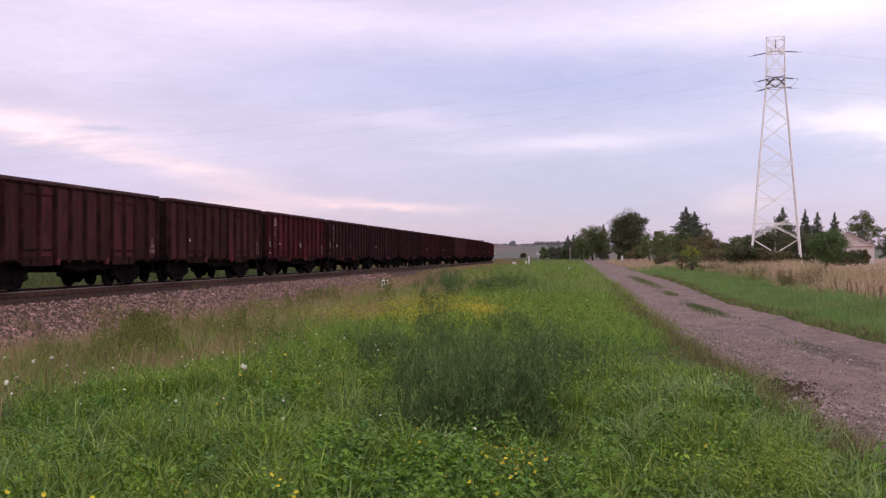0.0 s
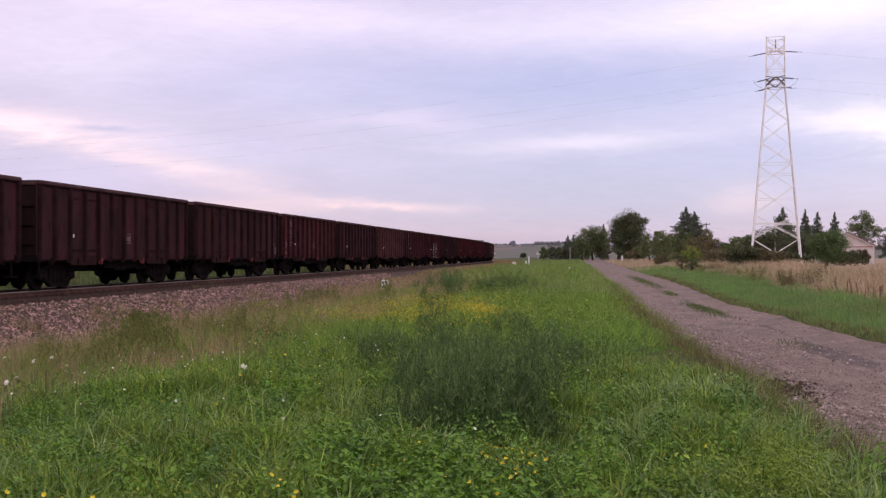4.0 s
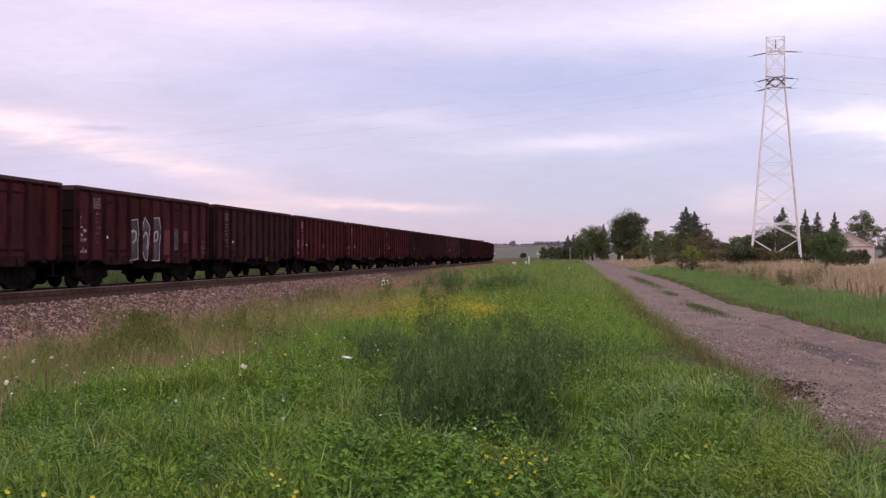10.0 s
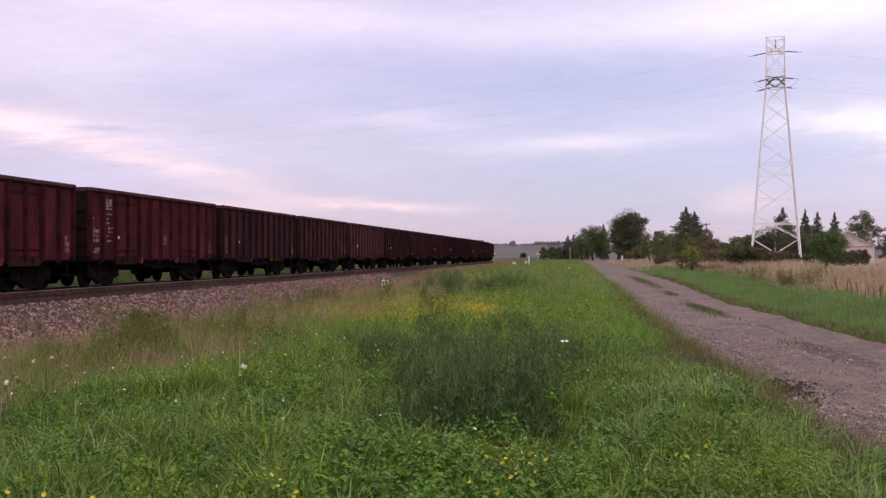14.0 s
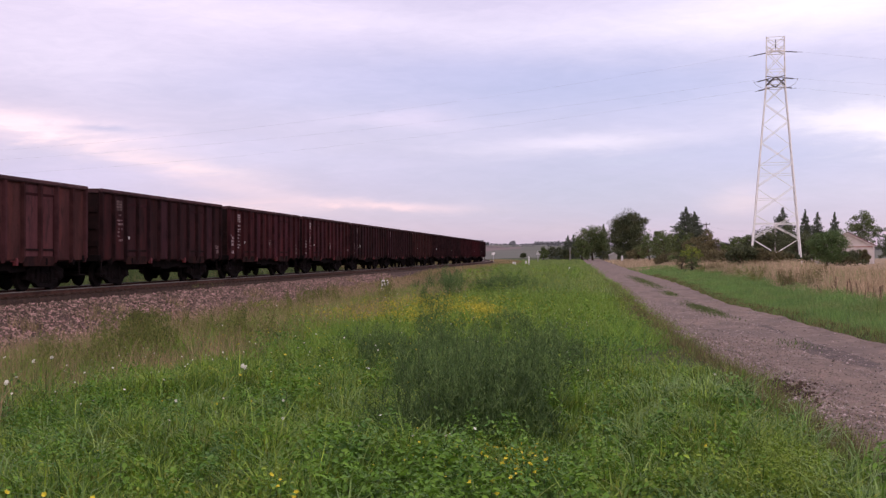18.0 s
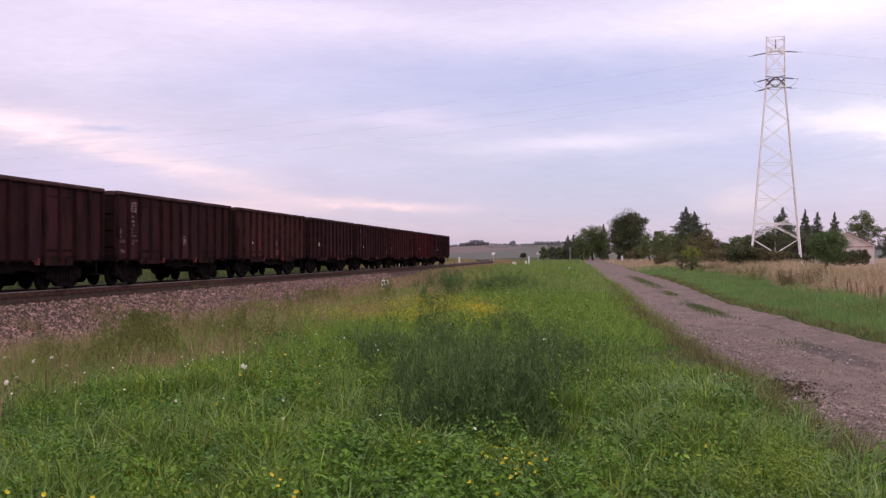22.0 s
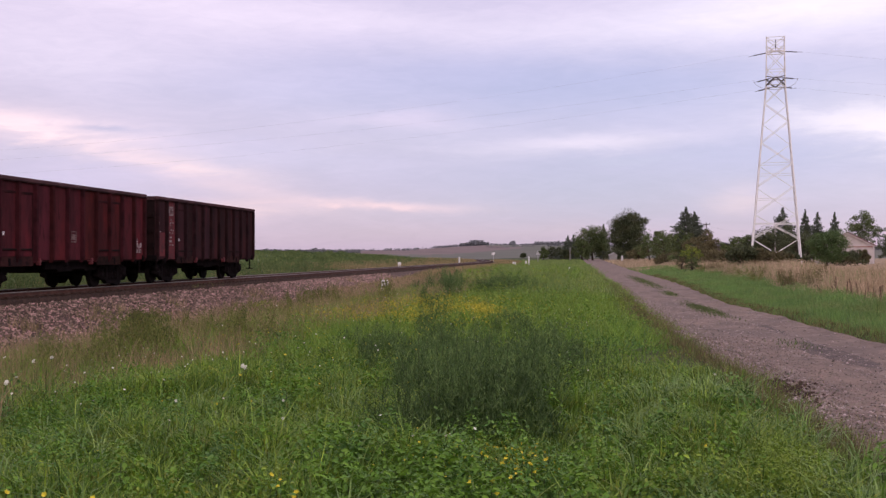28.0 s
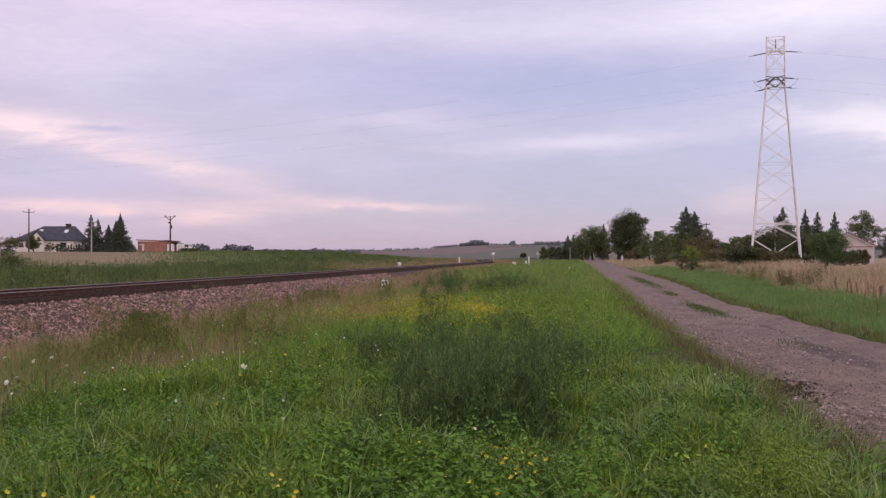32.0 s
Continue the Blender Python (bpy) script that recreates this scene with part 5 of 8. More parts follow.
        tagged(new("weed_clumps", me), label, "weeds", kind="stuff")
    n = 2500
    s, g = 14 + 220 * rng.random(n) ** 1.2, -4.5 - 3 * rng.random(n)
    x, y, _ = on_track(s, g)
    tagged(blades("dry_grass", x, y, 0.35 + 0.5 * rng.random(n), 0.02 + 0.015 * rng.random(n), M_DRY, rng, 0.4), "thin dry grass behind the line", "grass", kind="stuff")
    # verge beyond the road and the bleached grass behind it
    n = 130000
    y = 12 + 118 * rng.random(n) ** 1.4
    u = ROAD_W - 0.22 + 5.2 * rng.random(n)
    x = road_x(u, y)
    k = rng.random(n) < np.clip((u - ROAD_W + 0.1) * 1.6, 0.15, 1)
    x, y, u = x[k], y[k], u[k]
    h = (0.07 + 0.14 * rng.random(len(x)) + 0.16 * patchy(x, y, 0.8, 9)) * np.interp(u, [ROAD_W, ROAD_W + 1.2, ROAD_W + 4], [0.5, 1, 1.5])
    tagged(blades("verge_grass", x, y, h, (0.009 + 0.010 * rng.random(len(x))) * (1 + y / 60), M_VERGE, rng, 0.9), "soft green grass on the road verge", "grass", kind="stuff")
    m = 2600
    cy = 13 + 85 * rng.random(m) ** 1.3
    cu = ROAD_W + 0.9 + 3.6 * rng.random(m) ** 0.7
    k = rng.random(m) < 1.6 * patchy(cu * 2.0, cy, 0.9, 52) - 0.1
    cy, cu = cy[k], cu[k]
    cx = road_x(cu, cy)
    rad = (0.10 + 0.16 * rng.random(len(cx))) * (1 + cy / 60)
    pts, c, face = dome_points(cx, cy, rad, (0.14 + 0.20 * rng.random(len(cx))) * np.interp(cu, [ROAD_W + 0.9, ROAD_W + 3.5], [0.6, 1.3]), 26, rng)
    me = leaves(pts, (0.024 + 0.026 * rng.random(len(c))) * (0.8 + cy[c] / 45), rng, M_VERGE, "verge_herbs", 0.62, 0.48, 0.15, face=face)
    tagged(new("verge_herbs", me), "low green leafy herbs on the verge", "herbs", kind="stuff")
    n = 110000
    y = 14 + 130 * rng.random(n) ** 1.2
    u = ROAD_W + 3.75 + 10 * rng.random(n) ** 1.3
    x = road_x(u, y)
    k = rng.random(n) < 0.3 + patchy(x, y, 0.7, 10)
    x, y, u = x[k], y[k], u[k]
    h = 0.84 * (0.20 + 0.42 * rng.random(len(x)) ** 1.3 + 0.95 * patchy(x, y, 0.75, 11) ** 2.0) * np.clip((u - ROAD_W - 3.35) / 1.6, 0.45, 1)
    tagged(blades("bleached_grass", x, y, h, (0.012 + 0.014 * rng.random(len(x))) * (1 + y / 70), M_BEIGE, rng, 0.75), "tall bleached beige grass beyond the verge", "grass", kind="stuff")
    k = (rng.random(len(x)) < 0.34) & (patchy(x, y, 0.5, 18) + 0.25 * step(ROAD_W + 7, ROAD_W + 4, u) > 0.48)
    tagged(blades("tall_green_stems", x[k], y[k], h[k] * 0.9, 0.03 + 0.03 * rng.random(k.sum()), M_VERGE, rng, 0.6), "green stems among the bleached grass", "grass", kind="stuff")
    q = rng.random(len(x)) < 0.28
    me = leaves(np.stack([x, y, ground_z(x, y) + h * 0.93], 1)[q], 0.06 + 0.08 * rng.random(q.sum()), rng, M_BEIGE, "grass_plumes", 0.05, 0.28)
    tagged(new("grass_plumes", me), "feathery beige seed heads of tall grass", "seed heads", kind="stuff")
    n = 16000
    y = 105 + 150 * rng.random(n)
    x = road_x(ROAD_W + 0.2 + 15 * rng.random(n), y)
    tagged(blades("far_verge_grass", x, y, 0.15 + 0.45 * rng.random(n) ** 1.5, 0.05 + 0.06 * rng.random(n), M_BEIGE, rng, 0.7), "dull dry grass between the road and the trees", "grass", kind="stuff")
    n = 30000
    y = 140 + 170 * rng.random(n)
    x = road_x(-0.2 - 34 * rng.random(n), y)
    k = keep(x, y, 6.5, -0.1)
    x, y = x[k], y[k]
    tagged(blades("far_meadow_grass", x, y, 0.15 + 0.30 * rng.random(len(x)), 0.06 + 0.07 * rng.random(len(x)), M_GRASS_FAR, rng, 0.7), "far green meadow grass before the trees", "grass", kind="stuff")
    # grass down the middle of the road
    xs, ys = [], []
    for (u0, y0, lu, ly, c) in ((1.83, 32.5, 0.36, 4.2, 2500), (1.85, 45.5, 0.30, 2.8, 800), (1.80, 67, 0.46, 17, 4200), (2.75, 12.2, 0.16, 0.7, 400), (1.75, 19.5, 0.35, 1.4, 140)):
        u, yy = u0 + rng.normal(0, lu * 0.5, c), y0 + rng.normal(0, ly * 0.5, c)
        xs.append(road_x(u, yy))
        ys.append(yy)
    x, y = np.concatenate(xs), np.concatenate(ys)
    tagged(blades("road_grass", x, y, 0.03 + 0.06 * rng.random(len(x)), 0.015 + 0.015 * rng.random(len(x)), M_ROADGRASS, rng, 0.8, z=road_z(x, y)), "low grass tufts down the middle of the road", "grass", kind="stuff")
    # brownish grass along the road's near edge
    n = 17000
    y = 6 + 60 * rng.random(n) ** 1.5
    x = road_x(rng.normal(-0.12, 0.28, n) * np.interp(y, [6, 9, 20, 60], [0.6, 1.2, 1.2, 1.0]), y)
    tagged(blades("edge_grass", x, y, 0.03 + 0.10 * rng.random(n), 0.007 + 0.009 * rng.random(n), M_EDGE, rng, 1.3, z=np.maximum(ground_z(x, y), road_z(x, y) - 0.02)), "worn brownish grass along the road's edge", "grass", kind="stuff")
    n = 2600
    y = 6 + 22 * rng.random(n) ** 1.3
    u = rng.normal(-0.22, 0.16, n)
    k = patchy(u * 2, y, 1.5, 63) > 0.48
    y, u = y[k], u[k]
    x = road_x(u, y)
    tagged(blades("edge_weeds", x, y, 0.08 + 0.18 * rng.random(len(x)), 0.006 + 0.007 * rng.random(len(x)), M_SCRUB, rng, 0.8, z=np.maximum(ground_z(x, y), road_z(x, y) - 0.03)), "withered reddish-brown weeds along the road's edge", "weeds", kind="stuff")
    n = 14000
    y = 6 + 70 * rng.random(n) ** 1.4
    u = rng.normal(-0.02, 0.17, n)
    k = patchy(u * 3, y, 1.9, 41) > 0.35
    y, u = y[k], u[k]
    x = road_x(u, y)
    tagged(blades("edge_grass", x, y, 0.04 + 0.11 * rng.random(len(x)), (0.007 + 0.007 * rng.random(len(x))) * (1 + y / 60), M_GRASS_MID, rng, 1.1, z=np.maximum(ground_z(x, y), road_z(x, y) - 0.04)), "green tufts creeping over the road's edge", "grass", kind="stuff")
    n = 13000
    y = 12 + 75 * rng.random(n) ** 1.4
    x = road_x(ROAD_W + 0.22 + rng.normal(0.0, 0.26, n), y)
    tagged(blades("edge_grass", x, y, 0.03 + 0.07 * rng.random(n), (0.008 + 0.010 * rng.random(n)) * (1 + y / 60), M_EDGE, rng, 1.0, z=np.maximum(ground_z(x, y), road_z(x, y) - 0.05)), "worn brownish grass along the far edge of the road", "grass", kind="stuff")
    # many small yellow blooms
    xs, ys, hs = [], [], []
    for (b, y0, lb, ly, c) in BLOOMS:
        c = int(c * 1.35)
        yy = y0 + rng.normal(0, ly, c)
        xs.append((b + rng.normal(0, lb, c)) * yy)
        ys.append(yy)
    x, y = np.concatenate(xs), np.concatenate(ys)
    k = keep(x, y, 10.2, -0.3)
    x, y = x[k], y[k]
    z = ground_z(x, y) + 0.24 + 0.18 * rng.random(len(x)) + 0.14 * patchy(x, y, 1.3, 3) ** 1.6
    me = leaves(np.stack([x, y, z], 1), (0.010 + 0.015 * rng.random(len(x))) * (0.72 + y / 48), rng, M_OCHRE, "yellow_blooms", 0.0, 0.9)
    tagged(new("yellow_blooms", me), "drifts of tiny yellow meadow blooms", "flowers", kind="stuff")
    n = 380
    x, y = spread(rng, n, 8, 45, lambda y: (-0.4 * y, 0.15 * y), 0.9)
    k = keep(x, y, 9.0, -0.4)
    x, y = x[k], y[k]
    me = leaves(np.stack([x, y, ground_z(x, y) + 0.25 + 0.2 * rng.random(len(x))], 1), 0.014 + 0.018 * rng.random(len(x)), rng, M_WHITEPETAL, "white_blooms", 0.0, 0.9)
    tagged(new("white_blooms", me), "scattered tiny white meadow blooms", "flowers", kind="stuff")


# drifts of blooms: bearing, distance, spreads, count
BLOOMS = [(-0.045, 25, 0.04, 2.6, 800), (0.02, 27, 0.03, 2.5, 600), (0.0, 24, 0.040, 2.6, 1100), (0.036, 23.5, 0.009, 0.8, 600), (0.0, 29, 0.03, 2.4, 500), (-0.04, 28, 0.04, 3.5, 450), (-0.15, 16, 0.03, 1.6, 60), (-0.20, 17.5, 0.03, 1.2, 40),
          (0.06, 60, 0.05, 14, 300), (0.10, 40, 0.03, 8, 120), (-0.08, 13, 0.05, 1.5, 45), (0.068, 6.75, 0.025, 0.14, 60), (-0.085, 22, 0.025, 1.5, 260), (0.02, 6.5, 0.04, 0.3, 30), (-0.13, 10, 0.10, 2.5, 40)]
build_grass()


def build_herbs():
    """Low broad-leaved plants, each a dome of leaves on short stalks."""
    rng = np.random.default_rng(15)
    kinds = []
    for q in range(5):
        n = 190 if q < 4 else 330
        a, r = rng.random(n) * 6.283, 0.22 * rng.random(n) ** 0.6
        p = np.stack([r * np.cos(a), r * np.sin(a), 0.05 + (0.24 + 0.05 * q) * np.exp(-(r / 0.17) ** 2) * (0.55 + 0.45 * rng.random(n))], 1)
        st = Shape().beam((0, 0, -0.02), (0.01, 0, 0.2), 0.008, n=4, taper=0.5).mesh("stalk", M_STEM)
        face = np.stack([p[:, 0] * 3.4, p[:, 1] * 3.4, 0.85 - 2.0 * r], 1)
        kinds.append((st, ovate(p, (0.020 + 0.026 * rng.random(n)) * (1.0 if q < 4 else 0.5), rng, (M_LEAF, M_LEAF, M_LEAF_BLUE, M_LEAF, M_LEAF_OLIVE)[q], "leaves", 0.68, 0.56, face)))
    for (b, y0, lb, ly, c) in ((0.02, 6.7, 0.085, 0.60, 110), (-0.08, 8.0, 0.05, 0.7, 16), (0.17, 8.6, 0.06, 1.0, 22), (-0.22, 8.6, 0.10, 1.4, 26), (0.13, 12.5, 0.03, 2.0, 14), (0.28, 6.9, 0.06, 0.6, 14), (-0.32, 7.4, 0.06, 0.9, 12), (-0.12, 12, 0.05, 1.6, 14), (0.300, 6.7, 0.020, 0.35, 18)):
        for q in range(c):
            y = max(y0 + ly * float(rng.normal()), 5.0)
            x = (b + lb * float(rng.normal())) * y
            if road_u(x, y) > -0.35:
                continue
            st, lv = kinds[4 if b == 0.300 else rng.integers(0, 4)]
            w = thing("broad_leaved_herb", Matrix.Translation((x, y, float(ground_z(x, y)))) @ Matrix.Rotation(rng.random() * 6.283, 4, "Z"), "low bright green broad-leaved herb", "herb", "broad-leaved herbs")
            k = 0.65 + 0.6 * rng.random()
            w.scale = (k, k, k)
            part("stalk", st, None, w)
            part("leaves", lv, None, w)


build_herbs()


def feather_mesh(rng, height, mat=None):
    """A bushy weed of several stems set with fine thread-like leaves."""
    pts, sz, stems = [], [], []
    for q in range(9):
        a, lean = rng.random() * 6.283, 0.03 + 0.34 * rng.random()
        hh = height * (0.5 + 0.6 * rng.random())
        bx, by = 0.14 * rng.random() * math.cos(a), 0.14 * rng.random() * math.sin(a)
        tx, ty = bx + math.cos(a) * lean * hh, by + math.sin(a) * lean * hh
        if q < 2:
            stems.append(Shape().beam((bx, by, -0.03), (tx, ty, hh), 0.008, n=3, taper=0.4).mesh("stem", M_STEM))
        c = 84
        f = 0.12 + 0.88 * rng.random(c) ** 0.75
        r = 0.062 * (1.06 - f) ** 0.8 + 0.008
        pts.append(np.stack([bx + (tx - bx) * f + rng.normal(0, 1, c) * r, by + (ty - by) * f + rng.normal(0, 1, c) * r, hh * f + 0.02 * rng.normal(0, 1, c)], 1))
        sz.append((0.030 + 0.050 * rng.random(c)) * (1.15 - 0.4 * f))
    return stems, leaves(np.concatenate(pts), np.concatenate(sz), rng, mat or M_FEATHER, "foliage", 0.1, 0.15 if mat is None else 0.24, 0.0, 0.9 if mat is None else 0.8)


def build_feather_weeds():
    rng = np.random.default_rng(9)
    kinds = [feather_mesh(rng, h) for h in (0.52, 0.64, 0.74, 0.42, 0.32)]
    # bearing, distance, spread across and along, count
    for (b, y0, lb, ly, c, big) in ((0.020, 9.3, 0.032, 0.40, 36, 1.12), (0.064, 9.6, 0.018, 0.4, 14, 1.1), (0.052, 10.6, 0.022, 0.5, 14, 1.0), (0.005, 11.6, 0.026, 0.8, 14, 0.9), (0.045, 13.2, 0.040, 1.0, 16, 0.95), (0.100, 14.6, 0.018, 0.9, 14, 1.0), (0.040, 16.0, 0.045, 1.2, 16, 0.85), (-0.050, 15.6, 0.026, 0.8, 20, 0.85), (0.130, 13.0, 0.012, 0.5, 6, 0.85), (0.058, 50, 0.016, 5, 16, 1.05), (0.063, 47, 0.012, 1.8, 12, 1.2), (0.042, 46, 0.012, 1.5, 9, 1.0), (-0.004, 49, 0.012, 1.5, 9, 1.5), (0.00, 42, 0.010, 4, 7, 1.5), (0.02, 20, 0.05, 2.0, 9, 1.0), (-0.01, 27, 0.012, 1.5, 5, 1.0)):
        for q in range(c):
            yy = y0 + ly * float(np.clip(rng.normal(), -2.2, 2.2))
            away = float(np.clip(rng.normal(), -2.2, 2.2))
            x = (b + lb * away) * yy
            stems, fo = kinds[min(int(abs(away) * 1.6 + rng.random() * 2.2), 4)]
            sc = big * (0.8 + 0.4 * rng.random())
            w = thing("feathery_weed", Matrix.Translation((x, yy, float(ground_z(x, yy)))) @ Matrix.Rotation(rng.random() * 6.283, 4, "Z"), "bushy dark green feathery weed in the meadow", "weed", "feathery weeds")
            w.scale = (sc, sc, sc)
            for st in stems:
                part("stem", st, None, w)
            part("foliage", fo, None, w)

    # looser olive weeds in the dry ditch and at the ballast's foot
    kinds = [feather_mesh(rng, h, M_OLIVEWEED) for h in (0.55, 0.70, 0.42)]
    for (b, y0, lb, ly, c, big) in ((-0.2751, 18.0, 0.016, 0.5, 13, 1.1), (-0.2317, 22.5, 0.03, 1.5, 14, 0.95), (-0.1705, 32, 0.03, 3.0, 18, 1.1), (-0.3542, 15.2, 0.05, 0.8, 12, 0.85), (-0.1092, 42, 0.03, 4.0, 16, 1.2), (-0.1960, 21.5, 0.04, 1.2, 12, 0.85), (-0.3185, 17.0, 0.03, 0.6, 10, 0.85)):
        for q in range(c):
            yy = y0 + ly * float(np.clip(rng.normal(), -2, 2))
            x = (b + lb * float(np.clip(rng.normal(), -2, 2))) * yy
            stems, fo = kinds[rng.integers(0, 3)]
            sc = big * (0.7 + 0.5 * rng.random())
            w = thing("ditch_weed", Matrix.Translation((x, yy, float(ground_z(x, yy)))) @ Matrix.Rotation(rng.random() * 6.283, 4, "Z"), "loose olive green weed in the dry ditch", "weed", "ditch weeds")
            w.scale = (sc, sc, sc)
            for st in stems:
                part("stem", st, None, w)
            part("foliage", fo, None, w)

    # bushy green weeds behind the line
    kinds = [feather_mesh(rng, h, M_WEED) for h in (0.6, 0.72)]
    for q in range(80):
        s = 22 + 110 * float(rng.random()) ** 1.2
        x, yy, _ = on_track(s, -6.0 - 9.0 * float(rng.random()))
        x, yy = float(x), float(yy)
        stems, fo = kinds[q % 2]
        sc = 1.2 + 0.7 * float(rng.random())
        w = thing("bushy_weed", Matrix.Translation((x, yy, float(ground_z(x, yy)))) @ Matrix.Rotation(rng.random() * 6.283, 4, "Z"), "bushy green weed in the field behind the line", "weed", "bushy weeds")
        w.scale = (sc * 1.7, sc * 1.7, sc)
        for st in stems:
            part("stem", st, None, w)
        part("foliage", fo, None, w)
    # brown-green scrubby weeds standing in the bleached grass
    kinds = [feather_mesh(rng, h, m) for h, m in ((0.6, M_SCRUB), (0.75, M_SCRUB), (0.5, M_OLIVEWEED))]
    for q in range(64):
        yy = 44 + 54 * float(rng.random())
        x = float(road_x(ROAD_W + 3.6 + (2.2 if q % 2 else 7.5) * float(rng.random()), yy))
        stems, fo = kinds[q % 3]
        sc = 0.8 + 0.9 * float(rng.random())
        w = thing("scrub_weed", Matrix.Translation((x, yy, float(ground_z(x, yy)))) @ Matrix.Rotation(rng.random() * 6.283, 4, "Z"), "brown-green scrubby weed in the bleached grass", "weed", "scrub weeds")
        w.scale = (sc * 1.3, sc * 1.3, sc)
        for st in stems:
            part("stem", st, None, w)
        part("foliage", fo, None, w)


build_feather_weeds()


def build_flowers():
    """Single blooms that stand out of the near meadow."""
    rng = random.Random(4)
    st = Shape().beam((0, 0, -0.02), (0.015, 0.01, 0.18), 0.005, n=4).beam((0.015, 0.01, 0.18), (0, 0, 0.33), 0.004, n=4)
    st_me = st.mesh("stem", M_STEM)

    def head(petals, length, wide, mat, cup):
        s = Shape()
        for i in range(petals):
            a = 2 * math.pi * i / petals
            c, d = math.cos(a), math.sin(a)
            s.add([(0, 0, 0), (c * length * 0.6 - d * wide, d * length * 0.6 + c * wide, cup * 0.7), (c * length, d * length, cup), (c * length * 0.6 + d * wide, d * length * 0.6 - c * wide, cup * 0.7)], [(0, 1, 2, 3)])
        s.lathe((0, 0, -0.004), (0, 0, 1), [(0, 0.003), (0.006, 0.006), (0.011, 0.003)], 6)
        return s.mesh("flower_head", mat)

    yellow = head(5, 0.016, 0.008, M_YELLOW, 0.010)
    white = head(6, 0.014, 0.006, M_WHITEPETAL, 0.005)

    def umbel():
        s = Shape()
        for i in range(26):
            a, r = i * 2.4, 0.0048 * math.sqrt(i)
            s.lathe((r * math.cos(a), r * math.sin(a), 0.012 - r * r * 18), (0, 0, 1), [(-0.004, 0.004), (0.003, 0.0085), (0.008, 0.003)], 5)
        for i in range(6):
            s.beam((0, 0, -0.03), (0.02 * math.cos(i), 0.02 * math.sin(i), 0), 0.002, n=3)
        return s.mesh("umbel", M_WHITEPETAL)

    um = umbel()
    tall = Shape().beam((0, 0, -0.02), (0.02, 0.0, 0.25), 0.007, n=4).beam((0.02, 0, 0.25), (0, 0, 0.50), 0.005, n=4).mesh("stem", M_STEM)

    def plant(b, yy, stem_me, head_me, h, name, label, group, n=1):
        x = b * yy
        zt = float(ground_z(x, yy))
        f = thing(name, Matrix.Translation((x, yy, zt)) @ Matrix.Rotation(rng.random() * 6.28, 4, "Z"), label, "flower", group)
        if head_me is um:
            f.scale = (0.75, 0.75, 0.9)
        part("stem", stem_me, None, f)
        o = part("flower_head", head_me, None, f)
        o.matrix_basis = pose(0, 0, h, rng.uniform(25, 60), 0, rng.uniform(-40, 40))

    for b, yy in YELLOW_AT:
        plant(b, yy, st_me, yellow, 0.33, "yellow_flower", "single bright yellow flower in the grass", "yellow flowers")
    for b, yy in WHITE_AT:
        plant(b, yy, st_me, white, 0.33, "white_flower", "single small white flower in the grass", "white flowers")
    for b, yy in UMBEL_AT:
        plant(b, yy, tall, um, 0.50, "white_umbel", "white umbel flower on a tall stem", "white umbels")


YELLOW_AT = [(-0.1501, 5.81), (-0.1465, 5.97), (-0.3593, 5.62), (-0.3940, 5.62), (0.0388, 6.85), (0.0536, 6.70), (0.0664, 6.58), (0.0801, 6.70), (0.0929, 6.81), (0.0832, 6.51), (0.0449, 6.28), (0.0618, 6.39), (0.0567, 6.85),
             (0.0245, 6.24), (0.0490, 5.97), (-0.3440, 5.54), (-0.3159, 5.58), (-0.1347, 5.54), (-0.1322, 5.66), (-0.1552, 6.16), (0.0720, 6.85), (0.0352, 6.93), (-0.1832, 11.60), (-0.1552, 14.00), (-0.1424, 13.80), (0.2379, 7.24)]
WHITE_AT = [(-0.3235, 11.2), (-0.2520, 10.8), (-0.1985, 9.7), (-0.0990, 13.0), (-0.3420, 11.8), (-0.2905, 13.6), (-0.0610, 14.5), (-0.2330, 12.1), (-0.1250, 15.2), (-0.3850, 11.4), (-0.0271, 7.39), (0.0026, 7.43), (0.0066, 7.47), (0.0163, 7.27), (0.0286, 7.82), (-0.0184, 7.35), (-0.2634, 11.20), (-0.2358, 14.20), (-0.2139, 14.00), (-0.1986, 14.40), (-0.2981, 11.80), (0.0669, 5.85), (-0.2470, 8.00), (-0.3889, 9.60), (0.2455, 11.00), (0.1307, 19.00)]
UMBEL_AT = [(-0.3532, 12.8), (-0.1781, 11.2), (-0.1807, 11.35), (-0.3940, 9.4), (-0.3695, 11.8), (-0.1501, 30)]
build_flowers()


# ---- trees and bushes ----
M_BARK = material("bark", (0.11, 0.085, 0.065), (0.06, 0.045, 0.035), 4.0, 0.95, fine=0.4)
M_CROWN = material("dark_tree_leaves", (0.112, 0.130, 0.064), (0.074, 0.088, 0.046), 0.8, 0.7, island=0.35, thin=0.35, patch=((0.125, 0.112, 0.058), 0.35, 0.6))
M_CROWN_MID = material("green_tree_leaves", (0.140, 0.178, 0.066), (0.085, 0.112, 0.044), 0.8, 0.7, island=0.35, thin=0.35, patch=((0.165, 0.148, 0.066), 0.30, 0.6))
M_CROWN_LIGHT = material("bright_tree_leaves", (0.125, 0.190, 0.068), (0.076, 0.118, 0.046), 0.8, 0.65, island=0.35, thin=0.35)
M_CROWN_BROWN = material("olive_brown_leaves", (0.185, 0.158, 0.078), (0.110, 0.096, 0.050), 0.9, 0.8, island=0.35, thin=0.3, patch=((0.12, 0.125, 0.055), 0.4, 0.6))
M_OLIVE = material("olive_weed_leaves", (0.20, 0.20, 0.058), (0.10, 0.105, 0.034), 2.0, 0.75, island=0.9, thin=0.3)
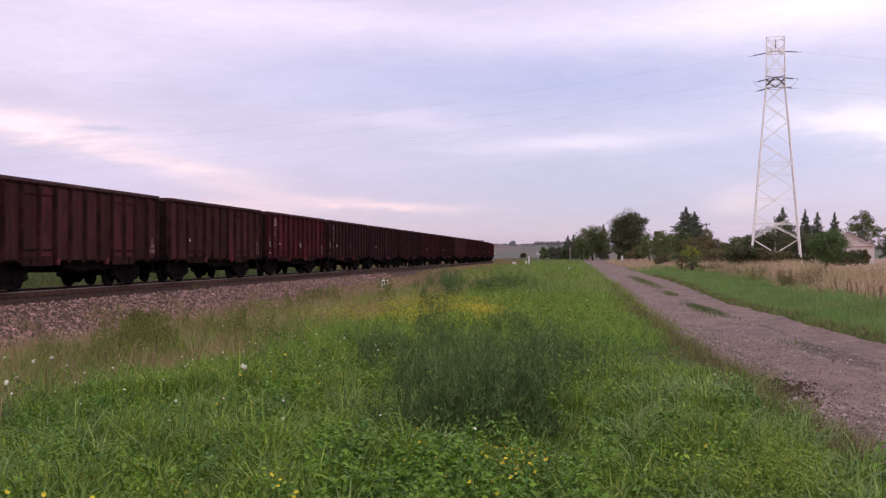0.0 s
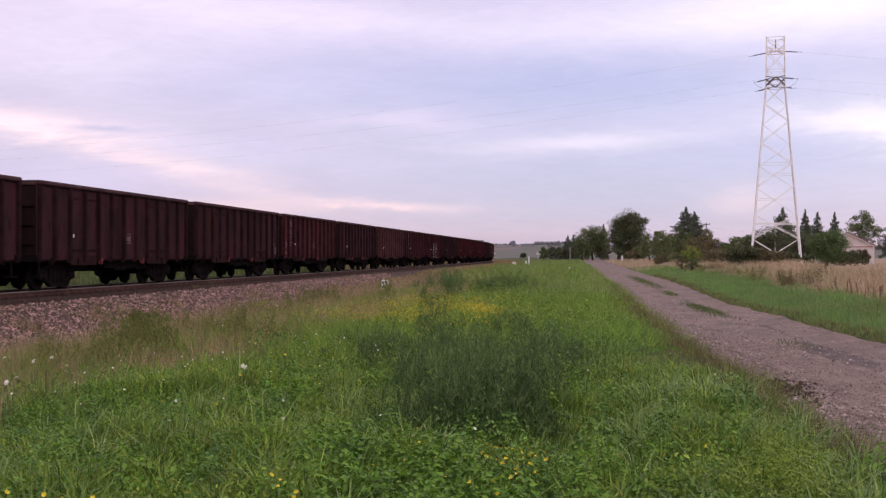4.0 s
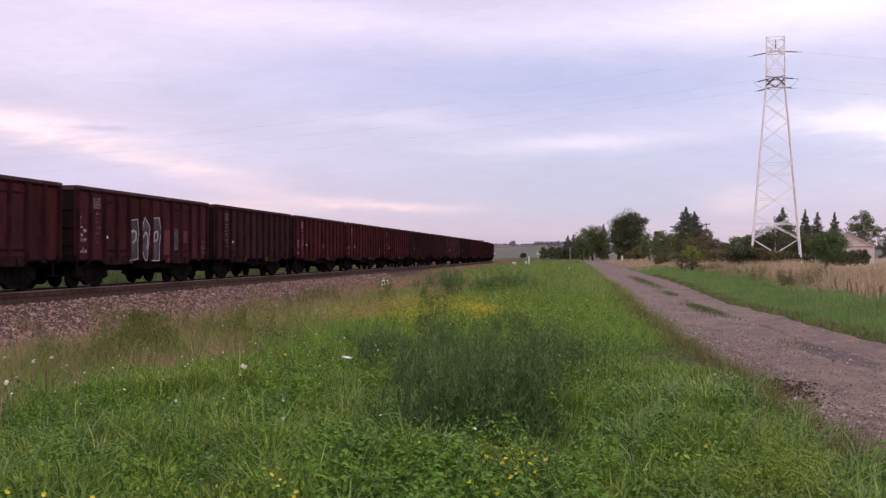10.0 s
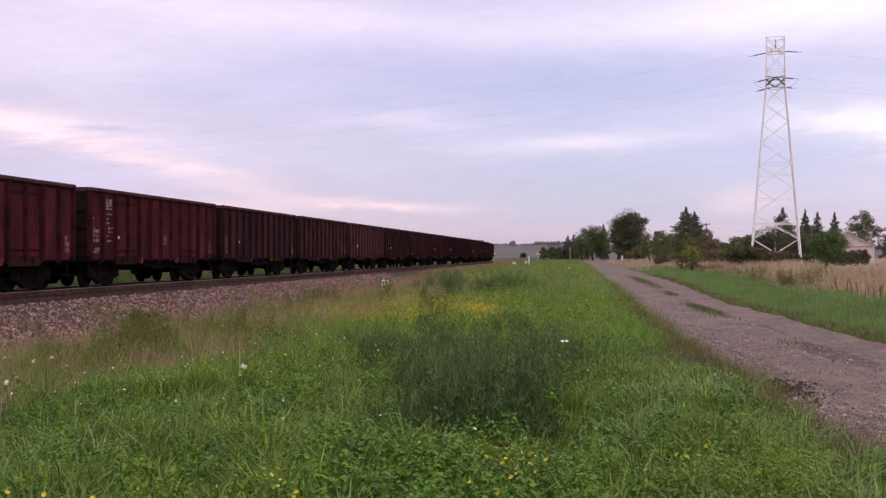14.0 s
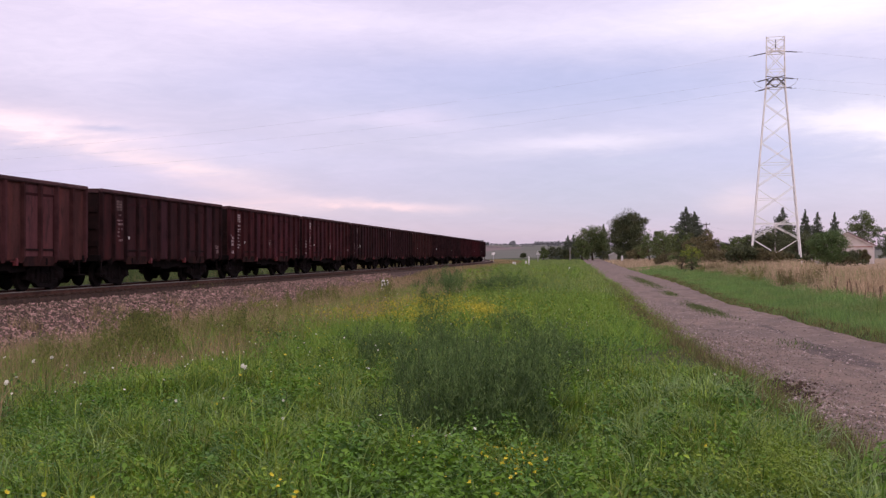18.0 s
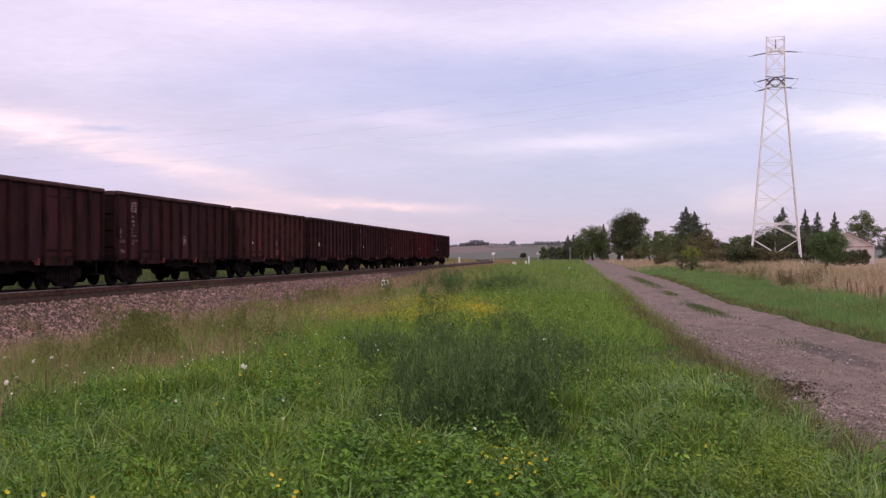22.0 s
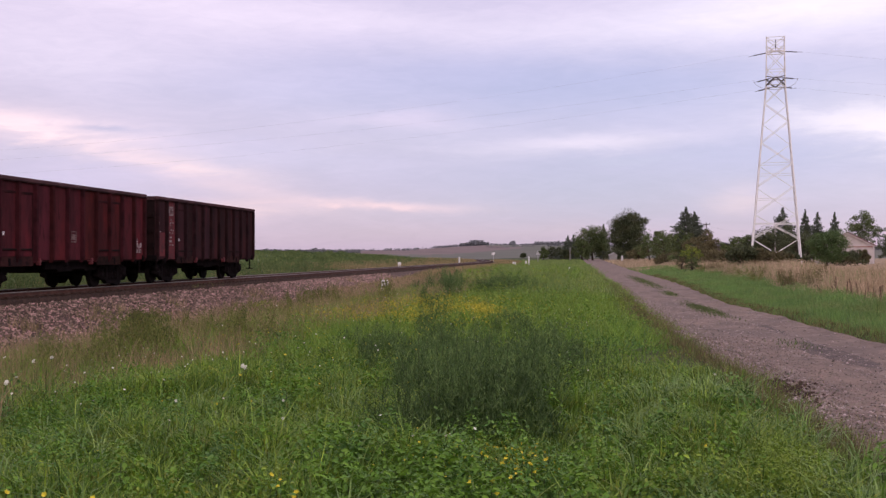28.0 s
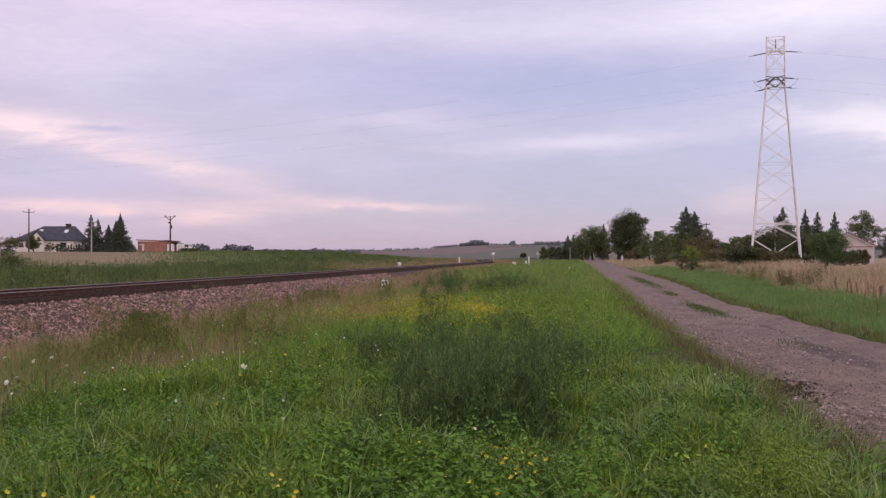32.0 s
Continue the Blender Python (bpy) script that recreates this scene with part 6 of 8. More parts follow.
M_YELLOWGREEN = material("yellow_green_leaves", (0.25, 0.31, 0.048), (0.15, 0.20, 0.034), 1.5, 0.7, island=0.9, thin=0.3)
M_NEEDLE = material("spruce_needles", (0.135, 0.155, 0.112), (0.090, 0.106, 0.078), 1.0, 0.75, island=0.35, thin=0.25)
# Skyline leaves tinted pale blue-grey: distance haze put into the colour.
M_FARWOOD = material("haze_grey_wood_leaves", (0.175, 0.178, 0.190), (0.145, 0.148, 0.160), 0.02, 0.9, island=0.25)


def crown_points(rng, h, w, low, clumps, per, ragged=0.06, lump=1.0):
    """Leaf places in uneven clumps through an egg-shaped crown."""
    c = rng.normal(0, 1, (clumps, 3))
    c /= np.linalg.norm(c, axis=1)[:, None]
    r = rng.random(clumps) ** 0.40 * (0.82 + ragged * rng.normal(0, 1, clumps))
    cc = c * r[:, None] * np.array([w / 2, w / 2, (h - low) / 2]) * 1.06 + np.array([0, 0, (h + low) / 2])
    if low <= 0.021 * h:
        cc[:, :2] *= (1 + 0.35 * np.clip(-c[:, 2:3], 0, 1))
    rad = lump * w * (0.075 + 0.06 * rng.random(clumps))
    d = rng.normal(0, 1, (clumps, per, 3))
    d /= np.linalg.norm(d, axis=2)[..., None]
    p = cc[:, None] + d * (rad[:, None] * (0.25 + 0.78 * rng.random((clumps, per)) ** 0.6))[..., None] * np.array([1.15, 1.15, 0.85])
    p = p.reshape(-1, 3)
    p[:, 2] = np.maximum(p[:, 2], low * 0.6 + 0.03)
    return p


def trunk_mesh(rng, h, w, low):
    s = Shape()
    r = 0.022 * h + 0.03
    top = (0.05 * w * rng.normal(), 0.05 * w * rng.normal(), h * 0.62)
    s.beam((0, 0, -0.15), (top[0] * 0.4, top[1] * 0.4, h * 0.3), r * 2.4, n=7, taper=0.75)
    s.beam((top[0] * 0.4, top[1] * 0.4, h * 0.3), top, r * 1.8, n=6, taper=0.4)
    for q in range(6):
        a = q * 1.1 + rng.random()
        z0 = h * (0.22 + 0.07 * q)
        s.beam((top[0] * 0.3, top[1] * 0.3, z0), (0.36 * w * math.cos(a), 0.36 * w * math.sin(a), z0 + h * 0.22), r * 0.9, n=5, taper=0.3)
    return s.mesh("trunk", M_BARK)


def leafy(name, label, category, b, y, h, w, mat, seed, low=0.18, clumps=60, per=70, leaf=None, group="", lump=1.0):
    """A broad-leaved tree or bush: tapered trunk, limbs, and a crown of many leaves."""
    rng = np.random.default_rng(seed)
    x = b * y
    t = thing(name, Matrix.Translation((x, y, float(ground_z(x, y)))) @ Matrix.Rotation(seed * 1.7, 4, "Z"), label, category, group)
    part("trunk", trunk_mesh(rng, h, w, low * h), None, t)
    p = crown_points(rng, h, w, low * h, int(clumps * 1.5), per, lump=lump)
    size = 0.66 * (leaf or 0.035 * (h + w) / 2 + 0.10) * (0.6 + 0.8 * rng.random(len(p)))
    part("crown", leaves(p, size, rng, mat, "crown", 0.25, 0.65, 0.1), None, t)
    return t


def conifer(name, label, b, y, h, w, seed, mat=None, dense=1.0, group=""):
    rng = np.random.default_rng(seed)
    x = b * y
    t = thing(name, Matrix.Translation((x, y, float(ground_z(x, y)))), label, "conifer", group)
    part("trunk", Shape().beam((0, 0, -0.15), (0, 0, h * 0.97), 0.05 * h * 0.5 + 0.06, n=6, taper=0.15).mesh("trunk", M_BARK), None, t)
    pts, sz = [], []
    tiers = int(h * 2.6)
    for i in range(tiers):
        f = (i + 0.5) / tiers
        z = h * (0.06 + 0.93 * f)
        r = 0.86 * w * (1 - f) ** 0.9 * (0.62 + 0.55 * rng.random())
        for q in range(int((12 + 8 * (1 - f)) * dense)):
            z = h * (0.06 + 0.93 * f) + (0.016 if dense < 2 else 0.028) * h * rng.normal()
            a = rng.random() * 6.283
            rr = r * (0.55 + 0.65 * rng.random())
            n = max(int(rr * 15), 6)
            s = np.linspace(0.03, 1.0, n) ** 0.6
            px = math.cos(a) * rr * s + rng.normal(0, 0.05, n)
            py = math.sin(a) * rr * s + rng.normal(0, 0.05, n)
            pz = z - 0.22 * rr * s + 0.10 * rr * s ** 3 + rng.normal(0, 0.10, n)
            pts.append(np.stack([px, py, pz], 1))
            sz.append(np.full(n, 0.14 + 0.015 * h) * (0.7 + 0.6 * rng.random(n)))
    p = np.concatenate(pts)
    p[:, 2] = np.maximum(p[:, 2], 0.06)
    part("crown", leaves(p, np.concatenate(sz), rng, mat or M_NEEDLE, "crown", 0.35, 0.55, 0.25), None, t)
    return t


def build_trees():
    TREES, BUSHES, SPRUCE = "trees by the road", "bushes by the road", "conifers"
    leafy("round_tree", "large dark round-crowned tree beside the road", "tree", 0.1678, 255, 11.8, 9.6, M_CROWN, 21, 0.0, 130, 150, 0.40, TREES, 1.25)
    leafy("tree", "mid-green broad-leaved tree beside the road", "tree", 0.1353, 270, 9.3, 8.6, M_CROWN_MID, 22, 0.0, 110, 100, 0.38, TREES, 1.15)
    leafy("tree", "low green broad-leaved tree beside the road", "tree", 0.1256, 262, 6.2, 5.2, M_CROWN_MID, 23, 0.02, 50, 60, 0.36, TREES)
    leafy("tree", "olive-brown tree in the thicket", "tree", 0.2389, 195, 6.0, 4.8, M_CROWN_BROWN, 24, 0.12, 46, 60, 0.34, TREES)
    leafy("tree", "tall ragged tree in the thicket", "tree", 0.1950, 262, 7.6, 4.4, M_CROWN_MID, 25, 0.05, 36, 60, 0.36, TREES)
    leafy("tree", "ragged green tree in the thicket", "tree", 0.2052, 255, 7.2, 4.6, M_CROWN_MID, 26, 0.05, 36, 60, 0.36, TREES)
    leafy("tree", "bright green broad-leaved tree before the white house", "tree", 0.3475, 138, 4.8, 5.6, M_CROWN_LIGHT, 27, 0.04, 80, 80, 0.26, TREES)
    leafy("tree", "tall loose-crowned tree behind the white house", "tree", 0.3797, 205, 9.4, 6.8, M_CROWN_MID, 28, 0.25, 60, 70, 0.36, TREES)
    leafy("tree", "dark tree beside the white house", "tree", 0.4032, 150, 5.6, 3.6, M_CROWN, 29, 0.05, 50, 60, 0.26, TREES)
    hedge = [(0.1868, 215, 5.6, 6.4, M_CROWN_MID), (0.2011, 205, 6.2, 7.0, M_CROWN_MID), (0.2149, 198, 6.0, 6.2, M_CROWN_MID), (0.2302, 185, 4.8, 5.4, M_CROWN_BROWN), (0.2491, 176, 2.4, 3.6, M_CROWN_BROWN), (0.2624, 168, 4.0, 4.4, M_CROWN_MID), (0.2736, 160, 5.0, 5.4, M_CROWN_MID), (0.2879, 158, 5.9, 6.4, M_CROWN), (0.3052, 156, 6.0, 6.4, M_CROWN), (0.3205, 150, 5.0, 5.4, M_CROWN), (0.3348, 148, 4.4, 5.0, M_CROWN), (0.3680, 150, 2.0, 4.6, M_CROWN), (0.3792, 158, 2.4, 2.2, M_CROWN_BROWN), (0.3552, 152, 1.9, 4.2, M_CROWN)]
    scrub = [(0.2915, 112, 2.3, 3.4, M_CROWN_BROWN), (0.3035, 110, 2.1, 3.2, M_CROWN_BROWN), (0.3130, 111, 1.9, 3.0, M_CROWN), (0.2715, 112, 2.9, 3.6, M_CROWN), (0.2848, 114, 2.3, 3.4, M_CROWN_BROWN), (0.2047, 150, 1.7, 4.2, M_CROWN_BROWN), (0.2185, 140, 1.9, 4.0, M_CROWN_MID), (0.2368, 132, 2.0, 4.0, M_CROWN_BROWN), (0.2532, 124, 2.1, 3.8, M_CROWN_BROWN), (0.3068, 118, 1.9, 3.2, M_CROWN_BROWN), (0.3195, 122, 1.8, 3.2, M_CROWN), (0.2950, 113, 1.9, 2.2, M_CROWN), (0.1766, 232, 3.0, 5.0, M_CROWN_BROWN), (0.1562, 250, 2.6, 6.0, M_CROWN), (0.0909, 300, 3.6, 3.4, M_CROWN_MID), (0.1011, 305, 4.0, 5.5, M_CROWN), (0.1102, 295, 3.4, 4.0, M_CROWN), (0.0725, 420, 1.9, 2.6, M_CROWN)]
    for i, (px, y, h, w, m) in enumerate(hedge + scrub):
        leafy("bush", "dense dark green bush in the thicket" if m is M_CROWN else ("olive-brown straggling bush in the thicket" if m is M_CROWN_BROWN else "mid-green leafy bush in the thicket"), "bush", px, y, h, w, m, 40 + i, 0.02, 34, 60, 0.26 + 0.0005 * y, BUSHES)
    leafy("yellow_bush", "small bright yellow-green bush on the verge", "bush", 0.2246, 92, 2.55, 1.9, M_YELLOWGREEN, 70, 0.25, 20, 50, 0.12)
    leafy("bush", "small dark green bush on the verge", "bush", 0.2256, 91, 1.55, 1.5, M_CROWN_MID, 71, 0.0, 26, 60, 0.10, BUSHES)
    leafy("bush", "olive straggling bush behind the verge", "bush", 0.2154, 100, 1.9, 1.8, M_CROWN_BROWN, 72, 0.05, 24, 50, 0.10, BUSHES)
    leafy("ditch_bush", "olive green bush in the dry ditch", "bush", -0.2726, 19.3, 0.86, 0.70, M_OLIVE, 73, 0.0, 44, 150, 0.040, "", 1.3)
    leafy("bush", "leafy olive shrub among the weeds behind the line", "bush", -0.3961, 62, 1.9, 2.6, M_CROWN_MID, 78, 0.0, 40, 60, 0.12)
    leafy("ditch_bush", "low leafy bush at the ballast's foot", "bush", -0.1143, 44, 0.8, 1.5, M_OLIVE, 74, 0.02, 26, 60, 0.06)
    leafy("ditch_bush", "low yellow-green bush at the ballast's foot", "bush", -0.1679, 37, 0.7, 1.2, M_YELLOWGREEN, 75, 0.02, 26, 60, 0.05)
    for i, (px, y, h, w) in enumerate(((0.1128, 300, 6.6, 4.4), (0.1179, 302, 6.9, 4.4), (0.1450, 292, 9.3, 3.2), (0.2195, 230, 11.2, 8.6), (0.2271, 236, 10.4, 7.4), (0.3068, 190, 9.4, 6.4), (0.3272, 208, 9.7, 4.2), (0.3384, 210, 9.4, 4.4), (0.3537, 214, 9.6, 3.5),
                                       (-0.3180, 243, 8.1, 3.6), (-0.3117, 245, 7.2, 3.2))):
        conifer("spruce", "dark spruce with drooping tiers", px, y, h, w, 100 + i, None, 1.0, SPRUCE)
    for i, (px, y, h, w) in enumerate(((-0.3020, 242, 5.8, 3.0), (-0.2914, 241, 8.0, 3.6), (-0.2955, 244, 6.6, 3.2), (-0.2830, 243, 2.6, 1.3))):
        conifer("cypress", "dense dark cypress beside the bungalow", px, y, h, w, 130 + i, None, 2.4, "cypresses")
    for i in range(9):
        conifer("hedge_cypress", "small clipped cypress in a garden row", -0.3455 + 0.0024 * i, 238, 1.5 + 0.25 * math.sin(i * 2.1), 0.7, 150 + i, None, 1.6, "row of small cypresses")
    leafy("bush", "rounded garden bush near the bungalow", "bush", -0.3910, 238, 3.6, 5.4, M_CROWN_BROWN, 90, 0.02, 40, 60, 0.3, "garden bushes")
    leafy("bush", "green garden bush before the bungalow", "bush", -0.3700, 236, 3.8, 3.2, M_CROWN_MID, 91, 0.0, 60, 60, 0.28, "garden bushes")
    leafy("bush", "reddish garden bush before the bungalow", "bush", -0.3552, 237, 2.0, 2.4, M_CROWN_BROWN, 92, 0.02, 26, 50, 0.2, "garden bushes")
    leafy("bush", "dark garden bush before the bungalow", "bush", -0.3486, 238, 1.9, 1.8, M_CROWN, 93, 0.02, 26, 50, 0.2, "garden bushes")
    leafy("bush", "low hedge bush beside the brick building", "bush", -0.2812, 244, 1.6, 3.2, M_CROWN, 94, 0.02, 26, 50, 0.2, "garden bushes")
    leafy("bush", "low dark hedge beside the brick building", "bush", -0.2317, 240, 0.95, 3.6, M_CROWN, 95, 0.02, 26, 50, 0.2, "garden bushes")
    leafy("bush", "low dark hedge at the field's edge", "bush", -0.2236, 243, 1.0, 3.0, M_CROWN, 96, 0.02, 26, 50, 0.2, "garden bushes")
    # far woods on the skyline
    rng = np.random.default_rng(77)
    pts, sz = [], []
    for (b, y, lb, h, c) in FAR_WOODS:
        for q in range(c * 11):
            bb, yy = b + lb * rng.uniform(-1, 1), y * rng.uniform(0.985, 1.015)
            hh = h * rng.uniform(0.25, 0.70)
            n = 15
            d = rng.normal(0, 1, (n, 3))
            d /= np.linalg.norm(d, axis=1)[:, None]
            x = bb * yy
            pts.append(np.array([x, yy, float(ground_z(x, yy)) + hh * 0.48]) + d * np.array([hh * 0.42, hh * 0.42, hh * 0.5]) * (0.7 + 0.4 * rng.random((n, 1))))
            sz.append(np.full(n, hh * 0.36))
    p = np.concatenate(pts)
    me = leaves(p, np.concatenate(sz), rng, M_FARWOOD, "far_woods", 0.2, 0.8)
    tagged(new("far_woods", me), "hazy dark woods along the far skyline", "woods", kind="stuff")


# far woods: bearing, distance, half-spread of bearing, height, count
WEST_WOODS = [(-0.2190, 620, 0.007, 8.0, 5), (-0.1935, 760, 0.003, 10, 3), (-0.1825, 780, 0.009, 9.0, 7), (-0.2113, 900, 0.02, 5.5, 14), (-0.1400, 1000, 0.065, 5.2, 44), (-0.1572, 820, 0.006, 5.5, 4), (-0.1460, 830, 0.005, 5, 3), (-0.1128, 860, 0.006, 6.5, 4), (-0.0735, 1500, 0.05, 5, 16)]
EAST_WOODS = [(-0.0225, 1700, 0.03, 5, 9), (0.0031, 1750, 0.012, 6, 8), (0.0285, 1750, 0.013, 8, 20), (0.030, 1745, 0.006, 13, 9), (0.0245, 1750, 0.003, 10, 3), (0.0365, 1752, 0.003, 9, 3), (0.0490, 1850, 0.012, 5, 6), (0.0624, 1900, 0.002, 11, 2), (0.066, 1850, 0.012, 5, 7), (0.085, 1850, 0.014, 5, 9), (0.060, 1450, 0.022, 2.6, 7), (0.1026, 1850, 0.02, 9, 14), (-0.2726, 1100, 0.10, 5, 30), (-0.3695, 1100, 0.05, 5, 16), (0.2123, 1500, 0.12, 8, 30), (0.3399, 1300, 0.08, 8, 20)]
FAR_WOODS = WEST_WOODS + EAST_WOODS
build_trees()

# ---- pylon and power line ----
M_PYLON = material("pale_painted_steel", (0.84, 0.82, 0.82), (0.74, 0.71, 0.70), 1.2, 0.6, metal=0.1, fine=0.2)
M_PYLON_DARK = material("weathered_galvanised_steel", (0.20, 0.19, 0.19), (0.12, 0.11, 0.11), 2.0, 0.6, metal=0.4)
M_INSUL = material("dark_glazed_insulator", (0.12, 0.10, 0.105), (0.08, 0.07, 0.075), 5.0, 0.35, coat=1)
M_WIRE = material("aluminium_cable", (0.32, 0.30, 0.34), (0.26, 0.25, 0.28), 5.0, 0.6, metal=0.3)
M_CONCRETE = material("concrete", (0.36, 0.34, 0.32), (0.26, 0.24, 0.23), 2.5, 0.9, bump=0.006, fine=0.4)
PYLON_AT = (0.3006 * 122, 122.0)


def build_pylon(m, label):
    p = thing("transmission_pylon", m, label, "pylon", "pylons of the power line")

    def half(z):
        return float(np.interp(z, [0, 20.4, 25.45], [2.72, 0.98, 0.94]))

    def corner(i, z):
        w = half(z)
        return ((-w, -w, z), (w, -w, z), (w, w, z), (-w, w, z))[i % 4]

    cuts = [0, 3.3, 6.0, 9.0, 11.5, 13.8, 16.1, 18.1, 20.2, 21.9, 24.0, 25.45]
    for i in range(4):
        for a, b, w in ((-0.3, 11.5, 0.135), (11.5, 20.2, 0.12), (20.2, 25.5, 0.10)):
            part("leg", Shape().beam(corner(i, max(a, 0)) if a >= 0 else (*corner(i, 0)[:2], a), corner(i, b), w), M_PYLON, p)
        part("footing", Shape().rbox(corner(i, 0)[0] - 0.4, corner(i, 0)[0] + 0.4, corner(i, 0)[1] - 0.4, corner(i, 0)[1] + 0.4, -0.4, 0.25, 0.05), M_CONCRETE, p, "concrete footing")
    for f in range(4):
        for k in range(len(cuts) - 1):
            a, b = cuts[k], cuts[k + 1]
            wd = 0.11 if k < 8 else 0.08
            up = (0, 0, 0, 0, 1, 0, 1, 0)[k] if k < 8 else (k + f) % 2
            lo, hi = Vector(corner(f + up, a)), Vector(corner(f + 1 - up, b))
            bar = Shape()
            if f == 0 and 0 < k < 8:
                for dz in (-0.085, 0.085):
                    bar.beam(lo + Vector((0, 0, dz)), hi + Vector((0, 0, dz)), 0.065, 0.06)
            else:
                bar.beam(lo, hi, wd * (0.8 if k >= 8 or k == 0 else 0.5))
            part("brace", bar, M_PYLON, p)
            if k >= 8 or k == 0:
                part("brace", Shape().beam(corner(f + 1 - up, a), corner(f + up, b), wd * 0.8, wd * 0.6), M_PYLON, p)
            elif k == 1 and f == 0:
                mid = (lo + hi) / 2
                part("brace", Shape().beam(mid + Vector((0, 0, 0.085)), Vector(corner(1, a)) + Vector((0, 0, 0.085)), 0.065, 0.06).beam(mid - Vector((0, 0, 0.085)), Vector(corner(1, a)) - Vector((0, 0, 0.085)), 0.065, 0.06), M_PYLON, p)
                part("brace", Shape().beam(corner(0, b), mid, 0.045), M_PYLON, p, "thin inner brace")
        for z, t in ((1.6, 0.06), (5.0, 0.09), (7.7, 0.045), (10.4, 0.045), (11.6, 0.045), (20.2, 0.06), (21.9, 0.06), (23.85, 0.09), (24.15, 0.07), (25.45, 0.06)):
            part("crosspiece", Shape().beam(corner(f, z), corner(f + 1, z), t, t * 0.9), M_PYLON, p)
    # arms reaching across the line
    tips = [(0, -3.4, 20.6), (0, 3.6, 20.6), (0, 1.6, 24.3)]
    hang = Shape().beam((0, 0, 25.4), (0, 0, 24.2), 0.04, n=5)
    for q in range(7):
        hang.lathe((0, 0, 25.2 - 0.13 * q), (0, 0, 1), [(-0.045, 0.035), (-0.01, 0.085), (0.02, 0.075), (0.045, 0.035)], 8)
    part("insulator_string", hang, M_INSUL, p, "dark hanging string of disc insulators")
    for (tx, ty, tz) in tips:
        sg = 1 if ty > 0 else -1
        steel = M_PYLON if tz > 22 else M_PYLON_DARK
        for sx in (-1, 1):
            w = half(tz)
            part("arm_bar", Shape().beam((sx * w, sg * w, tz - 0.45), (0.12 * sx, ty, tz), 0.12), steel, p)
            part("arm_bar", Shape().beam((sx * w, sg * w, tz + 0.55), (0.12 * sx, ty, tz), 0.09), steel, p)
            part("arm_bar", Shape().beam((sx * w, sg * w, tz), (-sx * half(tz) * 0.5, sg * (w + abs(ty)) / 2, tz), 0.07), steel, p)
        part("arm_end", Shape().rbox(-0.22, 0.22, ty - 0.10, ty + 0.10, tz - 0.08, tz + 0.08, 0.02), M_PYLON_DARK, p)
    for (tx, ty, tz) in tips:
        for sx in (-1, 1):
            # strings run out along the wires
            far = 2.7 if tz > 22 else 2.1
            fall = 0.46 if sx < 0 else 0.24
            ins = Shape().beam((0, 0, 0), (sx * far, 0, -fall), 0.045, n=5)
            for q in range(16):
                f = 0.22 + 0.036 * q
                ins.lathe((sx * far * f, 0, -fall * f), (sx, 0, -fall / far), [(-0.045, 0.035), (-0.01, 0.078), (0.02, 0.07), (0.045, 0.035)], 8)
            o = part("insulator_string", ins, M_INSUL, p, "dark string of disc insulators")
            o.matrix_basis = pose(sx * 0.2, ty, tz)
    loop = Shape()
    pr = None
    for q in range(13):
        a = math.pi * q / 12
        pt = (-2.25 * math.cos(a), -3.4, 20.4 - 1.1 * math.sin(a))
        if pr:
            loop.beam(pr, pt, 0.035, n=4)
        pr = pt
    part("jumper_wire", loop, M_WIRE, p)
    return p, tips


def build_power_line():
    turn = Matrix.Rotation(radians(-16.4), 4, "Z")

    def post(x, y):
        return Matrix.Translation((x, y, float(ground_z(x, y)))) @ turn

    m0 = post(*PYLON_AT)
    p, tips = build_pylon(m0, "tall pale lattice transmission pylon in the field")
    m1, m2 = post(-230, 190), post(PYLON_AT[0] + 268, PYLON_AT[1] - 68)
    copy_thing(p, m1)
    copy_thing(p, m2)
    for (tx, ty, tz), sag in zip(tips, (7.9, 9.1, 9.9)):
        for ma, mb, sx in ((m0, m1, -1), (m0, m2, 1)):
            far = 2.9 if tz > 22 else 2.3
            a = ma @ Vector((sx * far, ty, tz - 0.22))
            b = mb @ Vector((-sx * far, ty, tz - 0.22))
            s = Shape()
            n = 40
            pts = []
            for q in range(n + 1):
                f = q / n
                v = a.lerp(b, f)
                v.z -= 4 * sag * f * (1 - f)
                pts.append(v)
            for u, v in zip(pts, pts[1:]):
                s.beam(u, v, 0.007, n=4)
            tagged(part("power_cable", s, M_WIRE), "thin sagging high-voltage cable between pylons", "cable", "cables of the power line")


build_power_line()

# ---- poles, posts and signs ----
M_POLEWOOD = material("dark_pole_wood", (0.13, 0.105, 0.098), (0.08, 0.065, 0.06), 2.0, 0.9, fine=0.3)
M_POLECON = material("pale_concrete_pole", (0.42, 0.38, 0.36), (0.30, 0.27, 0.26), 1.5, 0.9, fine=0.3)
M_WHITEPOST = material("whitewashed_post", (0.80, 0.78, 0.77), (0.62, 0.58, 0.56), 3.0, 0.8, fine=0.3)
M_BLACK = material("black_paint", (0.03, 0.028, 0.03), (0.018, 0.018, 0.02), 4.0, 0.7)
M_SIGNBACK = material("grey_sign_metal", (0.52, 0.50, 0.50), (0.40, 0.38, 0.38), 2.0, 0.5, metal=0.4)


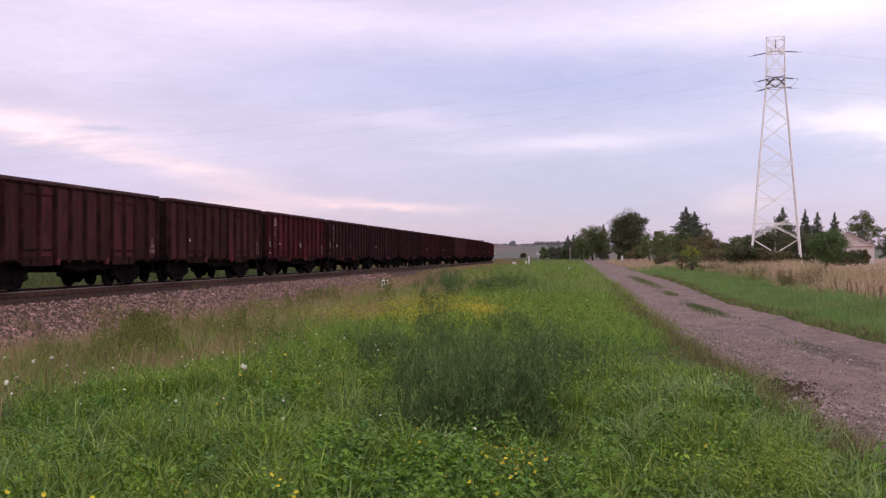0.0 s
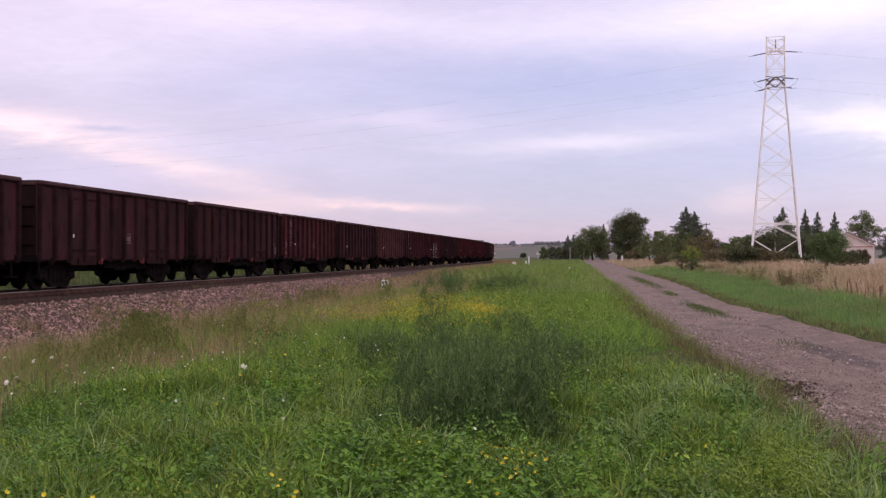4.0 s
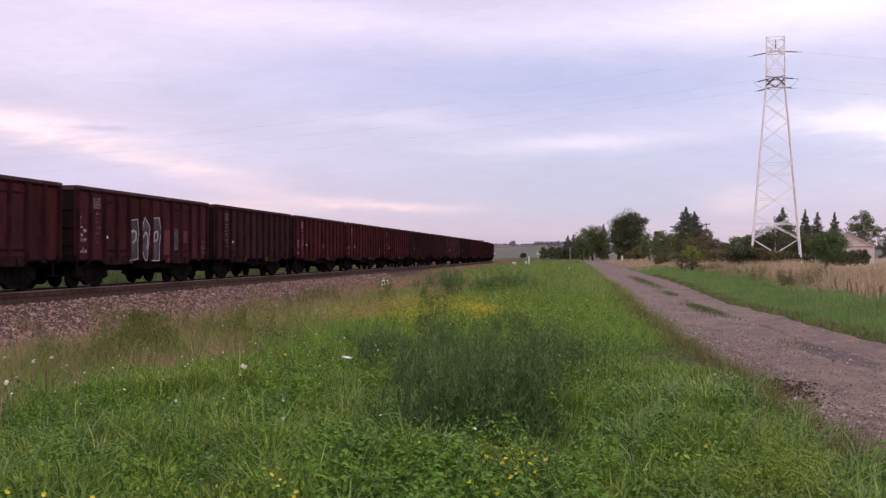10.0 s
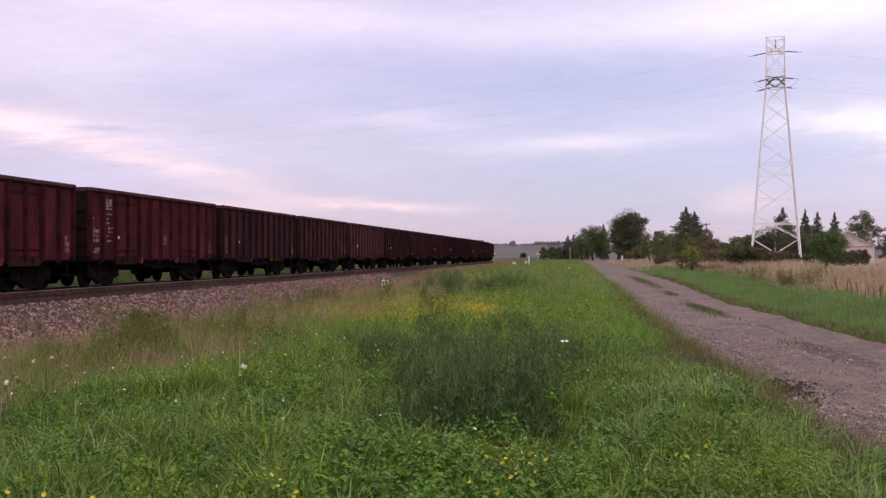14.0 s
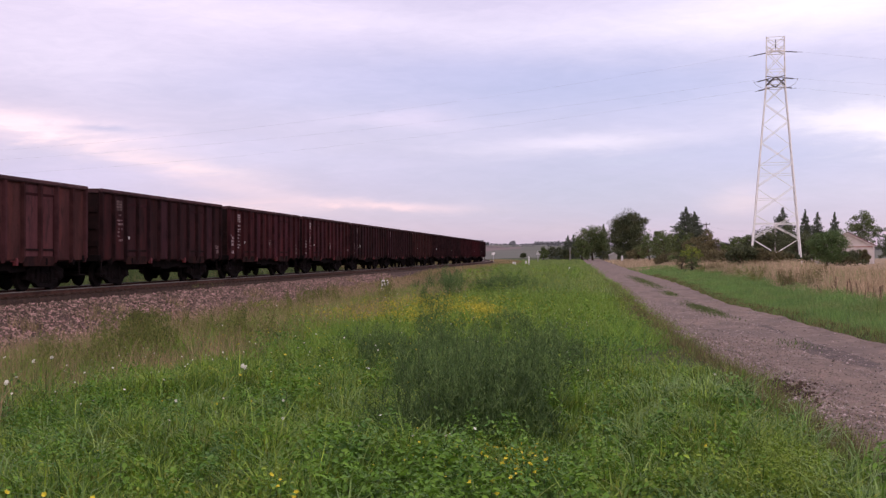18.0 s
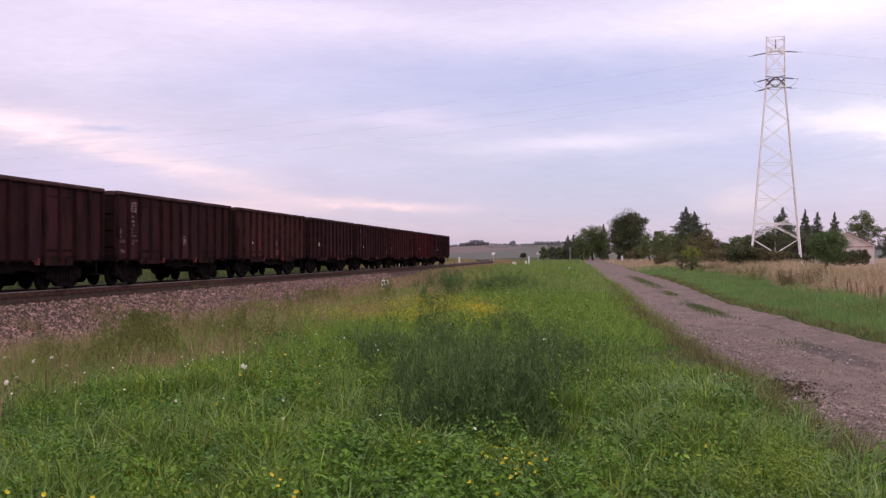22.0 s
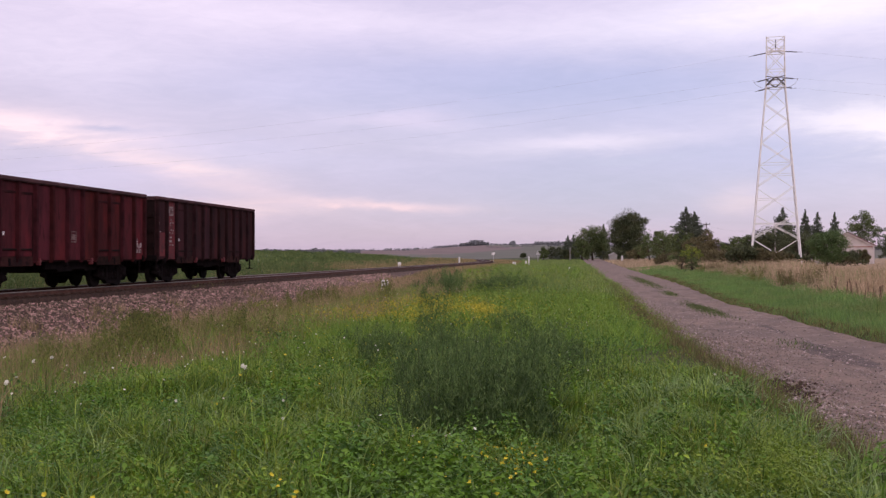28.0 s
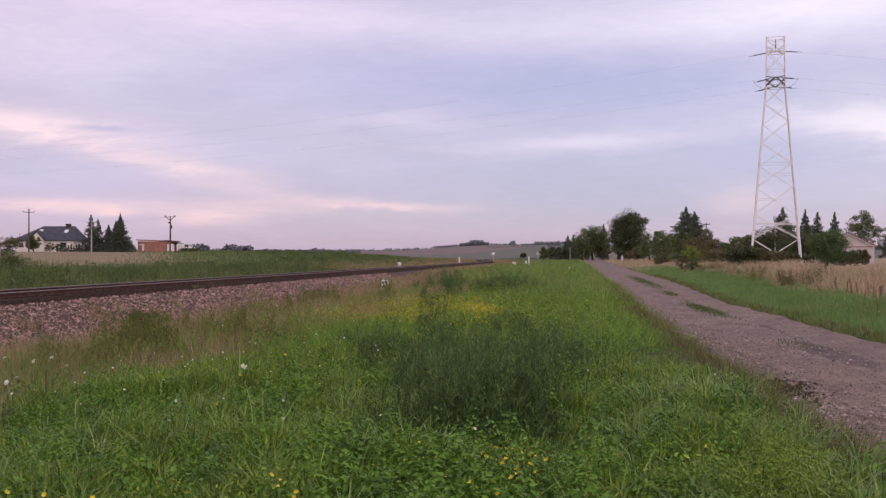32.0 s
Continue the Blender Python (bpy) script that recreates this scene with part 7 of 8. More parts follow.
def utility_pole(b, y, h, mat, arms, label, gear=False):
    x = b * y
    p = thing("utility_pole", Matrix.Translation((x, y, float(ground_z(x, y)))), label, "pole", "utility poles")
    part("mast", Shape().beam((0, 0, -0.3), (0, 0, h), 0.34, n=8, taper=0.6), mat, p)
    for z, w, rise in arms:
        for sx in (-1, 1):
            part("crossarm", Shape().beam((0, -0.14, z), (sx * w, -0.14, z + rise), 0.12), mat, p)
            part("insulator", Shape().lathe((sx * w, -0.14, z + rise + 0.05), (0, 0, 1), [(0, 0.04), (0.06, 0.09), (0.12, 0.05), (0.22, 0.07), (0.28, 0.03)], 8), M_INSUL, p, "dark pin insulator")
    if gear:
        part("switch_box", Shape().rbox(-0.05, 0.45, -0.3, 0.3, h * 0.66, h * 0.74, 0.04), M_POLEWOOD, p, "small dark switchgear box")
        part("switch_rod", Shape().beam((0.22, -0.1, h * 0.25), (0.24, -0.1, h * 0.9), 0.07), M_POLEWOOD, p)
        part("switch_frame", Shape().rbox(-0.45, -0.05, -0.2, 0.2, h * 0.80, h * 0.84, 0.03), M_POLEWOOD, p)
    return p


def build_poles():
    utility_pole(-0.3741, 232, 9.1, M_POLEWOOD, [(8.3, 1.15, 0.05)], "dark wooden utility pole with a crossarm")
    utility_pole(-0.3175, 205, 6.2, M_POLECON, [], "pale concrete utility pole beside the conifers")
    utility_pole(-0.2465, 243, 7.9, M_POLEWOOD, [(7.0, 0.95, 0.75), (7.72, 1.15, 0.0)], "dark utility pole with a forked top and switchgear", True)
    utility_pole(-0.3823, 300, 5.2, M_POLECON, [], "thin pale utility pole behind the bungalow")
    utility_pole(0.1148, 268, 3.2, M_POLECON, [], "pale concrete utility pole among the trees")
    utility_pole(0.2379, 245, 8.4, M_POLEWOOD, [(8.0, 0.7, 0.0)], "dark utility pole behind the thicket")
    utility_pole(0.3001, 172, 5.9, M_POLECON, [(5.6, 0.6, 0.0)], "pale utility pole behind the pylon")

    def span(b0, y0, z0, b1, y1, z1, sag):
        a = Vector((b0 * y0, y0, float(ground_z(b0 * y0, y0)) + z0))
        c = Vector((b1 * y1, y1, float(ground_z(b1 * y1, y1)) + z1))
        s, pr = Shape(), None
        for q in range(17):
            f = q / 16
            v = a.lerp(c, f)
            v.z -= 4 * sag * f * (1 - f)
            if pr is not None:
                s.beam(pr, v, 0.014, n=4)
            pr = v
        tagged(part("overhead_wire", s, M_WIRE), "thin overhead wire between utility poles", "wire", "overhead wires")

    span(-0.3741, 232, 8.4, -0.2465, 243, 7.8, 1.6)
    span(-0.3741, 232, 8.4, -0.3175, 205, 6.0, 0.8)
    span(0.2379, 245, 8.0, 0.3001, 172, 5.7, 1.0)

    def stone(b, y, w, h, label, dark_top=False, d=None):
        x = b * y
        p = thing("marker_post", Matrix.Translation((x, y, float(ground_z(x, y)))) @ Matrix.Rotation(-ALPHA, 4, "Z"), label, "marker post", "white marker posts")
        s = Shape().rbox(-w / 2, w / 2, -(d or w * 0.4) / 2, (d or w * 0.4) / 2, -0.2, h, min(w * 0.12, 0.03))
        part("post", s, M_WHITEPOST, p)
        return p

    k = stone(-0.0526, 56, 0.35, 0.90, "white concrete kilometre post with worn black numerals", d=0.14)
    # worn numerals, as plain bars
    for (x0, x1, z0, z1) in ((-0.14, -0.02, 0.34, 0.42), (0.03, 0.13, 0.34, 0.42), (-0.08, -0.02, 0.14, 0.30), (0.06, 0.12, 0.14, 0.30)):
        part("numeral_bar", Shape().box(x0, x1, -0.076, -0.066, z0 + 0.40, z1 + 0.40), M_BLACK, k, "worn black painted bar")
    stone(-0.0393, 127, 0.36, 0.90, "white marker block behind the line")
    stone(0.0148, 182, 0.26, 1.45, "slim white marker post behind the line")
    stone(0.0643, 150, 0.44, 0.62, "short white marker block beside the line")
    stone(0.0776, 170, 0.22, 1.30, "slim white marker post beside the line")
    stone(0.0750, 176, 0.30, 0.62, "short white marker block in the grass")
    stone(0.1138, 108, 0.20, 0.42, "small white marker block in the meadow")
    stone(0.1618, 222, 0.40, 1.15, "white marker post by the road")

    def sign(b, y, z, shape_pts, label, mat):
        x = b * y
        p = thing("track_sign", Matrix.Translation((x, y, float(ground_z(x, y)))), label, "sign", "track signs")
        part("sign_pole", Shape().beam((0, 0, -0.2), (0, 0, z + 0.3), 0.12, n=8), M_SIGNBACK, p)
        o = part("sign_board", Shape().prism(shape_pts, 1, -0.09, -0.06), mat, p, "pale sign board")
        o.matrix_basis = pose(0, 0, z)

    sign(0.0454, 262, 2.1, [(-0.45, -0.25), (0.15, -0.35), (0.50, 0.15), (0.2, 0.38), (-0.35, 0.25)], "small pale track sign on a pole", M_WHITEPOST)
    sign(0.0857, 255, 2.0, [(-0.5, -0.4), (0.5, -0.4), (0.06, 0.55), (-0.06, 0.55)], "triangular pale track sign on a pole", M_SIGNBACK)


build_poles()

# ---- houses ----
M_WALL = material("cream_wall_paint", (0.84, 0.78, 0.74), (0.76, 0.69, 0.65), 0.8, 0.9, fine=0.15)
M_WHITEWALL = material("whitewashed_wall", (0.56, 0.495, 0.475), (0.47, 0.41, 0.39), 0.9, 0.9, fine=0.2)
M_ROOF = material("dark_grey_roof_tiles", (0.075, 0.075, 0.09), (0.05, 0.05, 0.062), 1.5, 0.7, fine=0.2)
M_ROOFRED = material("rusty_red_roof", (0.36, 0.115, 0.09), (0.24, 0.08, 0.065), 1.2, 0.8, fine=0.2)
M_ROOFBROWN = material("weathered_brown_red_roof", (0.17, 0.075, 0.062), (0.11, 0.05, 0.044), 1.2, 0.85, fine=0.3)
M_BRICK = material("red_brown_brick", (0.42, 0.205, 0.155), (0.32, 0.150, 0.115), 1.5, 0.9, fine=0.3)
M_CHIM = material("sooty_brick", (0.10, 0.065, 0.06), (0.06, 0.04, 0.038), 2.0, 0.9, fine=0.3)
M_GLASS = material("window_glass", (0.05, 0.055, 0.065), (0.03, 0.034, 0.04), 1.0, 0.12, coat=1)
M_SKYLIGHT = material("bright_roof_window", (0.75, 0.76, 0.82), (0.66, 0.67, 0.74), 1.0, 0.15, metal=0.7)
M_TRIM = material("white_trim", (0.78, 0.75, 0.74), (0.70, 0.66, 0.65), 2.0, 0.6)


def window(parent, x0, x1, y, z0, z1):
    """A window in a wall that faces -y."""
    f = Shape()
    t = 0.09
    f.box(x0, x1, y - 0.06, y, z0, z0 + t).box(x0, x1, y - 0.06, y, z1 - t, z1).box(x0, x0 + t, y - 0.06, y, z0 + t, z1 - t).box(x1 - t, x1, y - 0.06, y, z0 + t, z1 - t)
    o = part("window", f, M_TRIM, parent)
    part("pane", Shape().box(x0 + t, x1 - t, y - 0.03, y - 0.01, z0 + t, z1 - t), M_GLASS, o)
    part("sill", Shape().box(x0 - 0.06, x1 + 0.06, y - 0.16, y, z0 - 0.06, z0), M_TRIM, o)


def build_houses():
    # bungalow with a dark hipped roof and a small front gable
    x, y = -0.3537 * 250, 250.0
    h = thing("bungalow", Matrix.Translation((x, y, float(ground_z(x, y)))), "white-walled bungalow with a dark hipped roof", "house")
    L, W, E, R = 7.0, 5.0, 2.55, 5.75
    part("wall", Shape().box(-L + 0.5, L - 0.5, -W + 0.5, W - 0.5, -0.3, E), M_WALL, h)
    roof = Shape().add([(-L, -W, E), (L, -W, E), (L, W, E), (-L, W, E), (-1.7, 0, R), (5.4, 0, R), (-L, -W, E - 0.15), (L, -W, E - 0.15), (L, W, E - 0.15), (-L, W, E - 0.15)],
                       [(0, 1, 5, 4), (1, 2, 5), (2, 3, 4, 5), (3, 0, 4), (0, 1, 7, 6), (1, 2, 8, 7), (2, 3, 9, 8), (3, 0, 6, 9), (6, 7, 8, 9)])
    r = part("roof", roof, M_ROOF, h)
    part("chimney", Shape().rbox(3.35, 4.35, -0.4, 0.4, R - 0.9, R + 0.42, 0.03).rbox(3.2, 4.5, -0.52, 0.52, R + 0.42, R + 0.55, 0.02), M_CHIM, r)
    for sx, sz in ((-1.65, 0.64), (4.05, 0.62)):
        zz = E + (R - E) * sz
        yy = -W + W * sz
        part("roof_window", Shape().add([(sx - 0.42, yy - 0.42, zz - 0.20), (sx + 0.42, yy - 0.42, zz - 0.20), (sx + 0.42, yy + 0.42, zz + 0.42), (sx - 0.42, yy + 0.42, zz + 0.42), (sx - 0.42, yy - 0.42, zz - 0.40), (sx + 0.42, yy - 0.42, zz - 0.40), (sx + 0.42, yy + 0.42, zz + 0.1), (sx - 0.42, yy + 0.42, zz + 0.1)],
                                        [(0, 1, 2, 3), (4, 5, 6, 7), (0, 1, 5, 4), (1, 2, 6, 5), (2, 3, 7, 6), (3, 0, 4, 7)]), M_SKYLIGHT, r, "bright sky-reflecting roof window")
    gb = Shape().prism([(-2.9, 0), (0.3, 0), (0.3, 2.5), (-1.3, 4.2), (-2.9, 2.5)], 1, -W - 0.8, -W + 1.5)
    part("front_gable", gb, M_WALL, h)
    part("gable_roof", Shape().prism([(-3.3, 2.35), (-1.3, 4.45), (0.7, 2.35), (0.7, 2.55), (-1.3, 4.68), (-3.3, 2.55)], 1, -W - 1.1, -W + 2.6), M_ROOF, h)
    part("porch_beam", Shape().box(-2.6, 0.0, -W - 0.95, -W - 0.82, 2.35, 2.6), M_BRICK, h)
    window(h, -2.2, -0.6, -W - 0.80, 0.7, 2.0)
    window(h, -5.6, -4.6, -W + 0.5, 0.9, 2.0)
    window(h, 3.4, 5.0, -W + 0.5, 0.9, 2.1)
    # low brick building with a flat red-edged roof
    x, y = -0.2572 * 248, 248.0
    b = thing("brick_outbuilding", Matrix.Translation((x, y, float(ground_z(x, y)))), "low red-brown brick outbuilding with a flat roof", "outbuilding")
    part("wall", Shape().box(-3.9, 3.9, -2.5, 2.5, -0.3, 2.35), M_BRICK, b)
    part("roof", Shape().add([(-4.15, -2.8, 2.55), (4.3, -2.8, 2.3), (4.3, 2.8, 2.3), (-4.15, 2.8, 2.55), (-4.15, -2.8, 2.78), (4.3, -2.8, 2.48), (4.3, 2.8, 2.48), (-4.15, 2.8, 2.78)],
                             [(0, 1, 2, 3), (4, 5, 6, 7), (0, 1, 5, 4), (1, 2, 6, 5), (2, 3, 7, 6), (3, 0, 4, 7)]), M_ROOFRED, b)
    part("roof", Shape().add([(2.2, -2.9, 2.50), (5.0, -2.9, 1.75), (5.0, 2.9, 1.75), (2.2, 2.9, 2.50), (2.2, -2.9, 2.66), (5.0, -2.9, 1.95), (5.0, 2.9, 1.95), (2.2, 2.9, 2.66)],
                             [(0, 1, 2, 3), (4, 5, 6, 7), (0, 1, 5, 4), (1, 2, 6, 5), (2, 3, 7, 6), (3, 0, 4, 7)]), M_BLACK, b, "dark lean-to roof")
    part("door", Shape().rbox(-2.95, -2.5, -2.56, -2.48, 0.3, 1.55, 0.01), M_TRIM, b, "white door leaf")
    part("lintel", Shape().box(-3.7, -2.5, -2.57, -2.49, 1.55, 1.75), M_TRIM, b)
    part("garage_door", Shape().rbox(2.6, 4.2, -2.56, -2.48, 0.2, 1.75, 0.02), M_TRIM, b, "white garage door")
    # white parked van, half hidden by the hedge
    x, y = -0.2322 * 246, 246.0
    v = thing("parked_van", Matrix.Translation((x, y, float(ground_z(x, y)))), "small white van parked beside the outbuilding", "van")
    part("body", Shape().prism([(-1.9, 0.35), (1.9, 0.35), (1.9, 1.0), (1.35, 1.1), (0.8, 1.85), (-1.8, 1.9), (-1.9, 1.7)], 1, -0.8, 0.8), M_WHITEPOST, v)
    part("windscreen", Shape().add([(1.33, -0.7, 1.13), (1.33, 0.7, 1.13), (0.85, 0.7, 1.80), (0.85, -0.7, 1.80)], [(0, 1, 2, 3)]), M_GLASS, v)
    part("side_window", Shape().box(-0.1, 0.75, -0.815, -0.803, 1.15, 1.65), M_GLASS, v)
    for wx in (-1.25, 1.2):
        for sd in (-1, 1):
            wh = part("wheel", Shape().lathe((wx, sd * 0.72, 0.32), (0, sd, 0), [(-0.1, 0.26), (-0.08, 0.32), (0.08, 0.32), (0.1, 0.26)], 12), M_BLACK, v)
            part("rim", Shape().lathe((wx, sd * 0.80, 0.32), (0, sd, 0), [(0, 0.18), (0.03, 0.16)], 10), M_SIGNBACK, wh)
    # gabled white house among the trees
    x, y = 0.3655 * 175, 175.0
    g = thing("gabled_house", Matrix.Translation((x, y, float(ground_z(x, y)))) @ Matrix.Rotation(radians(-23), 4, "Z"), "whitewashed gabled house behind the trees", "house")
    part("wall", Shape().prism([(-3.7, -0.3), (3.7, -0.3), (3.7, 2.95), (0, 4.85), (-3.7, 2.95)], 1, 0, 9.0), M_WHITEWALL, g)
    for sx in (-1, 1):
        part("roof_slope", Shape().prism([(0, 4.88), (sx * 4.05, 2.80), (sx * 4.05, 2.98), (0, 5.08)], 1, -0.25, 9.2), M_ROOFBROWN, g, "weathered brown-red roof slope")
    part("string_course", Shape().box(-3.72, 3.72, -0.05, 0.0, 2.62, 2.74), M_ROOFRED, g, "brick string course")
    part("verge_board", Shape().prism([(-4.0, 2.86), (0, 4.96), (4.0, 2.86), (4.0, 2.72), (0, 4.80), (-4.0, 2.72)], 1, -0.30, -0.24), M_WHITEWALL, g)
    part("lean_to", Shape().box(-7.2, -3.72, 0.5, 5, -0.3, 1.6), M_WHITEWALL, g, "low whitewashed lean-to")
    part("lean_to_roof", Shape().add([(-7.4, 0.3, 1.6), (-3.72, 0.3, 2.1), (-3.72, 5.2, 2.1), (-7.4, 5.2, 1.6), (-7.4, 0.3, 1.72), (-3.72, 0.3, 2.22), (-3.72, 5.2, 2.22), (-7.4, 5.2, 1.72)],
                                     [(0, 1, 2, 3), (4, 5, 6, 7), (0, 1, 5, 4), (1, 2, 6, 5), (2, 3, 7, 6), (3, 0, 4, 7)]), M_BLACK, g)
    # dark barn roof among the bushes and a small pale shed
    x, y = 0.2532 * 205, 205.0
    n = thing("barn", Matrix.Translation((x, y, float(ground_z(x, y)))), "low dark-roofed barn behind the bushes", "barn")
    part("wall", Shape().prism([(-2.4, -0.3), (2.4, -0.3), (2.4, 2.2), (0.4, 3.4), (-2.4, 2.2)], 1, 0, 6), M_POLEWOOD, n)
    for a, bx in (((0.4, 3.43), (-2.75, 2.05)), ((0.4, 3.43), (2.75, 2.05))):
        part("roof_slope", Shape().prism([a, bx, (bx[0], bx[1] + 0.16), (a[0], a[1] + 0.2)], 1, -0.3, 6.3), M_ROOF, n)
    x, y = 0.1541 * 238, 238.0
    n = thing("shed", Matrix.Translation((x, y, float(ground_z(x, y)))), "small pale shed under the trees", "shed")
    part("wall", Shape().prism([(-0.75, -0.2), (0.75, -0.2), (0.75, 1.2), (0.2, 1.7), (-0.75, 1.25)], 1, 0, 2), M_CONCRETE, n)
    part("roof", Shape().prism([(-0.95, 1.2), (0.2, 1.72), (0.95, 1.1), (0.95, 1.2), (0.2, 1.84), (-0.95, 1.32)], 1, -0.15, 2.15), M_CONCRETE, n)


build_houses()


# ---- dead dock stalks in the bleached grass ----
def build_docks():
    rng = random.Random(8)

    def dock():
        st, hd = Shape(), Shape()
        hgt = 0.95
        st.beam((0, 0, -0.05), (0.05, 0, hgt), 0.014, n=4, taper=0.4)
        for q in range(54):
            f = 0.5 + 0.5 * q / 54
            a = q * 2.4
            r = 0.05 * (1.2 - f) + 0.008
            hd.lathe((0.05 * f + r * math.cos(a), r * math.sin(a), hgt * f), (math.cos(a), math.sin(a), 0.8), [(-0.012, 0.004), (0, 0.011), (0.016, 0.003)], 4)
        return st.mesh("stalk", M_DRYSTEM), hd.mesh("seed_spike", M_DRYSTEM)

    st, hd = dock()
    for px, y in DOCK_AT:
        x = px * y
        t = thing("dock_stalk", Matrix.Translation((x, y, float(ground_z(x, y)))) @ Matrix.Rotation(rng.random() * 6.28, 4, "Z") @ Matrix.Rotation(rng.uniform(-0.4, 0.5), 4, "Y"), "dead dark brown dock stalk in bleached grass", "dock", "dead dock stalks")
        k = rng.uniform(0.55, 0.9)
        t.scale = (k, k, k)
        part("stalk", st, None, t)
        part("seed_spike", hd, None, t, "rusty dark brown seed spike")


DOCK_AT = [(0.3530, 38.5), (0.3685, 36.5), (0.3760, 36), (0.3850, 34.5), (0.3905, 33), (0.3940, 35.5), (0.3461, 37), (0.3558, 38), (0.3512, 40), (0.3649, 35), (0.3726, 33.5), (0.3792, 32), (0.3874, 33), (0.3925, 30), (0.3961, 32)]
build_docks()


# ---- insects ----
M_WING = material("white_wing_scales", (0.93, 0.92, 0.90), (0.88, 0.87, 0.84), 60.0, 0.6, thin=0.15)
M_CHITIN = material("dark_insect_body", (0.03, 0.027, 0.025), (0.02, 0.018, 0.016), 80.0, 0.6)


def build_butterfly():
    b = thing("butterfly", Matrix.Identity(4), "small white butterfly fluttering over the meadow", "butterfly")
    part("body", Shape().lathe((0, -0.011, 0), (0, 1, 0), [(0, 0.0008), (0.004, 0.0020), (0.012, 0.0022), (0.018, 0.0016), (0.023, 0.0006)], 8), M_CHITIN, b, "slim dark body")
    made = []
    for sd in (-1, 1):
        w = Shape()
        out = [(0, 0.004), (0.010, 0.016), (0.024, 0.022), (0.030, 0.018), (0.027, 0.006), (0.020, 0.000), (0.023, -0.008), (0.018, -0.017), (0.008, -0.015), (0, -0.004)]
        w.prism([(sd * u * 1.45, v * 1.45) for u, v in out], 2, -0.0002, 0.0002)
        made.append(part("wing", w, M_WING, b, "white wing"))
    return b, made


def build_fly():
    f = thing("fly", Matrix.Identity(4), "small dark fly crossing before the sky", "fly", "flies")
    part("body", Shape().lathe((0, -0.0035, 0), (0, 1, 0), [(0, 0.0008), (0.002, 0.0017), (0.005, 0.0016), (0.007, 0.0006)], 7), M_CHITIN, f)
    for sd in (-1, 1):
        part("wing", Shape().prism([(0, 0.001), (sd * 0.005, 0.000), (sd * 0.006, -0.003), (sd * 0.002, -0.004)], 2, 0.0012, 0.0014), M_SIGNBACK, f)
    return f


def in_air(b, fall, d):
    return Vector((b * d, d, EYE_Z - fall * d))


def flight(rows):
    """Poses that head along the way between rows of seconds, bearing, fall and distance."""
    at = [(t, in_air(b, f, d)) for t, b, f, d in rows]
    out, yaw = [], 0.0
    for i, (t, p) in enumerate(at):
        q = at[min(i + 1, len(at) - 1)][1] - at[max(i - 1, 0)][1]
        if q.xy.length > 0.02:
            want = math.atan2(-q.x, q.y)
            turn = (want - yaw + math.pi) % (2 * math.pi) - math.pi
            yaw += max(-1.3, min(1.3, turn))
        out.append((t, Matrix.Translation(p) @ Matrix.Rotation(yaw, 4, "Z") @ Matrix.Rotation(0.3, 4, "X")))
    return out


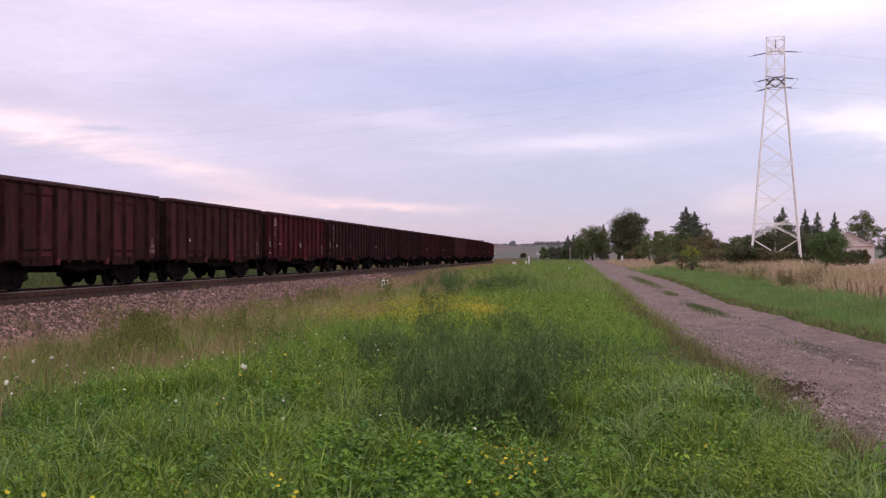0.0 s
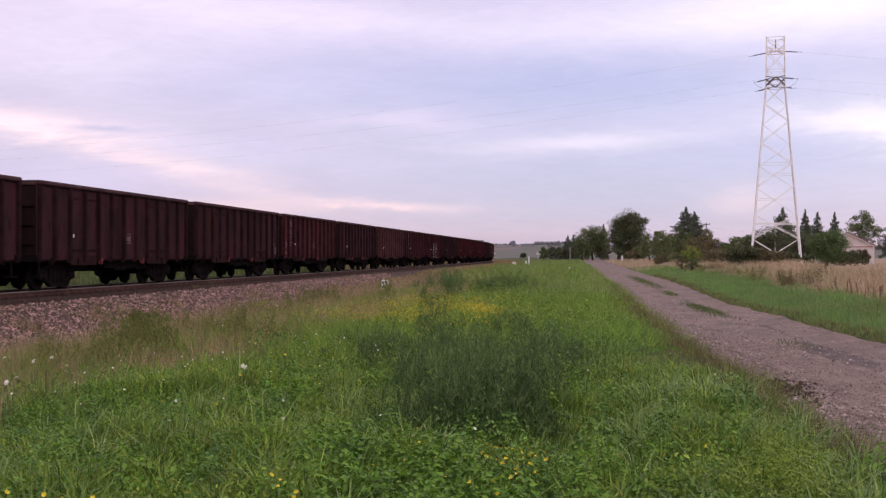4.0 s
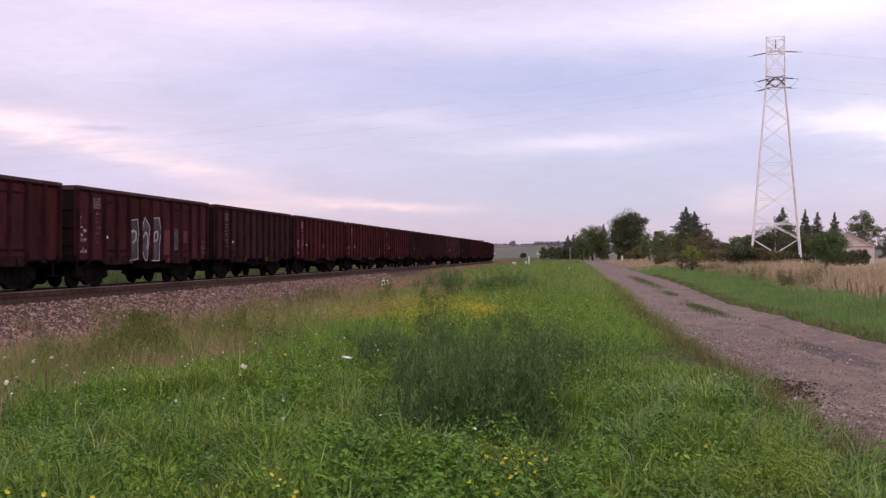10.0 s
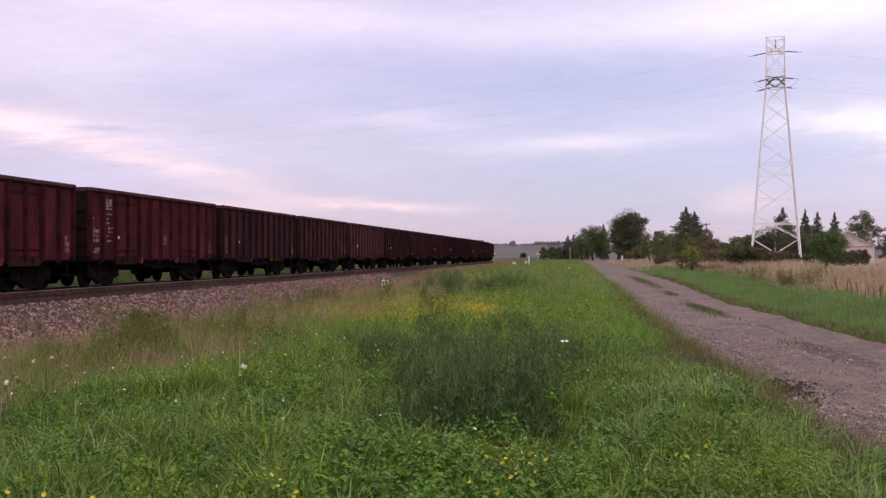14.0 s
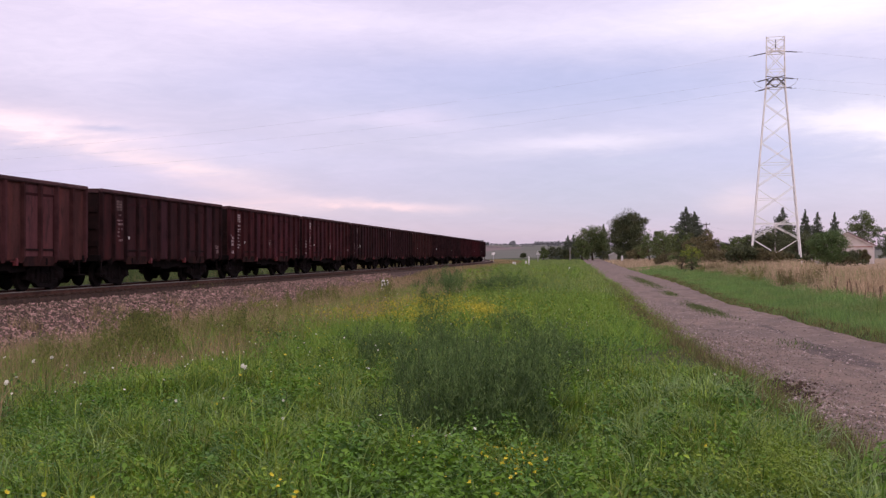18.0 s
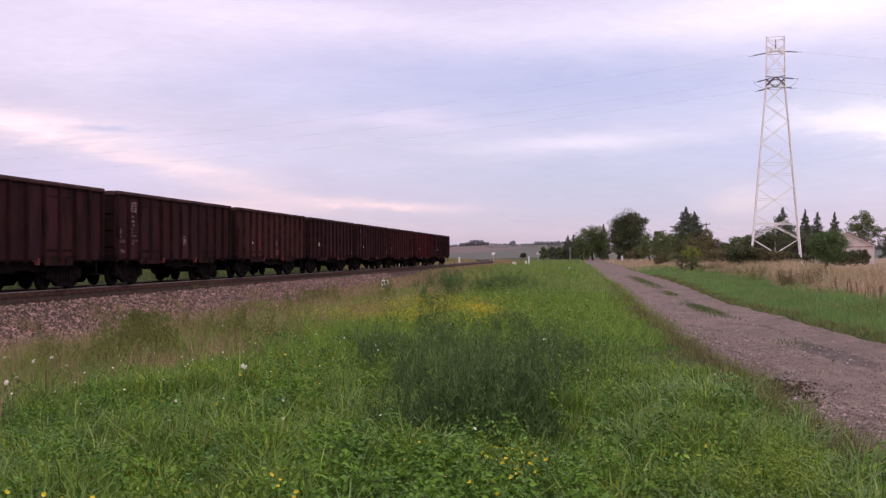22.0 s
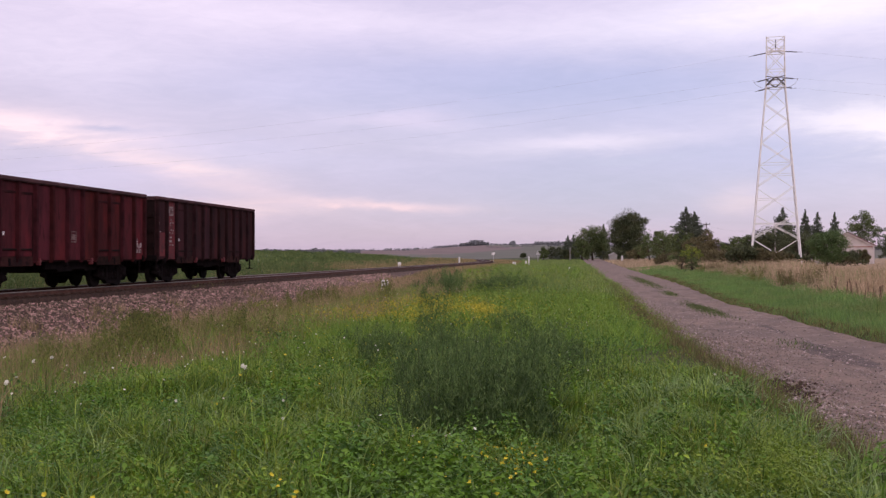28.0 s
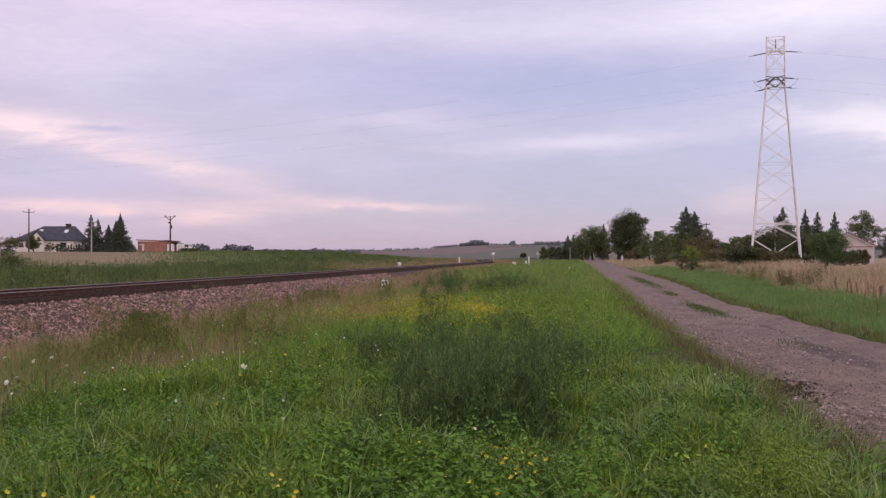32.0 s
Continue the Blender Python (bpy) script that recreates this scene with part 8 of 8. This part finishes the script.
butterfly, butterfly_wings = build_butterfly()
fly_one = build_fly()
fly_two = copy_thing(fly_one, Matrix.Identity(4))
BUTTERFLY = [(0, -0.62, 0.10, 9), (6, -0.60, 0.09, 9), (7.4, -0.50, 0.08, 9), (7.8, -0.41, 0.082, 9), (8.0, -0.3404, 0.0845, 9), (8.2, -0.2659, 0.1049, 8.6), (8.4, -0.2113, 0.1315, 8), (8.6, -0.1587, 0.1524, 7.4), (8.8, -0.0939, 0.1524, 7.2), (9.0, -0.0398, 0.1728, 6.9),
             (9.2, 0.0337, 0.2045, 6.5), (9.4, 0.1113, 0.1478, 6.8), (9.6, 0.1051, 0.1192, 7.2), (9.8, 0.0322, 0.1131, 7.6), (10.0, -0.0847, 0.0912, 8), (10.2, -0.2394, 0.0565, 8.8), (10.4, -0.3797, 0.0345, 9.5), (10.6, -0.50, 0.05, 10), (11.2, -0.60, 0.08, 9), (11.7, -0.45, 0.12, 8.5), (11.9, -0.3032, 0.1493, 8),
             (12.0, -0.2200, 0.1417, 7.8), (12.2, -0.1113, 0.1381, 7.4), (12.4, -0.0516, 0.1320, 7.4), (12.6, -0.1317, 0.0927, 8), (12.8, -0.2343, 0.0927, 8.4), (13.0, -0.2664, 0.0411, 10), (13.2, -0.1873, 0.0309, 10.5), (13.4, -0.0954, 0.0565, 10.5), (13.6, -0.0056, 0.0958, 10), (13.8, 0.0812, 0.0830, 10.5), (14.0, 0.1097, 0.0769, 11),
             (14.2, 0.0720, 0.0769, 11.5), (14.5, 0.0403, 0.0769, 12), (15.2, 0.0082, 0.0845, 13), (16.2, -0.0429, 0.0958, 13.5), (17.0, -0.0633, 0.1019, 13.5), (18.2, -0.0684, 0.1009, 13.5), (18.4, -0.0812, 0.0927, 13.6), (18.6, -0.1194, 0.0912, 13.8), (18.8, -0.1424, 0.0998, 13.8), (19.0, -0.1531, 0.1080, 13.6), (19.3, -0.1143, 0.1049, 13.6), (19.6, -0.0633, 0.0998, 13.6),
             (20.4, -0.0020, 0.0958, 13.6), (21.4, 0.0592, 0.0866, 13.8), (22.0, 0.0898, 0.0753, 14), (22.4, 0.1016, 0.0702, 14), (22.7, 0.1102, 0.0804, 14), (23.0, 0.1225, 0.0912, 13.8), (23.4, 0.0954, 0.0912, 13.8), (23.8, 0.0766, 0.0881, 14), (24.4, 0.0847, 0.0702, 14.5), (25.0, 0.0893, 0.0544, 15), (25.4, 0.0577, 0.0580, 15), (26.4, -0.0429, 0.0626, 14),
             (27.4, -0.2470, 0.0753, 13), (28.0, -0.46, 0.075, 12), (29, -0.60, 0.09, 11), (32, -0.65, 0.10, 11)]
FLY_ONE = [(0, -0.60, -0.05, 3.2), (7.4, -0.55, -0.06, 3.2), (8.1, -0.28, -0.10, 3.1), (8.4, -0.1475, -0.1278, 3), (8.6, -0.1567, -0.1472, 3), (8.7, -0.1526, -0.1462, 3), (8.8, -0.1577, -0.1579, 3), (8.9, -0.1557, -0.1758, 3), (9.0, -0.1496, -0.1855, 3), (9.1, -0.1480, -0.1967, 3), (9.2, -0.1552, -0.2064, 3), (9.3, -0.1654, -0.2197, 3), (9.4, -0.1618, -0.2268, 3),
           (9.6, -0.17, -0.26, 3), (11, -0.2, -0.40, 3), (32, -0.7, -0.5, 3)]
FLY_TWO = [(0, -0.60, -0.08, 2.6), (8.6, -0.60, -0.10, 2.6), (8.8, -0.42, -0.13, 2.6), (8.9, -0.3746, -0.1401, 2.6), (9.0, -0.3517, -0.1365, 2.6), (9.1, -0.3114, -0.0763, 2.6), (9.2, -0.1746, -0.0446, 2.6), (9.3, 0.0082, 0.0243, 2.7), (9.4, 0.25, 0.12, 2.7), (9.6, 0.62, 0.16, 2.7), (32, 1.2, 0.2, 2.7)]


# ---- what moves ----
def motions():
    for k, w in enumerate(wagons):
        walk(w, [(t, wagon_pose(tail_s(t) - PITCH * k)) for t in range(33)])
    sets = [o for o in wagons[0].children if o.name.startswith("wheelset")]
    for q, ws in enumerate(sets):
        at = ws.matrix_basis.translation.copy()
        walk(ws, [(f / FPS, Matrix.Translation(at) @ Matrix.Rotation((tail_s(f / FPS) - tail_s(0)) / WHEEL_R, 4, "Y")) for f in range(int(32 * FPS) + 1)])
        for w in wagons[1:]:
            o = [c for c in w.children if c.name.startswith("wheelset")][q]
            o.rotation_mode = "QUATERNION"
            o.animation_data_create()
            o.animation_data.action = ws.animation_data.action
            o.animation_data.action_slot = ws.animation_data.action_slot
    walk(butterfly, flight(BUTTERFLY))
    for sd, wing in zip((-1, 1), butterfly_wings):
        walk(wing, [(f / 15, Matrix.Rotation(-sd * radians((70, 22, -14, 30)[f % 4]), 4, "Y")) for f in range(32 * 15 + 1)])
    walk(fly_one, flight(FLY_ONE))
    walk(fly_two, flight(FLY_TWO))


motions()
